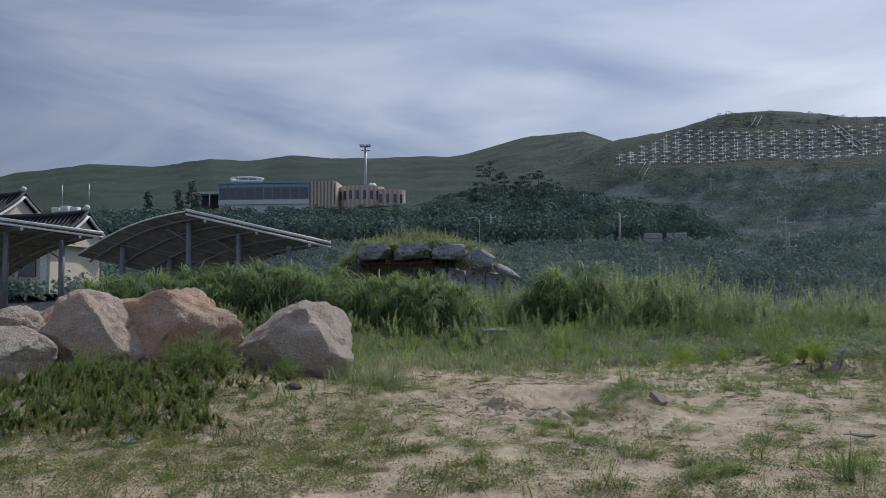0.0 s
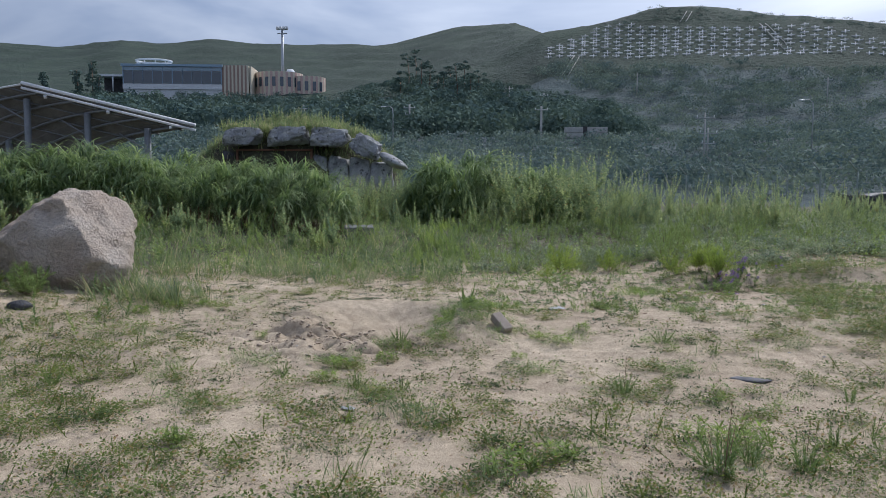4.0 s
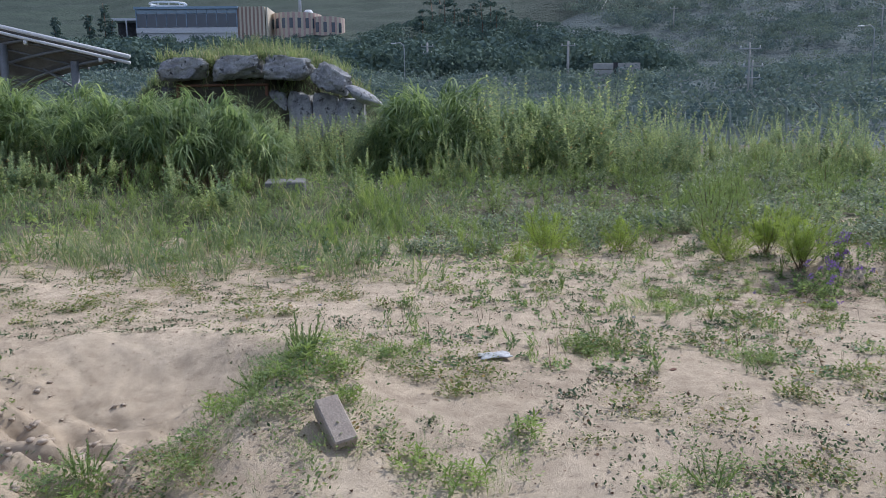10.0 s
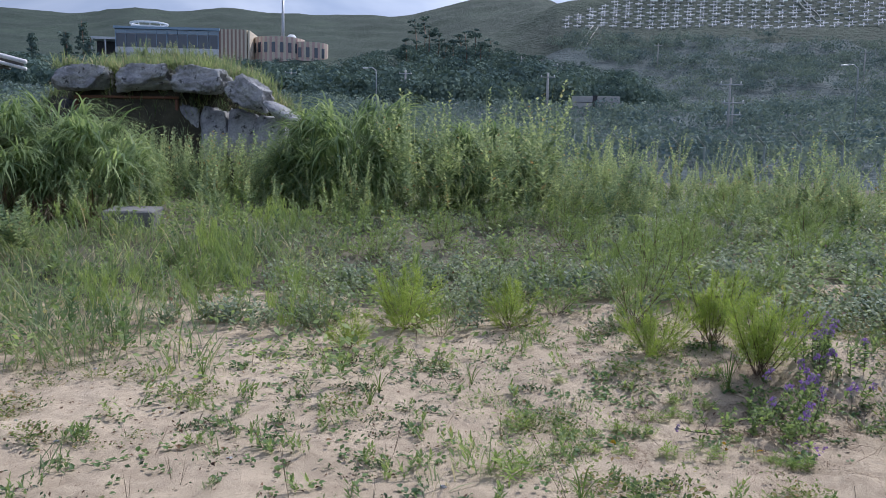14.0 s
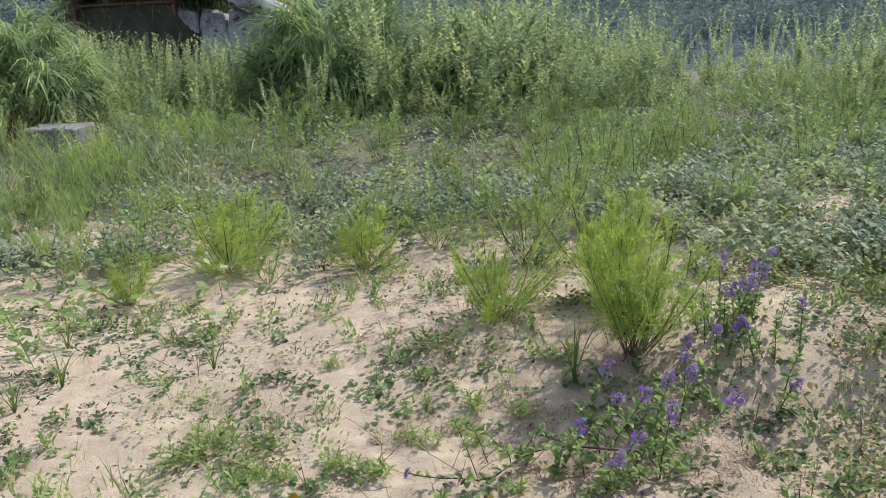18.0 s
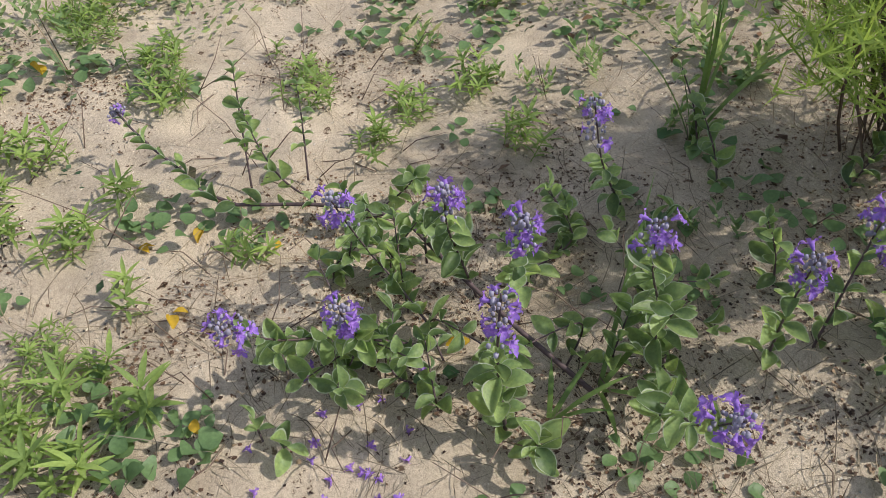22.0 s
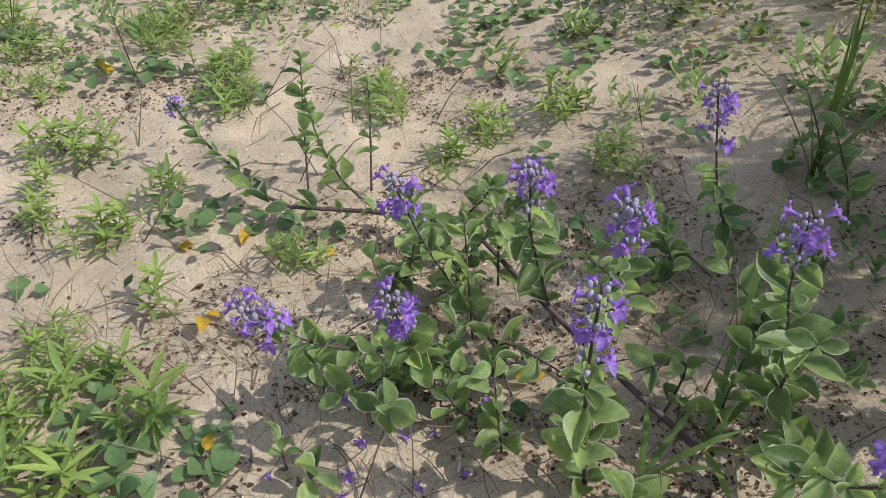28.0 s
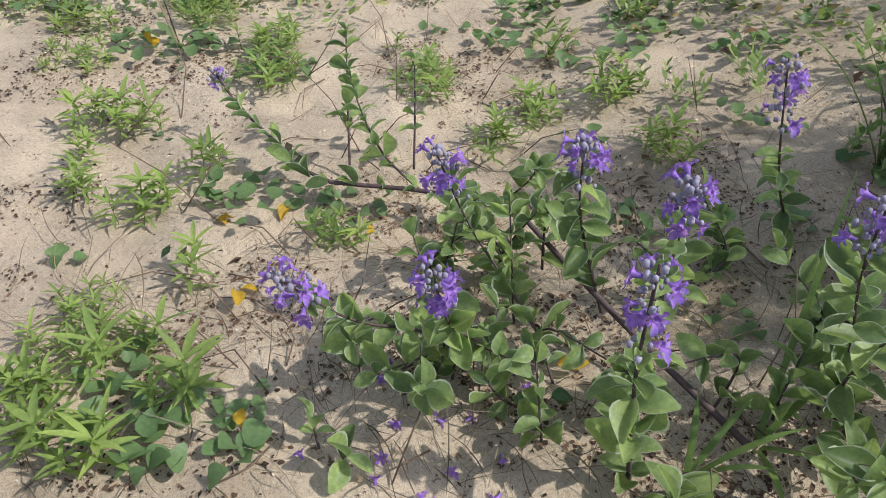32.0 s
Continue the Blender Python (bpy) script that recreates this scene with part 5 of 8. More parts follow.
# weeds given the darker COVER green in place of their backlit shade
x, y = sow(950, -11.5, -5.0, 7.2, 11.2, lambda x, y: sm((-x - 4.9) / 1.6) * sm((y - 7.0) / 1.0) * np.clip(fbm(x / 0.8, y / 0.8, 26) * 4 - 1.2, 0.05, 1))
put("weeds_before_boulders", "dense leafy weeds before the boulders, coloured dark green for their shade", "weeds", [branched_weed(s + 140, h, 5, 0.055, 0.024) for s, h in enumerate((0.5, 0.28, 0.36, 0.22, 0.42))], on_land(x, y), (COVER,), (0.35, 1.15), 0.3)
x, y = sow(1050, -5, 20, 19, 36, weed_keep)
put("tall_weeds", "tall leafy weeds with pointed green spikes", "weeds", [branched_weed(s + 60, 0.95, 3, 0.11, 0.042) for s in range(7)], on_land(x, y), (TALLWEED,), (0.4, 1.15), 0.12)
cx, cy = np.concatenate([rng.uniform(0.9, 5.5, 21), rng.uniform(4.5, 14.0, 35)]), rng.uniform(22.0, 27.0, 56)
x, y = (np.repeat(cx, 5) + rng.normal(0, 0.3, 280)), (np.repeat(cy, 5) + rng.normal(0, 0.3, 280))
size = np.interp(x, (-1, 0.4, 2.0, 4.2, 5.2, 12), (0.7, 1.0, 1.2, 1.1, 0.85, 0.66)) * rng.uniform(0.4, 1.15, 280)
tagged(scatter("weed_spikes", [branched_weed(s + 160, 1.85, 4, 0.12, 0.052) for s in range(6)], on_land(x, y), (TALLWEED,), tilt=0.07, sizes=size), "tall clustered weed spikes with pointed leaves", "weeds", kind="stuff")
x, y = sow(330, -14, -2.5, 18.6, 21.7, lambda x, y: np.clip(fbm(x / 1.2, y / 1.2, 33) * 4 - 1.6, 0, 1))
put("weeds_by_reeds", "bushy leafy weeds at the foot of the silver grass", "weeds", [branched_weed(s + 80, 0.85, 5, 0.12, 0.046) for s in range(5)], on_land(x, y), (TALLWEED,), (0.4, 1.15), 0.12)


def reed_tuft(seed, n=46, length=1.15, rad=0.2):
    """A tuft of blades that rise, bend outward along x and hang straight down."""
    r = np.random.default_rng(seed)
    bits = []
    for _ in range(n):
        a, d = r.uniform(0, 6.3), rad * math.sqrt(r.uniform(0, 1))
        V, F = blade(length * r.uniform(0.5, 1.15), 0.030 * r.uniform(0.6, 1.4), abs(r.normal(0.25, 0.25)), r.uniform(1.7, 2.9), 6, r.uniform(0.5, 1.1))
        V = rz(V, r.normal(0, 0.75))
        V[:, 0] += d * math.cos(a)
        V[:, 1] += d * math.sin(a)
        bits.append((V, F, 0))
    V, F, M = merge(bits)
    return np_mesh("tuft", V, F, (REED,))


REEDS = [reed_tuft(s) for s in range(6)]
REED_SPOTS = ((-16.2, 23.0, 0.95), (-14.6, 22.6, 0.98), (-13.1, 22.8, 1.05), (-11.7, 22.6, 1.02), (-10.3, 22.8, 1.08), (-9.1, 23.1, 1.06), (-12.2, 24.2, 1.1), (-10.6, 24.4, 1.1), (-8.9, 24.6, 1.05),
              (-7.0, 22.1, 0.78), (-6.0, 21.9, 0.82), (-4.9, 22.1, 0.88), (-3.9, 22.6, 0.86), (-6.4, 23.4, 0.92), (-5.0, 23.6, 0.98), (0.1, 26.0, 1.22), (-0.6, 26.5, 1.12), (2.7, 26.6, 1.0), (3.3, 27.4, 0.92))
_q = random.Random(31)
for k, (cx, cy, s) in enumerate(REED_SPOTS):
    th = empty("reed_clump", pose(cx, cy, float(land(cx, cy)) - 0.03), "tall arching clump of green silver grass", "grass clump", "silver grass clumps")
    for j in range(32):
        q = (j + 0.5) / 32
        el, a = math.asin(0.05 + 0.94 * q), 2.4 * j + k
        d, h = 0.95 * math.cos(el) ** 0.8, (0.12 if j % 3 == 0 else 0.35) + (0.5 if j % 3 == 0 else 1.2) * math.sin(el)
        ob = new("tuft", REEDS[_q.randrange(6)])
        ob.parent = th
        ob.matrix_basis = pose(s * d * math.cos(a), s * d * math.sin(a), s * h * _q.uniform(0.85, 1.1), 0, 0, math.degrees(a) + _q.uniform(-25, 25)) @ pose(0, 0, 0, 0, 20 * math.cos(el) * _q.uniform(0.2, 1.2), 0) @ Matrix.Scale(s * _q.uniform(0.8, 1.12), 4)

# dead stalks and dry grass at the foot of the silver grass
DRYSTALK = foliage("dead_grass_stalk", (0.12, 0.085, 0.06), (0.30, 0.22, 0.16), None, 0.2, 0.8)
rx, ry = rng.uniform(-16, -3.2, 900), 21.4 + rng.normal(0, 0.35, 900)
put("dead_reed_stalks", "dead brown stalks at the foot of the silver grass", "dry stalks", [grass_tuft(s + 1300, 5, 0.75, 0.014, 0.12, 3) for s in range(5)], on_land(rx, ry), (DRYSTALK,), (0.5, 1.2), 0.1)

# grass on the mound
ang, rad = rng.uniform(0, 6.3, 1500), np.sqrt(rng.uniform(0, 1, 1500))
mx, my = -7.1 + 4.4 * rad * np.cos(ang), 33.0 + 2.5 * rad * np.sin(ang)
mz = -0.3 + 4.05 * np.cos(np.clip(rad * 0.94, 0, 1) * math.pi / 2) ** 0.36 - 0.03
put("mound_grass", "rough grass and weeds over the stone mound", "grass", [grass_tuft(s + 30, 15, 0.46, 0.015, 0.1, 3) for s in range(3)] + [leafy_stem(s + 36, 0.55, 26, 0.09, 0.03, 0.1) for s in range(2)], np.stack([mx, my, mz], 1), (GRASS,), (0.6, 1.4))
gx, gy = rng.uniform(-9.4, -3.4, 260), rng.uniform(30.4, 31.2, 260)
put("stone_top_grass", "grass hanging over the cap stones", "grass", [grass_tuft(s + 34, 14, 0.4, 0.016, 0.1) for s in range(3)], np.stack([gx, gy, 3.4 - 0.35 * np.clip(gx + 4.8, 0, 3) - rng.uniform(0, 0.15, 260)], 1)[gy > 30.55], (GRASS,), (0.6, 1.3))
ang, rad = rng.uniform(0, 6.3, 90), np.sqrt(rng.uniform(0, 1, 90))
mx, my = -7.1 + 3.9 * rad * np.cos(ang), 32.6 + 2.0 * rad * np.sin(ang)
mz = -0.3 + 4.05 * np.cos(np.clip(rad * 0.9, 0, 1) * math.pi / 2) ** 0.36 - 0.05
put("mound_weeds", "leafy weeds growing on top of the stone mound", "weeds", [branched_weed(s + 85, 0.7, 4, 0.09, 0.032) for s in range(4)], np.stack([mx, my, mz], 1), (TALLWEED,), (0.5, 1.2), 0.1)
hx, hy = rng.uniform(-9.8, -0.5, 620), rng.uniform(26.6, 29.9, 620)
put("weeds_before_mound", "tall weeds before the stone mound", "weeds", [leafy_stem(s + 90, 1.35, 54, 0.14, 0.048, 0.05, 0.9) for s in range(4)], on_land(hx, hy), (TALLWEED,), (0.7, 1.2), 0.12)


# ---- feathery bushes ----


def feather_stem(seed, L=0.52, side=24, threads=22, fine=0.0075, leaf=FEATHER):
    """One branch: a thin brown stem that bends up, its upper half set with upright side shoots brushed with thread leaves."""
    r = np.random.default_rng(seed)
    bits = []
    bend = -r.uniform(0.15, 0.75)
    for turn in (0, 1.57):
        V, F = blade(L, 0.006, 0.0, bend, 5)
        if turn:
            V = V[:, [0, 1, 2]] + np.stack([0 * V[:, 0], -V[:, 1], 0 * V[:, 0]], 1)
            V[0::2, 0] -= 0.0022
            V[1::2, 0] += 0.0022
        else:
            mid = (V[0::2] + V[1::2]) / 2
        bits.append((V, F, 1))
    for i in range(side + 3):
        lead = i >= side
        q = 0.86 if lead else min(0.97, 0.26 + 0.70 * (i + r.uniform(0, 1)) / side)
        k = min(int(q * 5), 4)
        p = mid[k] + (mid[k + 1] - mid[k]) * (q * 5 - k)
        tl = L * (0.2 if lead else (0.36 - 0.16 * q) * r.uniform(0.6, 1.25))
        tw = 0.08 if lead else r.uniform(0.45, 1.25)
        T, TF = blade(tl, fine * 0.4, tw, -tw * 0.6, 3)
        T = rz(T, r.uniform(0, 6.3)) + p
        bits.append((T, TF, 0))
        tm = (T[0::2] + T[1::2]) / 2
        for j in range(threads):
            f = r.uniform(0.05, 1.0) * 3
            g = min(int(f), 2)
            o = tm[g] + (tm[g + 1] - tm[g]) * (f - g)
            W, WF = blade(0.033 * r.uniform(0.5, 1.3), fine, r.uniform(0.4, 1.7), -0.3, 1)
            bits.append((rz(W, r.uniform(0, 6.3)) + o, WF, 0))
    V, F, M = merge(bits)
    return np_mesh("plume", V, F, (leaf, STEM), M)


PLUMES = [feather_stem(400 + s) for s in range(7)]
FARPLUMES = [feather_stem(420 + s, 0.52, 13, 9, 0.015, FEATHERFAR) for s in range(5)]
BUSH_SPOTS = [(4.95, 15.08, 0.92), (4.82, 15.9, 1.0), (4.30, 15.50, 0.60), (3.28, 16.6, 0.62), (2.36, 16.52, 0.80), (2.0, 15.9, 0.42), (4.36, 16.55, 0.95), (4.64, 17.4, 0.95), (5.3, 19.4, 0.85), (2.8, 16.8, 0.4),
              (7.0, 19.7, 0.8), (8.0, 19.0, 0.75), (6.9, 22.9, 0.8), (4.2, 22.1, 0.8), (9.3, 18.6, 0.7), (10.3, 21.0, 0.8), (-7.15, 11.3, 1.42), (-6.75, 11.4, 1.1), (-7.5, 11.5, 1.1), (-5.45, 11.5, 0.75), (-9.0, 10.6, 1.2),
              (1.6, 19.4, 0.7), (2.4, 20.2, 0.75), (-0.6, 18.7, 0.6), (-2.0, 18.3, 0.6), (-3.8, 19.4, 0.7), (0.5, 20.8, 0.8), (5.8, 21.3, 0.85), (8.8, 23.5, 0.8), (11.5, 24.5, 0.8), (-4.8, 20.5, 0.8), (-1.2, 21.6, 0.75),
              (5.0, 17.9, 0.8), (3.7, 18.2, 0.6), (12.5, 20.0, 0.7), (7.6, 25.5, 0.9), (10.0, 27.0, 0.9), (-6.0, 18.0, 0.6), (3.2, 19.6, 0.6), (6.2, 20.3, 0.7),
              (1.1, 17.6, 0.5), (2.3, 17.2, 0.6), (4.0, 20.6, 0.9), (4.5, 21.2, 0.8), (6.4, 18.6, 0.7), (5.6, 20.4, 0.8), (3.0, 21.5, 0.9), (7.6, 21.4, 0.8), (8.9, 20.4, 0.7), (-3.0, 17.0, 0.7), (-2.4, 20.2, 0.8), (0.4, 22.6, 0.9), (1.67, 16.4, 0.6), (2.7, 16.35, 0.45), (3.7, 16.95, 0.6), (4.86, 18.8, 1.0), (5.5, 19.7, 0.95), (4.3, 19.3, 0.9), (7.4, 21.1, 0.9), (8.2, 19.6, 0.8), (3.1, 17.6, 0.6), (5.6, 17.2, 0.5)]
for k, (bx, by, s) in enumerate(BUSH_SPOTS):
    s *= 1.0 if k < 2 or 15 < k < 21 else 1.22
    th = empty("feathery_bush", pose(bx, by, float(land(bx, by)) - 0.02), "feathery bright green wormwood bush growing in the sand", "bush", "feathery bushes")
    near = k < 6
    n = (28 if k < 2 else 24) if near else (44 if 15 < k < 21 else 14)
    for j in range(n):
        lean = (45 if k < 2 else 70) * math.sqrt((j + 0.5) / n) * _q.uniform(0.55, 1.1)
        ob = new("plume", PLUMES[_q.randrange(7)] if near else FARPLUMES[_q.randrange(5)])
        ob.parent = th
        ob.matrix_basis = pose(_q.gauss(0, 0.025) * s, _q.gauss(0, 0.025) * s, 0, 0, 0, 137.5 * j) @ pose(0, 0, 0, 0, lean, 0) @ pose(0, 0, 0, 0, 0, _q.uniform(-50, 50)) @ Matrix.Scale(s * _q.uniform(0.6, 1.25), 4)


# ---- vitex carpet in the meadow ----


def carpet_sprig(seed, flowers):
    r = np.random.default_rng(seed)
    bits = []
    for _ in range(6):
        a, d = r.uniform(0, 6.3), r.uniform(0, 0.19)
        hh = r.uniform(0.06, 0.2)
        ox, oy = d * math.cos(a), d * math.sin(a)
        for i in range(12):
            V, F = kite(0.036 * r.uniform(0.8, 1.25), 0.025, r.uniform(0.5, 1.5))
            bits.append((rz(V, i * 2.2 + r.normal(0, 0.4)) + np.array([ox + r.normal(0, 0.02), oy + r.normal(0, 0.02), hh * (0.15 + 0.85 * i / 11)]), F, 0))
        if r.uniform() < flowers:
            for i in range(12):
                V, F = kite(0.022, 0.019, r.uniform(0.5, 1.8))
                bits.append((rz(V, r.uniform(0, 6.3)) + np.array([ox, oy, hh + 0.09 * i / 12]), F, 1))
    return merge(bits)


def carpet_keep(x, y):
    right = sm((x - 3.5) / 2.5) * sm((y - sand_edge(x) - 0.0) / 1.0) * np.clip(fbm(x / 1.6, y / 1.6, 51) * 2.6 - 0.5, 0, 1) * np.clip((32 - y) / 5, 0, 1)
    mid = np.exp(-(((x - 2.6) / 1.6) ** 2 + ((y - 18.3) / 0.9) ** 2)) + np.exp(-(((x - 0.9) / 0.6) ** 2 + ((y - 16.5) / 0.35) ** 2)) + np.exp(-(((x - 1.55) / 0.35) ** 2 + ((y - 16.85) / 0.25) ** 2)) + 0.8 * np.exp(-(((x - 5.7) / 1.3) ** 2 + ((y - 17.4) / 0.7) ** 2)) + 0.9 * np.exp(-(((x - 4.0) / 1.8) ** 2 + ((y - 18.0) / 0.6) ** 2)) + 0.9 * np.exp(-(((x - 6.2) / 0.8) ** 2 + ((y - 16.1) / 0.8) ** 2))
    thin = 0.12 * sm((x + 1.0) / 3) * sm((y - sand_edge(x)) / 1.2) * np.clip((30 - y) / 6, 0, 1)
    return np.clip(np.maximum(np.maximum(right, thin), mid), 0, 1)


x, y = sow(13000, -1.5, 19, 15.8, 31, carpet_keep)
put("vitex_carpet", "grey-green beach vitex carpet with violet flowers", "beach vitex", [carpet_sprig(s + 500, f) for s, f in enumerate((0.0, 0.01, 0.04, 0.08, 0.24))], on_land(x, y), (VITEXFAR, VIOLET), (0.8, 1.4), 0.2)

# ---- plants on the sand ----


def round_leaf_patch(seed, n=7, size=0.026, spread_=0.07, segs=3):
    """Bindweed: round leaves on short stalks, flat over the sand."""
    r = np.random.default_rng(seed)
    bits = []
    for _ in range(n):
        a, d, hh = r.uniform(0, 6.3), spread_ * math.sqrt(r.uniform(0, 1)), r.uniform(0.004, 0.02)
        V, F = oval_leaf(size * r.uniform(0.7, 1.3), size * 1.15 * r.uniform(0.8, 1.2), r.uniform(0.7, 1.8), 0.4, segs, 0.5, 0.4)
        bits.append((rz(V, r.uniform(0, 6.3)) + np.array([d * math.cos(a), d * math.sin(a), hh]), F, 0))
    return merge(bits)


def lance_clump(seed, stems=4, h=0.09, leaf=0.042, width=0.009, spread_=0.05, leaves=9, segs=2, flat=False):
    """Seedlings with whorls of pointed narrow leaves."""
    r = np.random.default_rng(seed)
    bits = []
    for _ in range(stems):
        a, d, hh = r.uniform(0, 6.3), spread_ * math.sqrt(r.uniform(0, 1)), h * r.uniform(0.45, 1.15)
        ox, oy = d * math.cos(a), d * math.sin(a)
        lx, ly = r.normal(0, 0.18, 2)
        for i in range(leaves):
            q = (i + 1) / leaves
            V, F = blade(leaf * r.uniform(0.7, 1.2) * (0.75 + 0.4 * q), width * r.uniform(0.8, 1.2), r.uniform(0.75, 1.35) - 0.45 * q, r.uniform(0.1, 0.7), segs) if flat else oval_leaf(leaf * r.uniform(0.7, 1.2) * (0.75 + 0.4 * q), width * r.uniform(0.8, 1.2), r.uniform(0.75, 1.35) - 0.45 * q, r.uniform(0.1, 0.7), segs, 0.62, 0.35)
            V = rz(V, i * 2.4 + r.normal(0, 0.25))
            bits.append((V + np.array([ox + lx * hh * q, oy + ly * hh * q, hh * q]), F, 0))
        V, F = blade(hh, 0.003, 0.0, 0.0, 1)
        bits.append((V + np.array([ox, oy, 0]), F, 0))
    return merge(bits)


def sand_keep(x, y):
    e = sand_edge(x) + (fbm(x * 0.8, y * 0.8, 3) - 0.5) * 2.4
    pit = np.minimum(np.hypot((x + 0.55) / 1.1, (y - 11.3) / 0.95), np.hypot((x + 1.15) / 1.05, (y - 10.3) / 0.75))
    return np.where(y < e + 0.8, 1, 0) * np.where(pit < 1.0, 0.06, 1)


def near_hero(x, y):
    return (x > 3.6) & (x < 5.6) & (y > 13.5) & (y < 15.0)


x, y = sow(5000, -9, 11, 4.5, 17.5, lambda x, y: sand_keep(x, y) * np.clip(fbm(x / 0.7, y / 0.7, 61) * 2.2 - 0.48, 0.12, 1) * np.where(near_hero(x, y), 0.4, 1))
put("sand_bindweed", "small dark bindweed leaves clustered over the sand", "bindweed", [leafy_mat(s + 600, n, rad, 0.0, 0.025, z) for s, (n, rad, z) in enumerate(((5, 0.03, 0.016), (8, 0.05, 0.018), (12, 0.06, 0.018), (16, 0.08, 0.02), (24, 0.10, 0.018), (3, 0.02, 0.022)))], on_land(x, y), (DARKBIND,), (0.7, 1.5))


def tufted(n, each, sx, box4, keep):
    """Points in tight groups: n group centres thinned by keep, with several plants round each."""
    cx, cy = sow(n, *box4, keep)
    m = rng.integers(each[0], each[1], len(cx))
    cx, cy, w = np.repeat(cx, m), np.repeat(cy, m), np.repeat(rng.uniform(0.5, 1.6, len(cx)), m)
    return cx + rng.normal(0, sx, len(cx)) * w * 1.3, cy + rng.normal(0, sx, len(cx)) * w


def open_sand(x, y):
    return 1 - 0.45 * sm((y - 11.6) / 0.9) * sm((x - 0.6) / 1.2)


def herb_keep(x, y):
    green = 0.75 * sm((x - 2.2) / 2) * sm((13.8 - y) / 1.5) + 0.6 * sm((-x - 0.6) / 1.5) * sm((9.8 - y) / 1)
    return sand_keep(x, y) * np.clip(fbm(x / 1.1, y / 1.1, 71) * 3.4 - 1.1 + green, 0.05, 1) * np.where(near_hero(x, y), 0.1, 1) * open_sand(x, y)


x, y = tufted(1500, (3, 12), 0.07, (-9, 10, 5.5, 16.5), herb_keep)
put("sand_herbs", "fine-leaved green herbs in tufts on the sand", "herbs", [leafy_mat(s + 760, 36, 0.07, 0.0, h, z) for s, (h, z) in enumerate(((0.06, 0.017), (0.09, 0.020), (0.04, 0.015), (0.11, 0.022)))], on_land(x, y), (COVER,), (0.6, 1.5), 0.2)
x, y = tufted(1500, (3, 10), 0.06, (-9, 10, 5.5, 17.0), lambda x, y: sand_keep(x, y) * np.clip(fbm(x / 0.9, y / 0.9, 73) * 3.2 - 1.0, 0.05, 1) * np.where(near_hero(x, y), 0.1, 1) * open_sand(x, y))
put("bindweed_tufts", "dark green and brown bindweed tufts on the sand", "bindweed", [leafy_mat(s + 770, 14, 0.045, 0.0, 0.02, z) for s, z in enumerate((0.014, 0.017, 0.02))], on_land(x, y), (DARKBIND,), (0.7, 1.5), 0.1)
x, y = sow(2600, -12, 11, 4.5, 17.5, lambda x, y: sand_keep(x, y) * np.clip(fbm(x / 1.4, y / 1.4, 81) * 2.6 - 0.95, 0.03, 1) * np.where(near_hero(x, y), 0.05, 1) * np.clip(0.35 + 0.65 * sm((9.5 - y) / 2) + 0.5 * sm((y - 14) / 2) + sm((-x - 2.5) / 2), 0, 1))
put("sand_grass", "thin grass tufts on the sand", "grass", [grass_tuft(s + 800, 12, 0.13, 0.005, 0.05) for s in range(5)], on_land(x, y), (GRASS,), (0.6, 1.5), 0.25)


def litter_bits(n, keep, box4, size):
    """Scraps of dead leaf: small folded, torn pieces lying at all angles."""
    x, y = sow(n, *box4, keep)
    kinds = []
    for s in range(8):
        r = np.random.default_rng(s)
        w = size * (0.25 + 0.1 * (s % 4))
        V = np.array([(-size / 2, 0, 0), (0, -w, size * 0.25), (size / 2, 0, size * 0.1), (0, w, size * 0.12), (-size * 0.25, w * 0.9, size * 0.3), (size * 0.3, -w * 0.7, 0)]) + r.normal(0, size * 0.12, (6, 3))
        kinds.append((V - np.array([0, 0, V[:, 2].min()]), np.array([(0, 1, 2, 3), (1, 5, 2, 3)][: 1 + s % 2]), np.zeros(1 + s % 2, dtype=int)))
    return kinds, on_land(x, y, -0.001)


LITTER_SPOTS = ((4.1, 14.6, 0.10), (4.04, 14.47, 0.08), (4.54, 14.79, 0.07), (4.77, 14.64, 0.09), (5.03, 14.5, 0.10), (4.62, 14.05, 0.06), (4.67, 13.85, 0.10), (4.63, 14.43, 0.10), (4.48, 14.26, 0.07), (4.62, 14.58, 0.10), (4.84, 14.19, 0.10), (4.92, 14.5, 0.10), (5.15, 14.4, 0.12), (4.85, 14.4, 0.15), (5.2, 14.6, 0.15), (5.05, 14.8, 0.14), (4.9, 15.05, 0.16), (5.3, 14.8, 0.15))


def litter_keep(x, y):
    heap = sum(np.exp(-((x - a) ** 2 + (y - b) ** 2) / r ** 2) for a, b, r in LITTER_SPOTS)
    return np.clip(np.clip(fbm(x / 0.22, y / 0.22, 91) * 6.0 - 3.7, 0.002, 1) + 2.4 * heap * np.clip(fbm(x / 0.07, y / 0.07, 93) * 5 - 2.2, 0, 1), 0, 1)


kinds, P = litter_bits(150000, litter_keep, (3.2, 5.8, 13.3, 16.0), 0.0046)
put("leaf_litter", "dark dead leaf scraps and fibres on the sand", "leaf litter", kinds, P, (LITTER,), (0.3, 1.6), 0.5)
kinds, P = litter_bits(24000, lambda x, y: sand_keep(x, y) * np.clip(fbm(x / 0.6, y / 0.6, 95) * 2.6 - 1.0, 0.02, 1) * np.where(near_hero(x, y), 0.12, 1), (-6, 9, 5, 17.5), 0.014)
put("scattered_litter", "dead leaf scraps and bark on the open sand", "leaf litter", kinds, P, (LITTER,), (0.4, 1.9), 0.3)

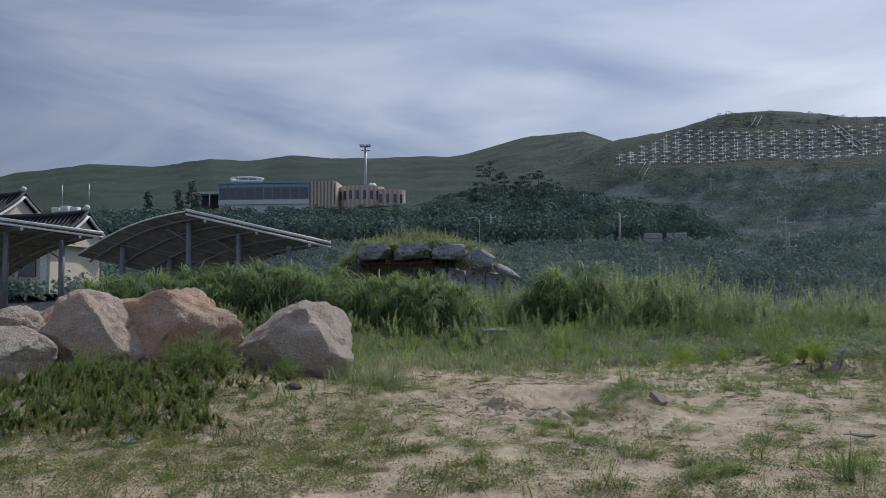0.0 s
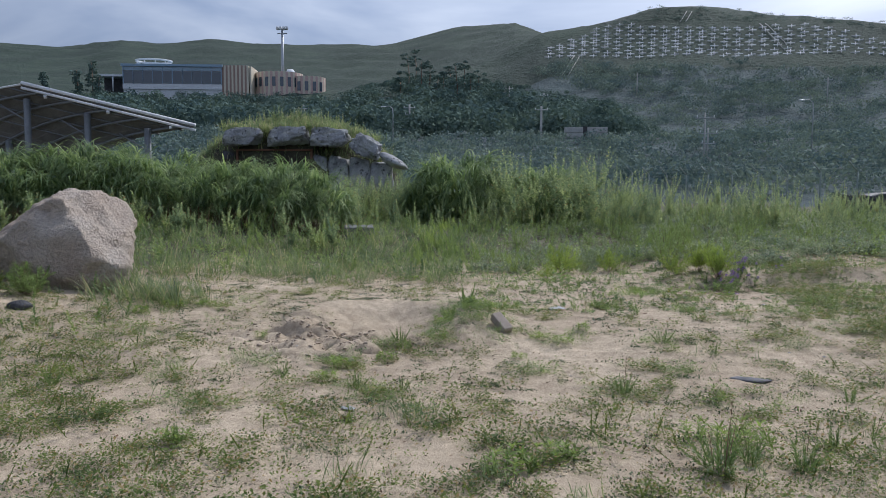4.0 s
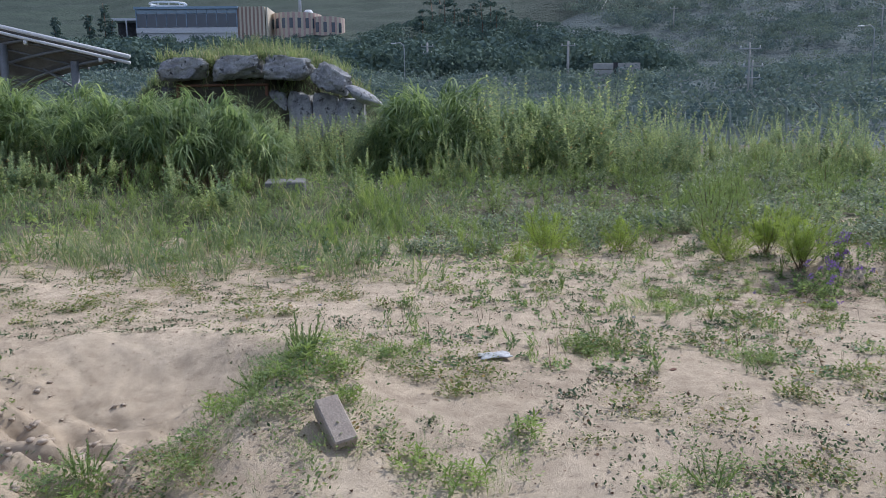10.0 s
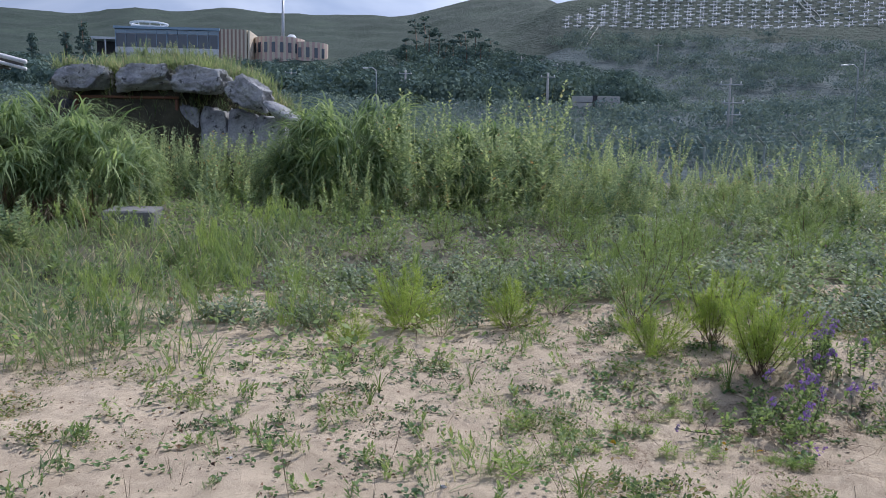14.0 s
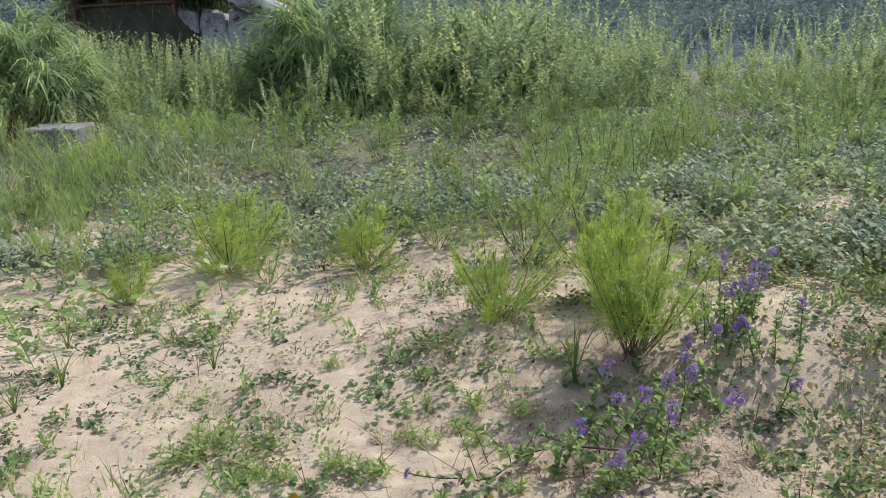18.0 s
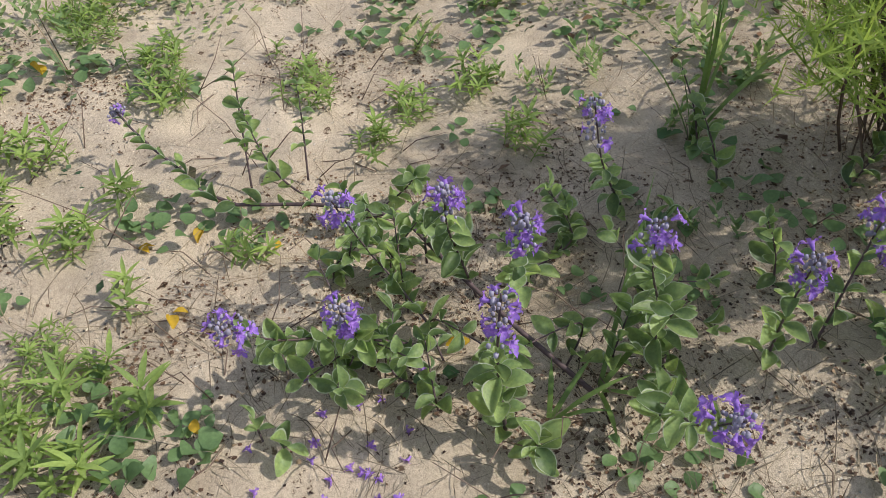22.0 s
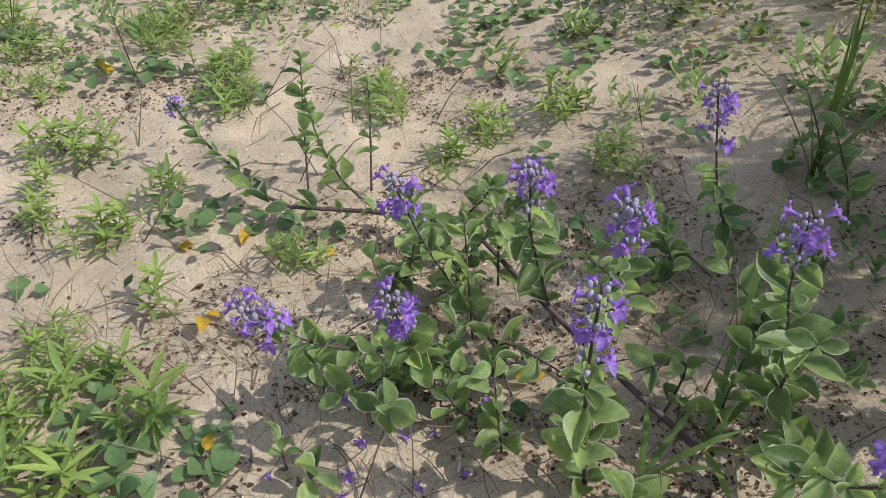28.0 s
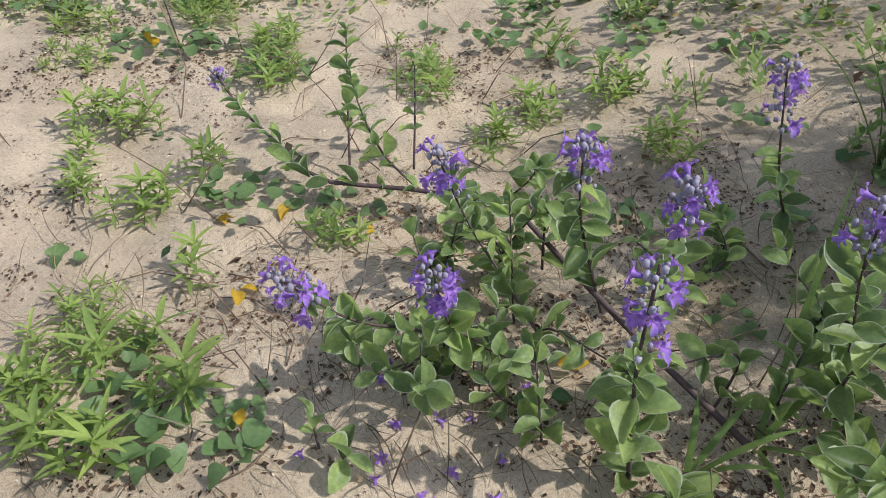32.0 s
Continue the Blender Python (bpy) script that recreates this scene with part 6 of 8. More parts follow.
# dry fibres and dead grass among the vitex
def fibre_keep(x, y):
    return np.clip(sum(np.exp(-((x - a) ** 2 + (y - b) ** 2) / (1.6 * r) ** 2) for a, b, r in LITTER_SPOTS) * 0.9 + 0.04, 0, 1)


FIBRE = foliage("dry_grass_fibre", (0.10, 0.07, 0.05), (0.30, 0.24, 0.17), None, 0.1, 0.8)
x, y = sow(9000, 3.6, 5.6, 13.6, 15.4, fibre_keep)
kinds = []
for s in range(8):
    V, F = blade(0.05 + 0.012 * (s % 4), 0.0011, 0.9 + 0.09 * s, 1.2 - 0.3 * s, 4)
    V[:, 1] += 0.25 * V[:, 0] ** 2 * (40 - 12 * s)
    kinds.append((V, F, np.zeros(len(F), dtype=int)))
put("dry_fibres", "dry grey-brown grass fibres lying on the sand", "dry grass", kinds, on_land(x, y, -0.002), (FIBRE,), (0.4, 1.4), 0.5)

# coarse grains and shell grit round the flowers
GRIT = foliage("shell_grit", (0.10, 0.08, 0.07), (0.80, 0.72, 0.62), None, 0.0, 0.8, patch=30)
x, y = sow(16000, 3.7, 5.5, 13.6, 15.2, lambda x, y: np.clip(fbm(x / 0.15, y / 0.15, 97) * 2 - 0.5, 0.1, 1))
kinds = []
for s in range(4):
    V = np.array([(1, 0, 0), (0, 1, 0), (-1, 0, 0), (0, -1, 0), (0, 0, 0.8), (0.1, 0, -0.6)]) * (0.0013 + 0.0002 * s) * (1 + np.random.default_rng(s).normal(0, 0.3, (6, 1)))
    kinds.append((V, np.array([(0, 1, 2, 4), (2, 3, 0, 4), (0, 3, 2, 5)]), np.zeros(3, dtype=int)))
put("coarse_grit", "coarse pale and dark grains on the sand", "grit", kinds, on_land(x, y), (GRIT,), (0.5, 1.6), 0.5)

# the busier sand before the flowering vitex
def busy(x, y):
    bare = np.exp(-(((x - 4.05) / 0.35) ** 2 + ((y - 13.95) / 0.25) ** 2))
    return np.clip(np.clip(fbm(x / 0.45, y / 0.45, 63) * 3.0 - 0.9, 0.08, 1) * np.clip((sand_edge(x) + 0.4 - y) * 2, 0, 1) * (1 - 0.8 * bare), 0, 1) * np.where(near_hero(x, y) & (y < 14.75) & (x > 4.15) & (x < 5.3), 0.12, 1) * np.where(x > 5.3, 1.6, 0.8)


x, y = sow(3600, 0.8, 10.0, 11.8, 17.6, busy)
put("creeping_bindweed", "small round bindweed leaves creeping over the sand", "bindweed", [round_leaf_patch(s + 620, n, 0.022, 0.055, 3) for s, n in enumerate((3, 4, 6, 8, 10))], on_land(x, y), (BINDWEED,), (0.7, 1.3))
x, y = sow(1500, 0.8, 10.0, 11.8, 17.6, busy)
put("sand_sprouts", "small leafy green sprouts on the sand", "seedlings", [lance_clump(s + 740, 4, 0.07, 0.030, 0.011, 0.05, 8, 2, True) for s in range(5)], on_land(x, y), (HERB,), (0.5, 1.3), 0.3)
x, y = sow(1400, 0.8, 10.0, 11.8, 17.6, lambda x, y: busy(x, y) * 0.7)
kinds = []
for s in range(6):
    bits = []
    for q in range(3):
        V, F = blade(0.10 + 0.02 * s, 0.003, 0.12 * q, 0.25 * q - 0.2, 3)
        bits.append((rz(V, 2.1 * q + s), F, 0))
    kinds.append(merge(bits))
put("dry_stalks", "short dry brown stalks standing in the sand", "dry stalks", kinds, on_land(x, y), (FIBRE,), (0.4, 1.3), 0.3)

# green cushions on the open sand
CUSHIONS = ((-1.63, 9.4, 0.2), (-0.76, 9.57, 0.16), (-0.12, 8.3, 0.2), (0.31, 7.62, 0.22), (-1.76, 7.8, 0.2), (0.54, 12.1, 0.25), (-0.25, 10.22, 0.12), (1.36, 9.2, 0.14), (2.98, 10.44, 0.2), (2.93, 9.29, 0.16), (2.22, 8.64, 0.2), (1.64, 10.59, 0.3), (-2.36, 8.95, 0.18), (1.0, 10.45, 0.2), (3.22, 8.25, 0.3), (4.27, 10.44, 0.25),
            (0.49, 11.81, 0.13), (1.08, 11.94, 0.12), (2.52, 12.34, 0.1), (3.4, 14.52, 0.2), (3.35, 13.6, 0.2), (3.69, 12.15, 0.12), (0.45, 11.2, 0.2), (0.3, 10.9, 0.16), (5.0, 12.2, 0.3), (6.0, 13.2, 0.3), (5.6, 11.2, 0.25), (0.75, 11.4, 0.18), (0.55, 10.7, 0.15), (0.35, 10.35, 0.12), (0.9, 11.0, 0.15), (-3.2, 11.6, 0.4), (-2.9, 12.3, 0.4), (-3.6, 10.6, 0.3))
cq = np.repeat(np.array(CUSHIONS), 24, axis=0)
x, y = cq[:, 0] + rng.normal(0, 1, len(cq)) * cq[:, 2], cq[:, 1] + rng.normal(0, 1, len(cq)) * cq[:, 2] * 0.8
put("sand_cushions", "bright green cushions of low herbs on the sand", "herbs", [leafy_mat(s + 780, 52, 0.10, 0.0, 0.10, 0.021) for s in range(4)] + [lance_clump(s + 790, 7, 0.09, 0.024, 0.006, 0.07, 10, 1, True) for s in range(3)], on_land(x, y), (HERB,), (0.6, 1.3), 0.2)

# brownish-green cover beside the vitex
x, y = sow(7200, 5.3, 12.0, 9.5, 16.8, lambda x, y: np.clip(fbm(x / 0.7, y / 0.7, 28) * 6.0 - 2.5, 0.1, 1) * sm((x - 5.2) / 0.6))
put("side_cover", "low brownish-green herbs over the sand", "herbs", [leafy_mat(s + 52, 34, 0.13, 0.0, 0.11, 0.024) for s in range(4)], on_land(x, y), (COVER,), (0.6, 1.4), 0.1)

# thinner growth outside the walk
def outside(x, y):
    core = (x > -14) & (x < 9.5) & (y > 4.3)
    return np.where(core, 0, np.clip(fbm(x / 1.1, y / 1.1, 27) * 3.0 - 0.95, 0.02, 1)) * np.where(y > sand_edge(np.clip(x, -12, 12)) + 6, 0, 1)


x, y = sow(16000, -19, 17, -5, 19, outside)
u, v = sow(5000, -40, 40, -20, 26, outside)
x, y = np.concatenate([x, u]), np.concatenate([y, v])
put("outer_cover", "patchy low herbs over the outer sand", "herbs", [leafy_mat(s + 58, 20, 0.2, 0.0, 0.09, 0.045) for s in range(5)], on_land(x, y), (COVER,), (0.7, 1.5), 0.1)

# single weeds standing in the foreground sand
WEEDSTEMS = [np_mesh("stem", *leafy_stem(1400 + s, 0.24, 34, 0.046, 0.012, 0.1, 0.5)[:2], (HERB,)) for s in range(4)]
WEEDBLADES = [np_mesh("blade_tuft", *grass_tuft(1410 + s, 4, 0.30, 0.008, 0.015, 4)[:2], (GRASS,)) for s in range(3)]


def seed_stalk(seed):
    r = np.random.default_rng(seed)
    bits = []
    for a in (0, 1.57):
        V, F = blade(0.42, 0.005, 0.05, 0.15, 4)
        bits.append((rz(V, a), F, 0))
    for i in range(16):
        V, F = kite(0.022 * r.uniform(0.6, 1.3), 0.008, r.uniform(0.4, 1.1))
        q = r.uniform(0.45, 1.0)
        bits.append((rz(V, r.uniform(0, 6.3)) + np.array([0.03 * q, 0, 0.41 * q]), F, 0))
    V, F, M = merge(bits)
    return np_mesh("dry_stalk", V, F, (DRYSTALK,))


STALKS = [seed_stalk(s) for s in range(3)]
SAND_WEEDS = ((2.5, 6.55, 1.25, 14, 8, 3), (3.1, 6.65, 0.9, 14, 3, 1), (2.78, 6.75, 0.9, 9, 6, 1), (0.95, 6.35, 0.6, 14, 4, 0), (1.5, 6.75, 0.6, 12, 3, 0), (1.22, 6.5, 0.55, 10, 3, 0), (3.85, 7.3, 0.8, 4, 2, 3), (3.5, 7.1, 0.7, 8, 2, 1), (-0.33, 8.5, 0.7, 9, 1, 1), (-1.2, 9.0, 0.6, 12, 2, 0), (0.1, 8.5, 0.55, 8, 1, 0), (2.2, 8.6, 0.9, 8, 1, 1),
              (0.62, 11.55, 1.1, 14, 0, 0), (0.4, 11.3, 0.8, 10, 2, 0), (-0.12, 10.25, 0.75, 10, 0, 0), (-1.4, 6.8, 0.6, 8, 3, 0), (4.6, 7.6, 0.9, 9, 3, 2), (4.2, 8.4, 0.7, 8, 2, 0), (3.4, 9.9, 0.6, 8, 1, 0), (2.95, 10.4, 0.8, 7, 1, 0), (-2.3, 7.4, 0.6, 9, 2, 0), (-3.3, 8.4, 0.7, 10, 3, 1), (-4.4, 9.2, 0.8, 10, 4, 1), (5.4, 9.0, 0.8, 8, 3, 1), (-5.5, 9.9, 0.9, 12, 3, 0), (-6.4, 9.6, 1.1, 12, 3, 0), (-7.4, 10.0, 1.2, 12, 4, 0), (-8.4, 9.7, 1.2, 12, 4, 1), (-9.3, 10.0, 1.3, 14, 4, 0))
_w = random.Random(91)
for k, (wx, wy, s, stems, blades, stalks) in enumerate(SAND_WEEDS):
    th = empty("sand_weed", pose(wx, wy, float(land(wx, wy)) - 0.004), "leafy green weed with dry seed stalks in the sand" if stalks else "bushy leafy green weed growing in the sand", "weed", "weeds on the sand")
    for count, meshes, piece, lean in ((stems, WEEDSTEMS, "stem", 34), (blades, WEEDBLADES, "blade_tuft", 18), (stalks, STALKS, "dry_stalk", 10)):
        for j in range(count):
            ob = new(piece, meshes[(j + k) % len(meshes)])
            ob.parent = th
            d = 0.06 * math.sqrt(_w.random())
            a = 2.4 * j + k
            ob.matrix_basis = pose(s * d * math.cos(a), s * d * math.sin(a), 0, 0, 0, math.degrees(a)) @ pose(0, 0, 0, 0, abs(_w.gauss(0, lean)), 0) @ Matrix.Scale(s * _w.uniform(0.6, 1.15), 4)

# clods of damp sand trodden up in the hollow
def clod(seed):
    r = np.random.default_rng(seed)
    V = np.array([(a, b, c) for c in (-0.5, 0.5) for a, b in ((-1, -1), (1, -1), (1, 1), (-1, 1))]) * (0.022, 0.016, 0.022) * (1 + r.normal(0, 0.25, (8, 1)))
    F = np.array([(3, 2, 1, 0), (4, 5, 6, 7), (0, 1, 5, 4), (1, 2, 6, 5), (2, 3, 7, 6), (3, 0, 4, 7)])
    return V, F, np.zeros(6, dtype=int)


CLOD = surface("damp_sand_clod", [(0.3, (0.33, 0.26, 0.20)), (0.7, (0.50, 0.42, 0.33))], 9, 90, 0.95, 0.5, 0.004)
cx, cy = rng.normal(-1.15, 0.5, 260), rng.normal(10.55, 0.4, 260)
put("sand_clods", "dark clods of damp sand in the dug hollow", "clods", [clod(s) for s in range(5)], on_land(cx, cy, -0.002), (CLOD,), (0.3, 1.1), 0.3)

# arching grass along the meadow's edge and beside the boulder
x, y = sow(2600, -8.5, 1.5, 12.8, 20.5, lambda x, y: sm((y - sand_edge(x) + 0.9) / 1.6) * np.clip(fbm(x / 0.9, y / 0.9, 18) * 2.6 - 0.7, 0.08, 1) * sm((1.5 - x) / 1.5))
put("edge_grass", "arching green grass along the edge of the sand", "grass", [grass_tuft(s + 830, 12, 0.46, 0.010, 0.08, 4) for s in range(5)], on_land(x, y), (GRASS,), (0.6, 1.2), 0.25)
x, y = rng.normal(-4.1, 0.42, 110), rng.normal(12.35, 0.35, 110)
put("boulder_grass", "long dark green grass beside the boulder", "grass", [grass_tuft(s + 840, 11, 0.5, 0.010, 0.06, 5) for s in range(4)], on_land(x, y), (GRASS,), (0.5, 1.15), 0.4)

# ---- beach vitex beside the path ----
# paler edge colour imitates light shining through the thin leaf margin
VITEXLITRIM = foliage("vitex_lit_margin", (0.34, 0.41, 0.30), (0.50, 0.56, 0.43), None, 0.45, 0.6)
YELLOWLEAF = foliage("yellowed_leaf", (0.45, 0.28, 0.03), (0.60, 0.40, 0.04), None, 0.35, 0.6)
BUDS = plain("grey_lilac_buds", (0.27, 0.25, 0.32), 0.85, var=0.3, scale=90)
VITEXSTEM = plain("purple_brown_stem", (0.085, 0.055, 0.055), 0.75, var=0.35, scale=60)
FLORET = foliage("violet_floret", (0.25, 0.12, 0.60), (0.46, 0.28, 0.82), None, 0.4, 0.55, patch=120)


def hero_leaf(length, width, bend, cup, seed, rim=True):
    """A blunt oval leaf along +x with a folded midrib, waved edge and thin margin coloured pale as if lit through."""
    r = np.random.default_rng(seed)
    n = 7
    t = np.linspace(0, 1, n + 1)
    w = width * 0.5 * np.clip(np.sin(math.pi * np.clip(t, 0.03, 0.965) ** 1.2), 0, 1) ** 0.7
    across = np.array([-1.0, -0.9, -0.5, 0.0, 0.5, 0.9, 1.0])
    ang = bend * t
    x = np.concatenate([[0], np.cumsum(np.cos(ang[:-1]) * length / n)])
    z = -np.concatenate([[0], np.cumsum(np.sin(ang[:-1]) * length / n)])
    V, F, M = [], [], []
    ph = r.uniform(0, 6)
    for i in range(n + 1):
        for a in across:
            wave = 0.05 * width * math.sin(5 * t[i] + ph + 2 * a) * abs(a)
            V.append((x[i], w[i] * a, z[i] + cup * w[i] * abs(a) ** 1.5 + wave))
    k = len(across)
    for i in range(n):
        for j in range(k - 1):
            F.append((i * k + j, (i + 1) * k + j, (i + 1) * k + j + 1, i * k + j + 1))
            M.append(1 if rim and j in (0, k - 2) else 0)
    return np_mesh("leaf", V, F, (VITEX, VITEXLITRIM), M, True)


LEAVES = [hero_leaf(0.046, 0.0245 + 0.002 * (s % 3), b, 1.5 * c, s) for s, (b, c) in enumerate(((0.5, 0.5), (0.9, 0.4), (0.2, 0.75), (0.7, 0.6), (-0.3, 0.55), (1.1, 0.35)))]


def floret_mesh(seed):
    """A lipped flower: a flared tube with four pointed lobes and a longer, ruffled, notched lip."""
    r = np.random.default_rng(seed)
    bits = []
    ring = [(0.0, 0.0014), (0.005, 0.0022), (0.009, 0.0036)]
    V = [(x, q * math.cos(a), q * math.sin(a)) for x, q in ring for a in np.linspace(0, 2 * math.pi, 7)[:-1]]
    F = [(i * 6 + j, i * 6 + (j + 1) % 6, (i + 1) * 6 + (j + 1) % 6, (i + 1) * 6 + j) for i in range(2) for j in range(6)]
    bits.append((np.array(V), np.array(F), 0))
    for a, l, w in ((0.75, 0.0068, 0.0042), (2.4, 0.0068, 0.0042), (-0.35, 0.0072, 0.0044), (3.5, 0.0072, 0.0044), (-1.25, 0.0105, 0.0052), (-1.9, 0.0105, 0.0052)):
        n = 4
        out, side = np.array([0, math.cos(a), math.sin(a)]), np.array([0, -math.sin(a), math.cos(a)])
        l, open_ = l * r.uniform(0.85, 1.2), r.uniform(0.3, 1.0)
        P = []
        for i in range(n + 1):
            t = i / n
            fwd = 0.009 + l * (0.55 * t * (1 - open_ * t) + 0.1 * math.sin(6 * t + seed + a))
            c = out * (0.003 + l * 0.9 * t) + np.array([fwd, 0, 0])
            half = w * 0.5 * (0.55 + 1.2 * t) * (1 - t ** 3) + 0.0002
            ruffle = np.array([0.0009 * math.sin(9 * t + 3 * a), 0, 0])
            P += [c - side * half + ruffle, c - np.array([0.0006, 0, 0]), c + side * half - ruffle]
        G = []
        for i in range(n):
            k = 3 * i
            G += [(k, k + 1, k + 4, k + 3), (k + 1, k + 2, k + 5, k + 4)]
        bits.append((np.array(P), np.array(G), 0))
    V, F, M = merge(bits)
    return np_mesh("floret", V, F, (FLORET,), M, True)


FLORETS = [floret_mesh(s) for s in range(6)]


def curve_at(pts, q):
    """Point and direction at q along a smooth line through pts."""
    P = [Vector(p) for p in pts]
    n = len(P) - 1
    f = min(max(q, 0), 0.9999) * n
    i = int(f)
    u = f - i
    a, b, c, d = P[max(i - 1, 0)], P[i], P[i + 1], P[min(i + 2, n)]

    def h(u):
        return 0.5 * ((2 * b) + (c - a) * u + (2 * a - 5 * b + 4 * c - d) * u * u + (3 * b - a - 3 * c + d) * u ** 3)
    return h(u), (h(min(u + 0.02, 1.02)) - h(u - 0.02)).normalized()


def axes(xd, zd):
    xd = xd.normalized()
    yd = zd.cross(xd).normalized()
    zd = xd.cross(yd)
    return Matrix(((xd.x, yd.x, zd.x, 0), (xd.y, yd.y, zd.y, 0), (xd.z, yd.z, zd.z, 0), (0, 0, 0, 1)))


def vitex(pts, seed, pairs=6, size=1.0, spike=0.065, first=0.15, last=0.9, thick=0.0022, label="", florets=11):
    """One shoot of beach vitex: stem, paired leaves and a spike of violet flowers."""
    rnd = random.Random(seed)
    pairs = pairs if pairs < 3 else round(pairs * 1.65)
    base = Vector(pts[0])
    th = empty("beach_vitex", Matrix.Translation(base), label or "beach vitex shoot with grey-green leaves and violet flowers", "beach vitex", "beach vitex shoots")
    loc = [Vector(p) - base for p in pts]
    ln = sum((b - a).length for a, b in zip(loc, loc[1:]))
    top = 1 - (spike / ln if spike else 0)
    part("stem", tube([curve_at(loc, q)[0] for q in np.linspace(0, 1, 12)], list(np.linspace(thick, thick * 0.45, 12)), 6), VITEXSTEM, th)
    phase = rnd.uniform(0, 3.14)
    for i in range(pairs):
        q = first + (min(last, top) - first) * i / max(1, pairs - 1)
        p, d = curve_at(loc, q)
        ref = Vector((0, 0, 1)) if abs(d.z) < 0.8 else Vector((1, 0, 0))
        s0 = d.cross(ref).normalized()
        turn = Matrix.Rotation(phase + i * 1.57 + rnd.uniform(-0.3, 0.3), 3, d)
        for sgn in (1, -1):
            out = (turn @ s0) * sgn
            el = rnd.uniform(0.2, 1.05)
            xd = out * math.cos(el) + d * math.sin(el)
            if xd.z < -0.25 and abs(d.z) < 0.7:
                xd.z *= -0.4
            zd = Vector((0, 0, 1)) * 0.6 + d * 0.7 + Vector((rnd.gauss(0, 0.75), rnd.gauss(0, 0.75), 0))
            m = axes(xd, zd)
            sc = min(size, 1.08) * rnd.uniform(0.5, 1.12) * (1.0 - 0.22 * i / pairs)
            ob = new("leaf", LEAVES[rnd.randrange(len(LEAVES))])
            ob.parent = th
            ob.matrix_basis = Matrix.Translation(p) @ m @ Matrix.Scale(sc, 4)
    if spike:
        bms = []
        sp0, _ = curve_at(loc, top)
        axis = tube([curve_at(loc, q)[0] - sp0 for q in np.linspace(top, 1, 4)], [0.0012, 0.001, 0.0008, 0.0006], 5)
        bms.append(axis)
        for i in range(40):
            q = top + (1 - top) * (i + 0.5) / 40
            p, d = curve_at(loc, q)
            s = d.orthogonal().normalized()
            o = (Matrix.Rotation(i * 2.4, 3, d) @ s) * rnd.uniform(0.004, 0.018) * (1.2 - 0.7 * i / 40)
            b = bmesh.new()
            bmesh.ops.create_icosphere(b, subdivisions=1, radius=0.0027 * rnd.uniform(0.6, 1.3))
            bmesh.ops.scale(b, vec=(1, 1, 1.5), verts=b.verts)
            bmesh.ops.translate(b, vec=p - sp0 + o, verts=b.verts)
            bms.append(b)
        sp = part("flower_spike", cat_bm(*bms), BUDS, th, "spike of grey-lilac buds and open violet flowers")
        sp.matrix_basis = Matrix.Translation(sp0)
        for i in range(florets):
            q = top + (1 - top) * rnd.uniform(0.05, 0.95)
            p, d = curve_at(loc, q)
            s = d.orthogonal().normalized()
            o = Matrix.Rotation(i * 2.4 + rnd.uniform(-0.4, 0.4), 3, d) @ s
            xd = o + d * rnd.uniform(-0.1, 0.5)
            ob = new("floret", FLORETS[rnd.randrange(6)])
            ob.parent = sp
            ob.matrix_basis = Matrix.Translation(p - sp0 + o * rnd.uniform(0.006, 0.013)) @ axes(xd, Vector((0, 0, 1)) + d * 0.3) @ Matrix.Scale(rnd.uniform(0.65, 1.2), 4)
    return th


MAIN = [(5.02, 14.47, -0.55), (4.82, 14.41, -0.51), (4.636, 14.392, -0.506), (4.538, 14.307, -0.515), (4.449, 14.167, -0.52), (4.366, 14.137, -0.508), (4.267, 14.098, -0.49), (4.19, 14.075, -0.465)]
vitex(MAIN, 1, 13, 0.85, 0.02, 0.28, 0.95, 0.0042, "long woody vitex runner creeping over the sand", 3)
vitex([(4.853, 14.324, -0.545), (4.82, 14.20, -0.49), (4.83, 14.12, -0.44), (4.872, 14.05, -0.335)], 2, 6, 0.9)
vitex([(4.853, 14.324, -0.545), (4.86, 14.23, -0.47), (4.895, 14.19, -0.40), (4.928, 14.165, -0.315)], 3, 5, 1.0, 0.08)
vitex([(4.844, 14.336, -0.54), (4.768, 14.313, -0.492), (4.73, 14.28, -0.43), (4.752, 14.23, -0.315)], 4, 7, 0.85)
vitex([(4.806, 14.423, -0.54), (4.80, 14.39, -0.44), (4.835, 14.35, -0.35), (4.867, 14.325, -0.262)], 5, 7, 0.95)
vitex([(4.836, 14.491, -0.56), (4.89, 14.43, -0.43), (4.93, 14.395, -0.34), (4.957, 14.37, -0.26)], 6, 6, 0.95)
vitex([(5.006, 14.343, -0.57), (5.01, 14.325, -0.47), (5.02, 14.305, -0.38), (5.034, 14.29, -0.262)], 7, 8, 1.25, 0.085, 0.05, 0.9, 0.0028, "", 11)
vitex([(4.747, 14.756, -0.56), (4.77, 14.68, -0.45), (4.81, 14.61, -0.35), (4.836, 14.555, -0.23)], 8, 6, 0.95, 0.10, 0.12, 0.62)
vitex([(5.0, 14.603, -0.56), (5.01, 14.56, -0.44), (5.025, 14.51, -0.34), (5.04, 14.48, -0.245)], 9, 8, 1.15, 0.08, 0.05)
vitex([(5.10, 14.70, -0.56), (5.11, 14.67, -0.42), (5.135, 14.63, -0.285)], 10, 6, 1.1)
vitex([(5.051, 14.535, -0.55), (5.12, 14.49, -0.47), (5.19, 14.43, -0.38), (5.255, 14.385, -0.26)], 11, 7, 1.2, 0.07, 0.05)
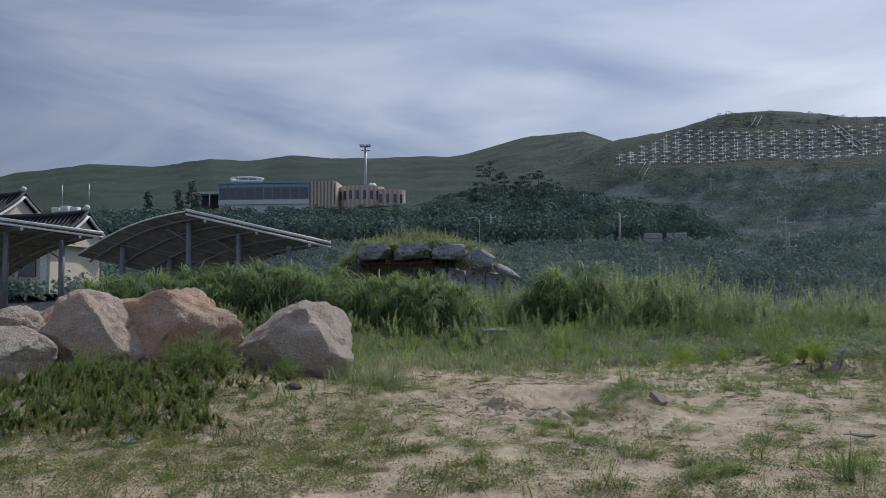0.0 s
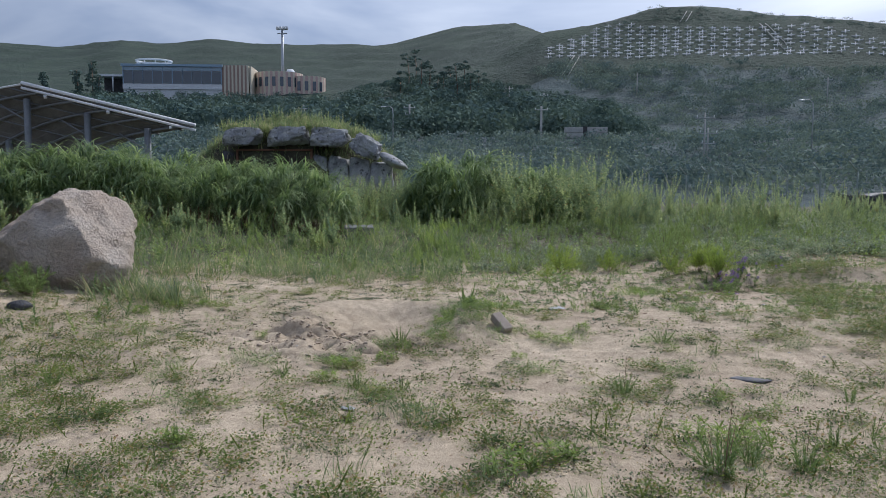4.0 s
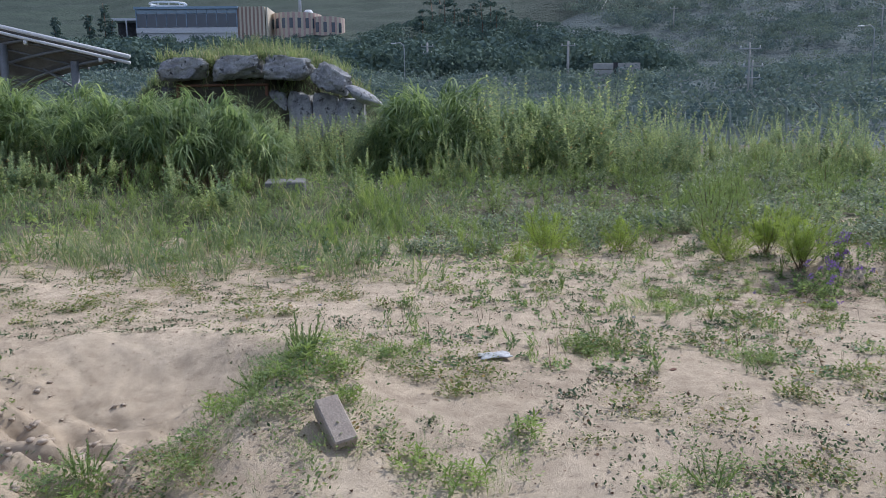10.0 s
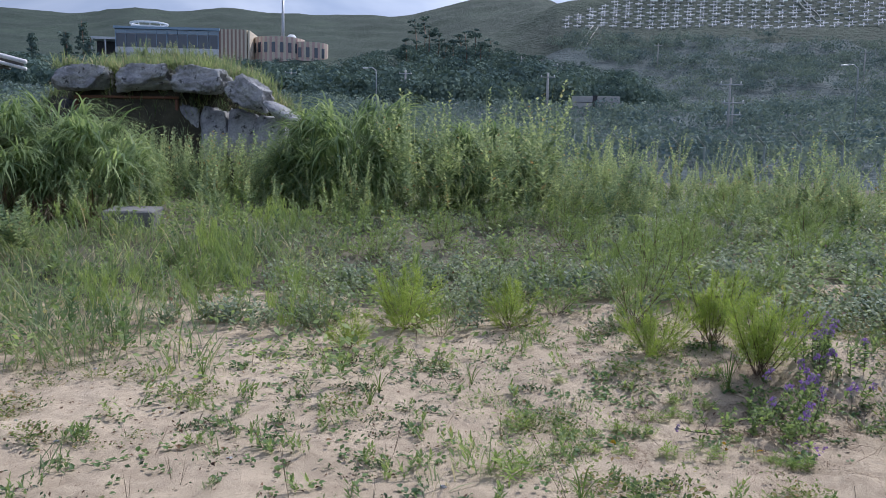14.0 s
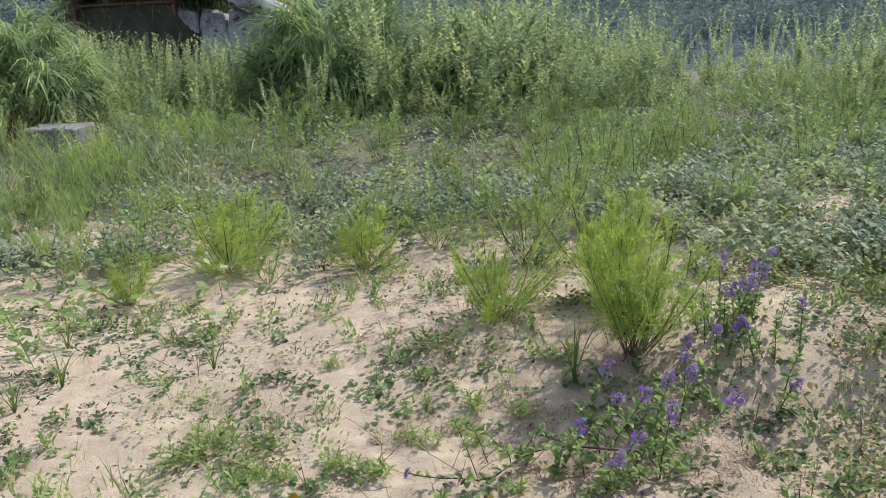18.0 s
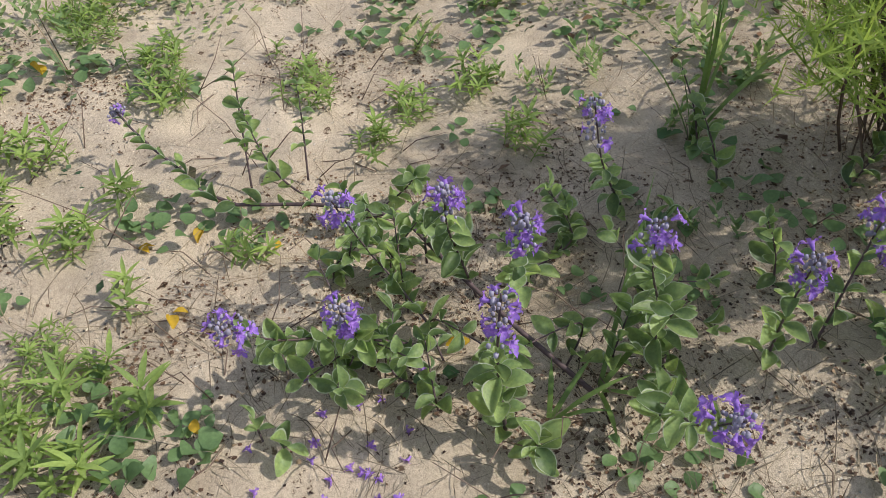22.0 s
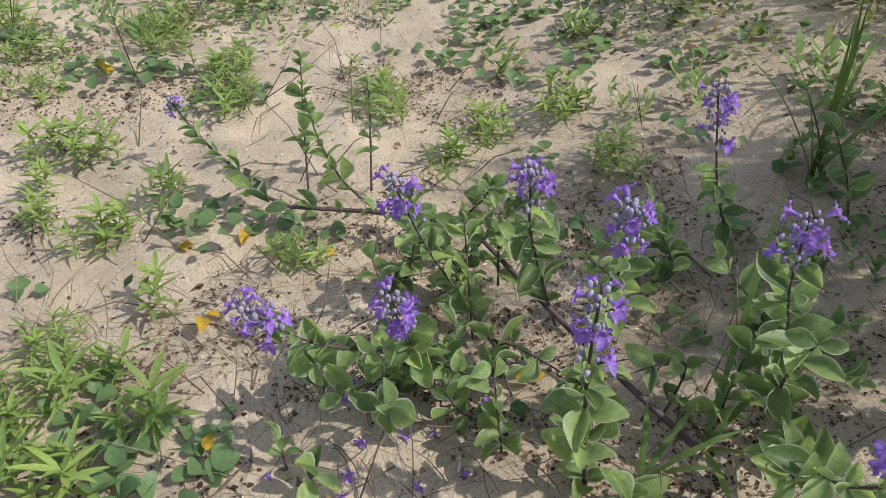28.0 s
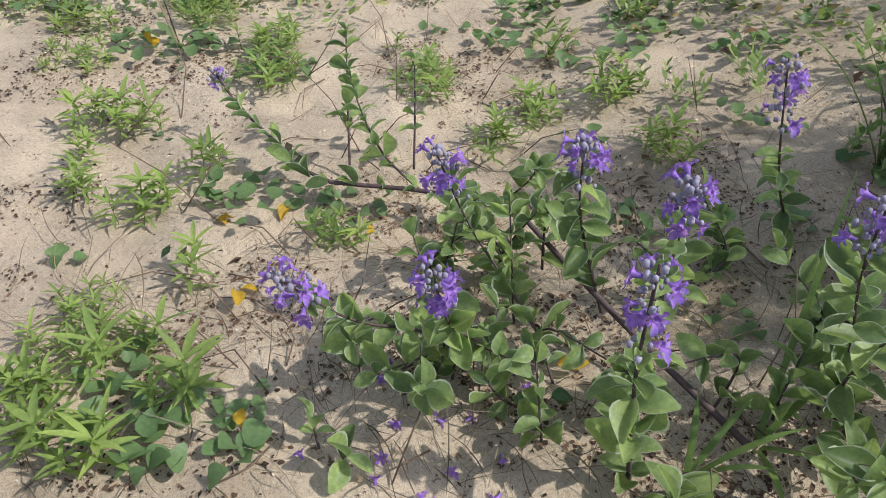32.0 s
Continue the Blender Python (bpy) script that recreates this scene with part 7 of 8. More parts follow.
vitex([(4.399, 14.23, -0.55), (4.365, 14.24, -0.46), (4.32, 14.254, -0.365)], 12, 6, 0.75, 0, 0.35, 1.0, 0.002, "upright leafy vitex shoot without flowers")
vitex([(4.505, 14.302, -0.53), (4.502, 14.254, -0.469), (4.46, 14.235, -0.42), (4.425, 14.23, -0.375)], 13, 6, 0.8, 0, 0.25, 1.0, 0.002, "slanting leafy vitex shoot without flowers")
vitex([(4.422, 14.323, -0.55), (4.39, 14.335, -0.47), (4.352, 14.347, -0.405)], 14, 4, 0.75, 0, 0.35, 1.0, 0.002, "thin vitex shoot with few leaves")
vitex([(4.867, 14.072, -0.575), (4.862, 14.07, -0.55), (4.858, 14.068, -0.53)], 15, 2, 0.8, 0, 0.5, 1.0, 0.0018, "young vitex seedling with smooth leaves")
vitex([(4.894, 14.085, -0.575), (4.9, 14.088, -0.55), (4.91, 14.09, -0.535)], 16, 2, 0.8, 0, 0.5, 1.0, 0.0018, "young vitex seedling with smooth leaves")
vitex([(4.70, 14.40, -0.55), (4.71, 14.39, -0.48), (4.73, 14.38, -0.43)], 17, 4, 0.85, 0, 0.2, 1.0, 0.002, "short leafy vitex shoot")
vitex([(5.03, 14.37, -0.57), (5.055, 14.35, -0.53), (5.075, 14.335, -0.50)], 18, 3, 1.35, 0, 0.2, 1.0, 0.002, "low vitex shoot with large pale leaves")
vitex([(4.92, 14.40, -0.57), (4.95, 14.37, -0.50), (4.96, 14.35, -0.46)], 19, 4, 1.0, 0, 0.2, 1.0, 0.002, "short leafy vitex shoot")
vitex([(5.0, 14.62, -0.56), (5.07, 14.53, -0.52), (5.13, 14.46, -0.46)], 20, 5, 1.35, 0, 0.15, 1.0, 0.0026, "low creeping vitex shoot with large bright leaves")
vitex([(5.0, 14.60, -0.56), (5.035, 14.54, -0.46), (5.07, 14.51, -0.37)], 21, 5, 1.15, 0, 0.15, 1.0, 0.0022, "leafy vitex side shoot under the flowers")
vitex([(4.84, 14.20, -0.57), (4.88, 14.17, -0.50), (4.93, 14.16, -0.45)], 23, 4, 0.85, 0, 0.15, 1.0, 0.002, "short leafy vitex shoot")
vitex([(4.80, 14.26, -0.57), (4.84, 14.22, -0.48), (4.88, 14.20, -0.42)], 24, 4, 0.8, 0, 0.15, 1.0, 0.002, "short leafy vitex shoot")
_r = random.Random(77)
for k in range(24):
    bx, by = (4.91 + _r.gauss(0, 0.09), 14.37 + _r.gauss(0, 0.10)) if k < 3 else ((4.64 + _r.gauss(0, 0.07), 14.36 + _r.gauss(0, 0.08)) if k < 10 else ((4.80 + _r.gauss(0, 0.05), 14.20 + _r.gauss(0, 0.05)) if k < 14 else (4.87 + _r.gauss(0, 0.07), 14.57 + _r.gauss(0, 0.07))))
    z = float(land(bx, by))
    hh = _r.uniform(0.06, 0.14)
    vitex([(bx, by, z - 0.005), (bx + _r.gauss(0, 0.02), by + _r.gauss(0, 0.02), z + hh * 0.5), (bx + _r.gauss(0, 0.04), by + _r.gauss(0, 0.04), z + hh)], 200 + k, 4, 0.9, 0, 0.2, 1.0, 0.0018, "short leafy vitex shoot among the others")
for k in range(20):
    if k < 12:
        bx, by = _r.uniform(5.15, 5.6), _r.uniform(14.85, 15.4)
    else:
        bx, by = _r.uniform(5.45, 6.3), _r.uniform(14.7, 15.9)
    z = float(land(bx, by))
    hh = _r.uniform(0.12, 0.27)
    dx, dy = _r.gauss(-0.03, 0.06), _r.gauss(-0.05, 0.06)
    fl = _r.random() < 0.7
    vitex([(bx, by, z - 0.01), (bx + dx * 0.4, by + dy * 0.4, z + hh * 0.5), (bx + dx, by + dy, z + hh)], 100 + k, 6, 1.0, 0.06 if fl else 0, 0.12, 0.95, 0.0024, "" if fl else "leafy beach vitex shoot without flowers", 7)

for k, (bx, by) in enumerate(((5.12, 14.76), (5.2, 14.84), (5.26, 14.95), (5.32, 15.06), (5.36, 15.18), (5.16, 14.98), (5.28, 15.24), (5.42, 15.02), (5.45, 15.3), (5.5, 15.5))):
    z = float(land(bx, by))
    hh = _r.uniform(0.16, 0.27)
    dx, dy = _r.gauss(-0.02, 0.04), _r.gauss(-0.03, 0.04)
    vitex([(bx, by, z - 0.01), (bx + dx * 0.4, by + dy * 0.4, z + hh * 0.5), (bx + dx, by + dy, z + hh)], 400 + k, 4, 0.95, 0.065, 0.12, 0.95, 0.0022, "", 9)
for k, (bx, by) in enumerate(((5.02, 14.79), (5.15, 14.83), (4.96, 14.99), (4.83, 14.87), (4.72, 14.93), (5.26, 14.78))):
    z = float(land(bx, by))
    hh = _r.uniform(0.07, 0.16)
    dx, dy = _r.gauss(-0.02, 0.05), _r.gauss(-0.03, 0.05)
    vitex([(bx, by, z - 0.01), (bx + dx * 0.4, by + dy * 0.4, z + hh * 0.5), (bx + dx, by + dy, z + hh)], 300 + k, 5, 1.0, 0, 0.1, 1.0, 0.002, "low leafy beach vitex shoot over leaf litter")

# ---- seedlings, bindweed and sedge near the path ----
SEEDLING = foliage("seedling_yellow_green", (0.18, 0.285, 0.085), (0.34, 0.45, 0.15), None, 0.5, 0.5, patch=9.0, vary=0.22)
SEDGE = foliage("sedge_green", (0.12, 0.20, 0.06), (0.20, 0.29, 0.09), None, 0.4, 0.4, patch=6.0)


def sprig_mesh(seed, h, leaf, width, leaves):
    """One seedling in one piece: a thin stem with pointed leaves grown into it, crowned by a star of leaves."""
    r = np.random.default_rng(seed)
    levels = np.concatenate([np.linspace(0.25, 0.85, leaves - 5), np.linspace(0.92, 1.0, 5)])
    n = len(levels)
    SV = np.zeros((2 * (n + 1), 3))
    SV[2::2, 2], SV[3::2, 2] = levels * h, levels * h
    lx, ly = r.normal(0, 0.2, 2)
    SV[:, 0] += lx * SV[:, 2]
    SV[:, 1] += ly * SV[:, 2]
    SV[0::2, 1] -= 0.0012
    SV[1::2, 1] += 0.0012
    V, F = [SV], [(2 * i, 2 * i + 1, 2 * i + 3, 2 * i + 2) for i in range(n)]
    base = len(SV)
    for i, q in enumerate(levels):
        top = i >= n - 5
        L, G = oval_leaf(leaf * r.uniform(0.75, 1.2), width * r.uniform(0.85, 1.2), r.uniform(0.75, 1.25) if top else r.uniform(1.0, 1.5), r.uniform(0.1, 0.7), 4, 0.62, 0.35)
        L = rz(L, i * (1.257 if top else 2.4) + r.normal(0, 0.2)) + (SV[2 * i + 2] + SV[2 * i + 3]) / 2
        V.append(L)
        G = G + base
        G[G == base + 1] = 2 * i + 2
        F += [tuple(f) for f in G]
        base += len(L)
    return np_mesh("stem", np.concatenate(V), np.array(F), (SEEDLING,), None, True)


SPRIGS, ROUNDS = [], []
for s in range(7):
    SPRIGS.append(sprig_mesh(900 + s, 0.055, 0.042, 0.0078, 12))
for s in range(6):
    V, F, M = round_leaf_patch(950 + s, 1, 0.026, 0.0, 5)
    ROUNDS.append(np_mesh("leaf", V, F, (BINDWEED,)))
CLUMPS = [(SPRIGS, "stem", n, sp, 0.35) for n, sp in ((3, 0.03), (5, 0.05), (9, 0.08), (13, 0.10), (1, 0.0))]
BINDS = [(ROUNDS, "leaf", n, sp, 0.15) for n, sp in ((7, 0.05), (14, 0.085), (4, 0.03))]


def set_down(name, kinds, spots, label, category, group):
    """Low plants at the given spots, each stem or leaf a part of its plant."""
    for k, (px, py, kind, s) in enumerate(spots):
        meshes, piece, n, sp, lean = kinds[kind]
        th = empty(name, pose(px, py, float(land(px, py)) - 0.002, 0, 0, 67 * k), label, category, group)
        for j in range(n):
            a, d = 2.4 * j + k, sp * math.sqrt((j + 0.3) / n)
            ob = new(piece, meshes[(j + k) % len(meshes)])
            ob.parent = th
            ob.matrix_basis = pose(d * s * math.cos(a), d * s * math.sin(a), 0, _r.gauss(0, 30 * lean), _r.gauss(0, 30 * lean), _r.uniform(0, 360)) @ Matrix.Scale(s * _r.uniform(0.65, 1.15), 4)


set_down("seedling_clump", CLUMPS, ((3.88, 13.85, 3, 0.65), (3.70, 13.87, 3, 0.65), (3.74, 14.11, 3, 0.6), (4.04, 14.18, 2, 0.8), (4.18, 14.43, 2, 0.8), (4.10, 13.87, 1, 0.9), (4.145, 13.94, 1, 0.9), (4.37, 13.945, 1, 0.9), (4.325, 13.85, 0, 0.9), (4.31, 14.045, 0, 0.9), (4.58, 13.975, 4, 1.0), (4.40, 13.90, 4, 0.8), (4.22, 13.86, 0, 0.8)), "bright green narrow-leaved seedlings in the sand", "seedling", "seedling clumps")
set_down("seedling_clump", CLUMPS, ((4.655, 13.84, 2, 0.62), (4.60, 13.865, 2, 0.5), (4.71, 13.81, 1, 0.7), (4.66, 13.90, 1, 0.6), (4.757, 13.94, 0, 1.0), (4.76, 13.84, 0, 1.0), (4.81, 13.87, 0, 0.9), (4.72, 13.88, 4, 1.0), (4.307, 14.59, 1, 0.8), (4.323, 14.72, 1, 0.8), (4.52, 14.70, 1, 0.8), (3.99, 14.43, 4, 0.9), (4.38, 14.48, 1, 0.75), (3.32, 14.2, 3, 0.9), (3.6, 14.11, 3, 0.7)), "bright green narrow-leaved seedlings in the sand", "seedling", "seedling clumps")
set_down("seedling_clump", CLUMPS, ((3.92, 14.2, 2, 0.8), (3.62, 15.0, 2, 0.7), (0.73, 11.38, 3, 1.8), (0.69, 11.1, 3, 1.3), (-0.1, 10.15, 3, 1.3), (1.25, 9.7, 3, 1.0), (1.79, 10.3, 3, 1.4), (0.35, 10.9, 3, 1.4), (1.5, 10.45, 3, 1.2), (2.07, 10.8, 2, 1.3), (2.53, 12.25, 2, 1.0), (3.37, 14.34, 3, 1.1), (3.3, 13.5, 3, 1.3), (3.69, 12.1, 2, 1.2), (-0.66, 9.3, 3, 1.6), (-0.2, 9.6, 3, 1.3)), "bushy green seedling clump on the sand", "seedling", "seedling clumps")
set_down("seedling_clump", CLUMPS, ((-1.42, 6.84, 3, 1.5), (1.05, 6.5, 3, 2.0), (1.4, 6.7, 3, 1.6), (2.88, 7.1, 3, 2.2), (2.6, 7.3, 3, 1.8), (-0.74, 8.86, 3, 1.4), (-3.5, 11.9, 3, 1.8), (-3.1, 12.0, 3, 1.5), (-3.8, 11.4, 3, 1.6), (0.4, 11.5, 3, 1.2), (0.9, 11.3, 3, 1.2), (1.05, 11.0, 2, 1.3), (-1.9, 10.6, 2, 1.2)), "bushy green weed clump on the sand", "weed", "weed clumps")
set_down("bindweed_patch", BINDS, ((3.84, 13.98, 1, 1.0), (3.89, 14.08, 0, 1.0), (4.02, 14.2, 1, 0.9), (4.01, 14.67, 1, 1.1), (4.42, 14.08, 1, 0.9), (4.48, 14.2, 1, 0.85), (4.84, 13.97, 0, 1.0), (4.82, 13.91, 0, 0.9), (4.48, 13.835, 2, 0.8), (3.89, 14.9, 1, 1.0), (3.9, 15.1, 1, 1.1), (4.22, 14.81, 0, 0.9), (3.79, 14.82, 1, 1.0), (3.56, 14.34, 0, 1.0), (4.79, 14.0, 0, 0.8)), "round-leaved dark green bindweed spreading on sand", "bindweed", "bindweed patches")
set_down("bindweed_patch", BINDS, ((4.1, 14.9, 1, 0.9), (4.35, 15.0, 1, 0.9), (4.5, 14.85, 0, 0.9), (3.6, 14.75, 1, 1.1), (3.45, 14.55, 1, 0.9), (4.6, 14.55, 0, 0.8), (4.42, 14.62, 0, 0.8), (5.1, 14.28, 0, 0.8), (5.2, 14.32, 0, 0.8), (5.15, 14.52, 1, 0.9), (1.59, 11.92, 1, 1.1), (4.9, 14.9, 1, 1.0), (5.3, 14.95, 1, 1.0), (4.7, 13.9, 0, 0.8)), "round-leaved dark green bindweed spreading on sand", "bindweed", "bindweed patches")


def sedge(x, y, seed, blades, label):
    """A sedge: a few long, keeled, arching blades, each a part."""
    th = empty("sedge", pose(x, y, float(land(x, y)) - 0.005), label, "sedge", "sedge plants")
    r = np.random.default_rng(seed)
    for ang, length, width, lean, droop in blades:
        n = 12
        t = np.linspace(0, 1, n + 1)
        a = lean + droop * t ** 1.6
        px = np.concatenate([[0], np.cumsum(np.sin(a[:-1]) * length / n)])
        pz = np.concatenate([[0], np.cumsum(np.cos(a[:-1]) * length / n)])
        w = width * 0.5 * np.clip((1 - t) * 3, 0.03, 1)
        V, F = [], []
        for i in range(n + 1):
            V += [(px[i] + 0.3 * w[i], -w[i], pz[i] + 0.3 * w[i]), (px[i], 0, pz[i]), (px[i] + 0.3 * w[i], w[i], pz[i] + 0.3 * w[i])]
        for i in range(n):
            F += [(3 * i, 3 * i + 1, 3 * i + 4, 3 * i + 3), (3 * i + 1, 3 * i + 2, 3 * i + 5, 3 * i + 4)]
        ob = part("blade", np_mesh("blade", rz(np.array(V), math.radians(ang)), F, (SEDGE,), None, True), None, th)


sedge(4.70, 14.93, 1, ((-115, 0.48, 0.006, 0.25, 2.0), (-60, 0.30, 0.0065, 0.05, 0.5), (-90, 0.33, 0.006, 0.0, 0.35), (60, 0.42, 0.0055, 0.4, 1.7), (85, 0.36, 0.0055, 0.7, 1.3), (30, 0.30, 0.0055, 0.2, 1.2), (-150, 0.3, 0.0055, 0.5, 1.2), (-75, 0.26, 0.0065, 0.1, 0.2), (120, 0.28, 0.0055, 0.4, 1.5)), "sedge with long arching dark green blades")
sedge(5.01, 14.49, 2, ((130, 0.30, 0.0065, 0.55, 0.1), (20, 0.14, 0.008, 0.9, 0.8), (100, 0.12, 0.008, 0.9, 0.6), (-30, 0.12, 0.007, 1.0, 0.6)), "grass plant with one long straight blade")
sedge(5.02, 14.40, 3, ((75, 0.13, 0.007, 0.8, 0.6), (110, 0.11, 0.007, 0.9, 0.6), (40, 0.10, 0.007, 0.6, 0.8), (150, 0.09, 0.007, 0.4, 0.5)), "small green grass plant in the sand")
for k, (sx, sy) in enumerate(((2.45, 14.7), (3.03, 15.0), (2.44, 14.42), (2.1, 15.2), (0.04, 15.9), (-2.6, 14.6), (1.2, 14.9), (3.6, 13.2))):
    sedge(sx, sy, 10 + k, tuple((47 * j + 20 * k, 0.16 + 0.02 * (j % 4), 0.007, 0.15 + 0.12 * (j % 3), 0.9 + 0.2 * (j % 4)) for j in range(9)), "small yellow-green sedge tuft in the sand")

for k, (lx, ly, dz, s) in enumerate(((4.607, 14.029, 0.012, 0.75), (4.60, 14.035, 0.004, 0.5), (4.47, 14.112, 0.003, 0.65), (4.461, 14.039, 0.003, 0.5), (4.45, 14.05, 0.003, 0.4), (4.808, 14.005, 0.02, 0.5), (4.851, 14.345, 0.015, 0.75), (4.56, 14.21, 0.02, 0.4), (3.86, 13.99, 0.015, 0.9))):
    me = LEAVES[k % 6].copy()
    me.materials.clear()
    me.materials.append(YELLOWLEAF)
    me.materials.append(YELLOWLEAF)
    ob = new("yellow_leaf", me)
    ob.matrix_basis = pose(lx, ly, float(land(lx, ly)) + dz, 10 * k - 30, -20, 70 * k) @ Matrix.Scale(s, 4)
    tagged(ob, "fallen bright yellow leaf lying on the sand", "leaf", "yellow leaves")
for k in range(26):
    fx, fy = (4.90 + _r.gauss(0, 0.06), 14.17 + _r.gauss(0, 0.07))
    ob = new("fallen_flower", FLORETS[k % 3])
    ob.matrix_basis = pose(fx, fy, float(land(fx, fy)) + 0.005, _r.uniform(0, 360), _r.uniform(-40, 40), _r.uniform(0, 360)) @ Matrix.Scale(0.8, 4)
    tagged(ob, "wilted violet flower fallen on the sand", "flower", "fallen flowers")
for k in range(95):
    tx, ty = (_r.uniform(4.0, 5.3), _r.uniform(13.9, 14.9))
    a, l = _r.uniform(0, 6.3), _r.uniform(0.05, 0.16)
    z0 = float(land(tx, ty))
    up = _r.random() < 0.5
    q = [(0, 0, 0.003), (l * 0.5 * math.cos(a), l * 0.5 * math.sin(a), 0.06 if up else 0.008), (l * math.cos(a + 0.3), l * math.sin(a + 0.3), l * 0.9 if up else 0.004)]
    ob = part("dry_twig", tube(q, [0.0011, 0.0009, 0.0005], 5), STEM)
    ob.matrix_basis = pose(tx, ty, z0)
    tagged(ob, "thin dry brown twig in the sand", "twig", "dry twigs")

set_down("bindweed_patch", BINDS, ((3.91, 14.75, 1, 0.9), (4.03, 14.63, 0, 0.9), (4.15, 14.73, 1, 0.8), (3.86, 15.02, 1, 1.0), (3.97, 15.09, 0, 0.9), (3.99, 15.18, 1, 0.9), (4.14, 15.27, 1, 0.9), (4.08, 15.47, 1, 0.9), (4.17, 15.52, 0, 1.0), (3.85, 14.06, 0, 1.0), (3.98, 14.18, 0, 0.9), (4.39, 14.05, 0, 0.9), (4.81, 13.9, 0, 1.0), (4.75, 13.88, 2, 1.0), (4.84, 14.0, 2, 0.9), (4.85, 14.59, 0, 0.8), (3.94, 14.53, 2, 0.9), (4.55, 15.1, 1, 0.9), (4.75, 14.75, 0, 0.8)), "round-leaved dark green bindweed spreading on sand", "bindweed", "bindweed patches")
set_down("bindweed_patch", BINDS, ((5.0, 14.9, 1, 0.9), (5.2, 14.95, 1, 0.9), (4.95, 14.72, 0, 0.9), (5.35, 14.72, 1, 0.9), (5.12, 14.46, 0, 0.8), (5.4, 14.5, 1, 0.9)), "round-leaved dark green bindweed spreading on sand", "bindweed", "bindweed patches")
set_down("seedling_clump", CLUMPS, ((4.27, 14.6, 0, 0.9), (4.3, 14.74, 0, 1.0), (4.34, 14.5, 0, 0.8), (4.54, 14.18, 1, 0.7), (4.09, 14.47, 2, 0.6), (3.9, 14.22, 2, 0.7), (3.61, 14.12, 2, 0.8), (4.69, 13.91, 4, 1.0), (4.78, 13.81, 0, 1.0), (4.48, 14.72, 0, 0.9), (3.54, 13.81, 2, 0.9), (4.53, 13.99, 4, 1.1)), "bright green narrow-leaved seedlings in the sand", "seedling", "seedling clumps")

# ---- loose things on the sand ----
PAPER = plain("dirty_white_paper", (0.50, 0.51, 0.52), 0.8)
BLOCKGREY = surface("worn_concrete_block", [(0.3, (0.30, 0.25, 0.21)), (0.7, (0.42, 0.36, 0.30))], 12, 90, 0.95, 0.6, 0.004)
SLATE = surface("grey_slate", [(0.3, (0.11, 0.11, 0.125)), (0.7, (0.19, 0.19, 0.205))], 8, 60, 0.85, 0.5, 0.006)
SLABGREY = surface("worn_grey_slab", [(0.3, (0.13, 0.13, 0.13)), (0.7, (0.22, 0.22, 0.215))], 8, 60, 0.9, 0.4, 0.005)
PLASTIC = plain("pale_blue_plastic", (0.35, 0.50, 0.60), 0.35)
z = float(land(1.07, 10.6))
ob = part("concrete_block", box(0.30, 0.13, 0.11, (0, 0, 0), 0.008), BLOCKGREY, smooth=False)
ob.matrix_basis = pose(1.07, 10.6, z + 0.06, 8, 32, -52)
tagged(ob, "worn grey concrete block half sunk in the mound", "block")


def crumpled(name, x, y, sx, sy, h, mat, seed, label, category, turn=0):
    n = 14
    V, F = [], []
    for i in range(n + 1):
        for j in range(n + 1):
            u, v = i / n - 0.5, j / n - 0.5
            k = noise.fractal(Vector((u * 5 + seed, v * 5, seed)), 0.8, 2.0, 4)
            e = 1 + 0.25 * noise.noise(Vector((math.atan2(v, u) * 1.5, seed, 0)))
            V.append((u * sx * e, v * sy * e, 0.004 + h * (0.5 + 0.5 * k) * (1 - 2.8 * max(abs(u), abs(v)) ** 2)))
    for i in range(n):
        for j in range(n):
            F.append((i * (n + 1) + j, (i + 1) * (n + 1) + j, (i + 1) * (n + 1) + j + 1, i * (n + 1) + j + 1))
    ob = new(name, np_mesh(name, V, F, (mat,), None, True))
    sol = ob.modifiers.new("thickness", "SOLIDIFY")
    sol.thickness = 0.003
    ob.matrix_basis = pose(x, y, float(land(x, y)) + 0.006, 0, 0, turn)
    return tagged(ob, label, category)


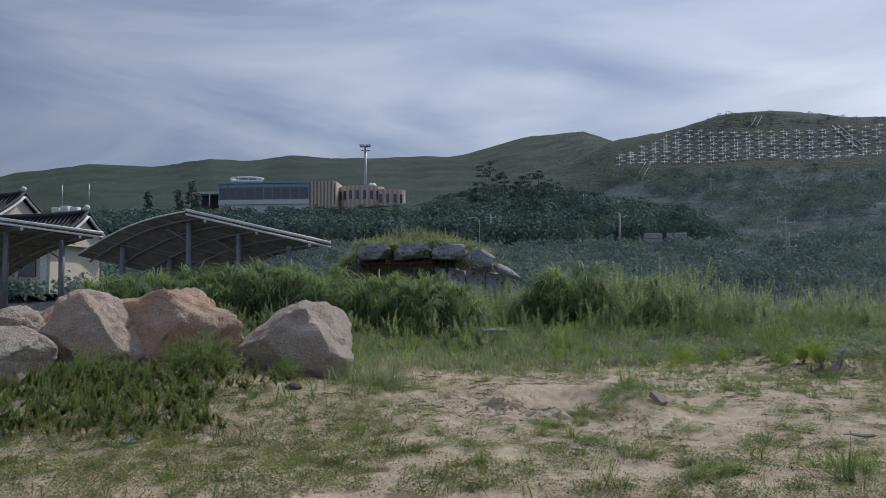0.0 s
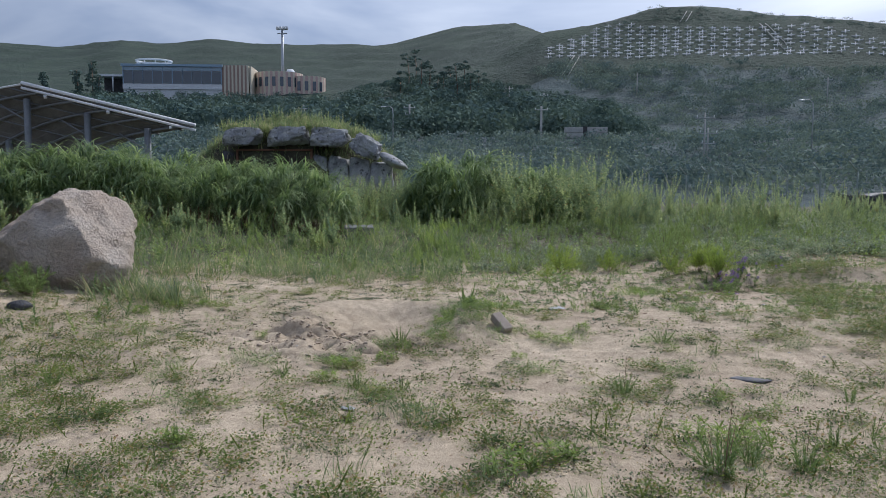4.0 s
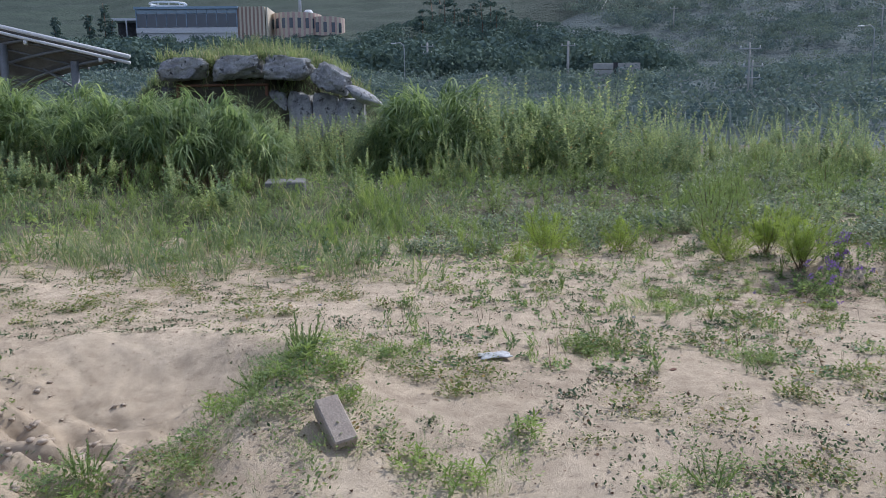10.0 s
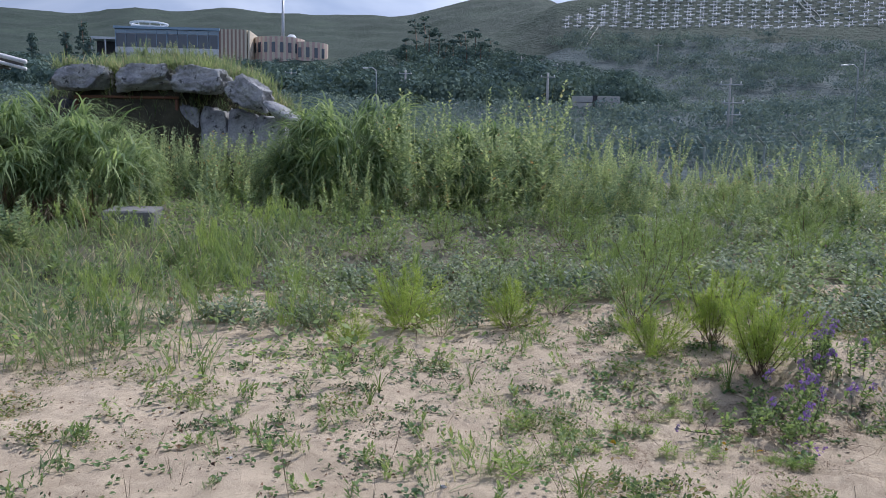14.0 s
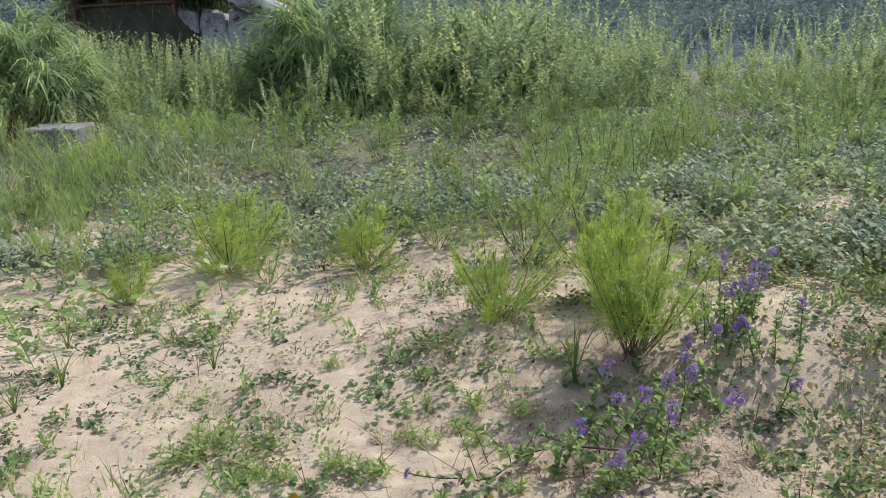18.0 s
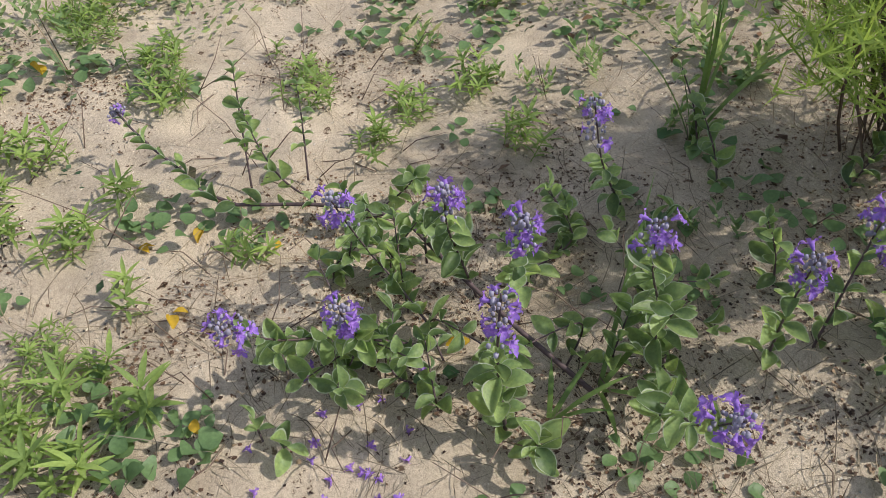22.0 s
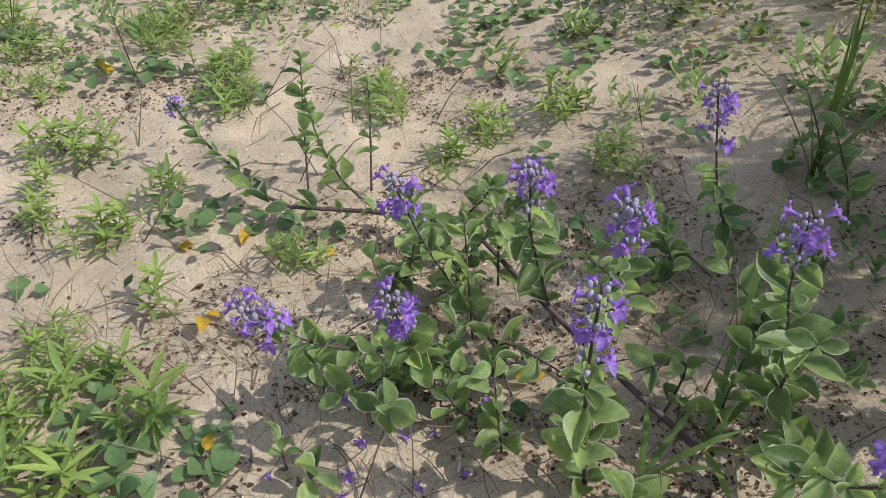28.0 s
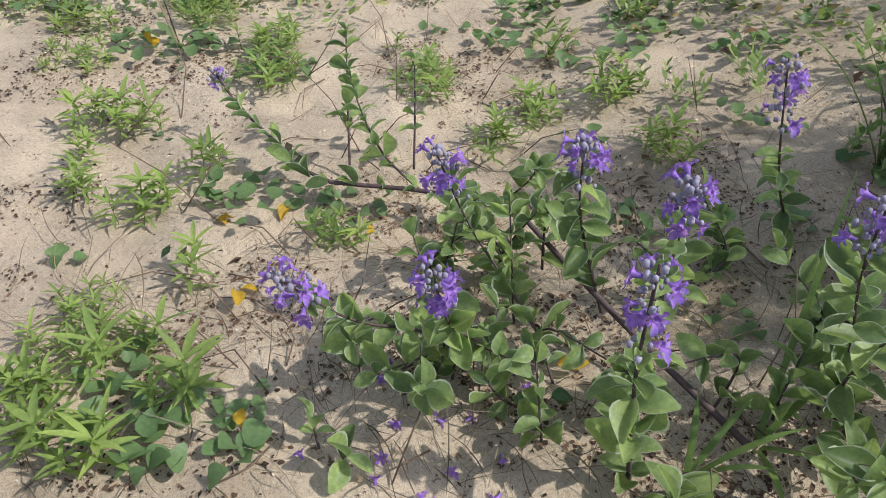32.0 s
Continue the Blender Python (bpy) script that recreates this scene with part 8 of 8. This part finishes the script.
crumpled("crumpled_paper", 1.86, 12.03, 0.22, 0.12, 0.05, PAPER, 3, "crumpled dirty white paper on the sand", "paper", 20)
crumpled("torn_packet", -0.29, 7.78, 0.13, 0.07, 0.04, PAPER, 8, "small pale torn packet on the sand", "litter", -30)
crumpled("plastic_bag", -6.15, 7.33, 0.22, 0.12, 0.08, PLASTIC, 12, "pale blue plastic scrap among the weeds", "litter", 10)
for name, px, py, s, t, mat, seed, label in (("slate_slab", 3.54, 9.02, (0.22, 0.09, 0.025), -14, SLATE, 71, "flat grey slate slab lying on the sand"),                                      ("dark_stone", -5.13, 10.85, (0.17, 0.12, 0.07), 30, DARKSTONE, 73, "dark stone beside the boulder"), ("pebble", 6.2, 16.45, (0.06, 0.045, 0.035), 20, GRANITE, 74, "pale pebble on the sand"),
                                     ("brown_shard", 3.05, 11.9, (0.035, 0.02, 0.008), 30, RUST, 75, "small red-brown shard on the sand"), ("small_stone", -0.6, 9.6, (0.05, 0.03, 0.015), 60, SLATE, 76, "small grey stone on the sand")):
    ob = part(name, rock_mesh(name, s, seed, 10, 2, 0.06), mat)
    ob.matrix_basis = pose(px, py, float(land(px, py)) + s[2] * 0.55, 0, 0, t)
    tagged(ob, label, "stone")
ob = part("flat_slab", box(0.74, 0.72, 0.34, (0, 0, -0.12), 0.02), SLABGREY, smooth=False)
ob.matrix_basis = pose(-2.5, 21.3, float(land(-2.5, 21.3)) + 0.24, 3, 0, 12)
tagged(ob, "flat grey concrete slab in the meadow grass", "slab")
_r2 = random.Random(5)
PEBBLES = [rock_mesh("pebble", (0.012, 0.009, 0.006), 80 + s, 6, 1, 0.1) for s in range(3)]
for me in PEBBLES:
    me.materials.append(GREYROCK)
for k in range(60):
    px, py = _r2.uniform(-2, 6), _r2.uniform(7, 15.5)
    ob = new("pebble", PEBBLES[k % 3])
    ob.matrix_basis = pose(px, py, float(land(px, py)) + 0.003, 0, 0, 50 * k) @ Matrix.Scale(_r2.uniform(0.5, 1.8), 4)
    tagged(ob, "small grey pebble on the sand", "pebble", "pebbles")
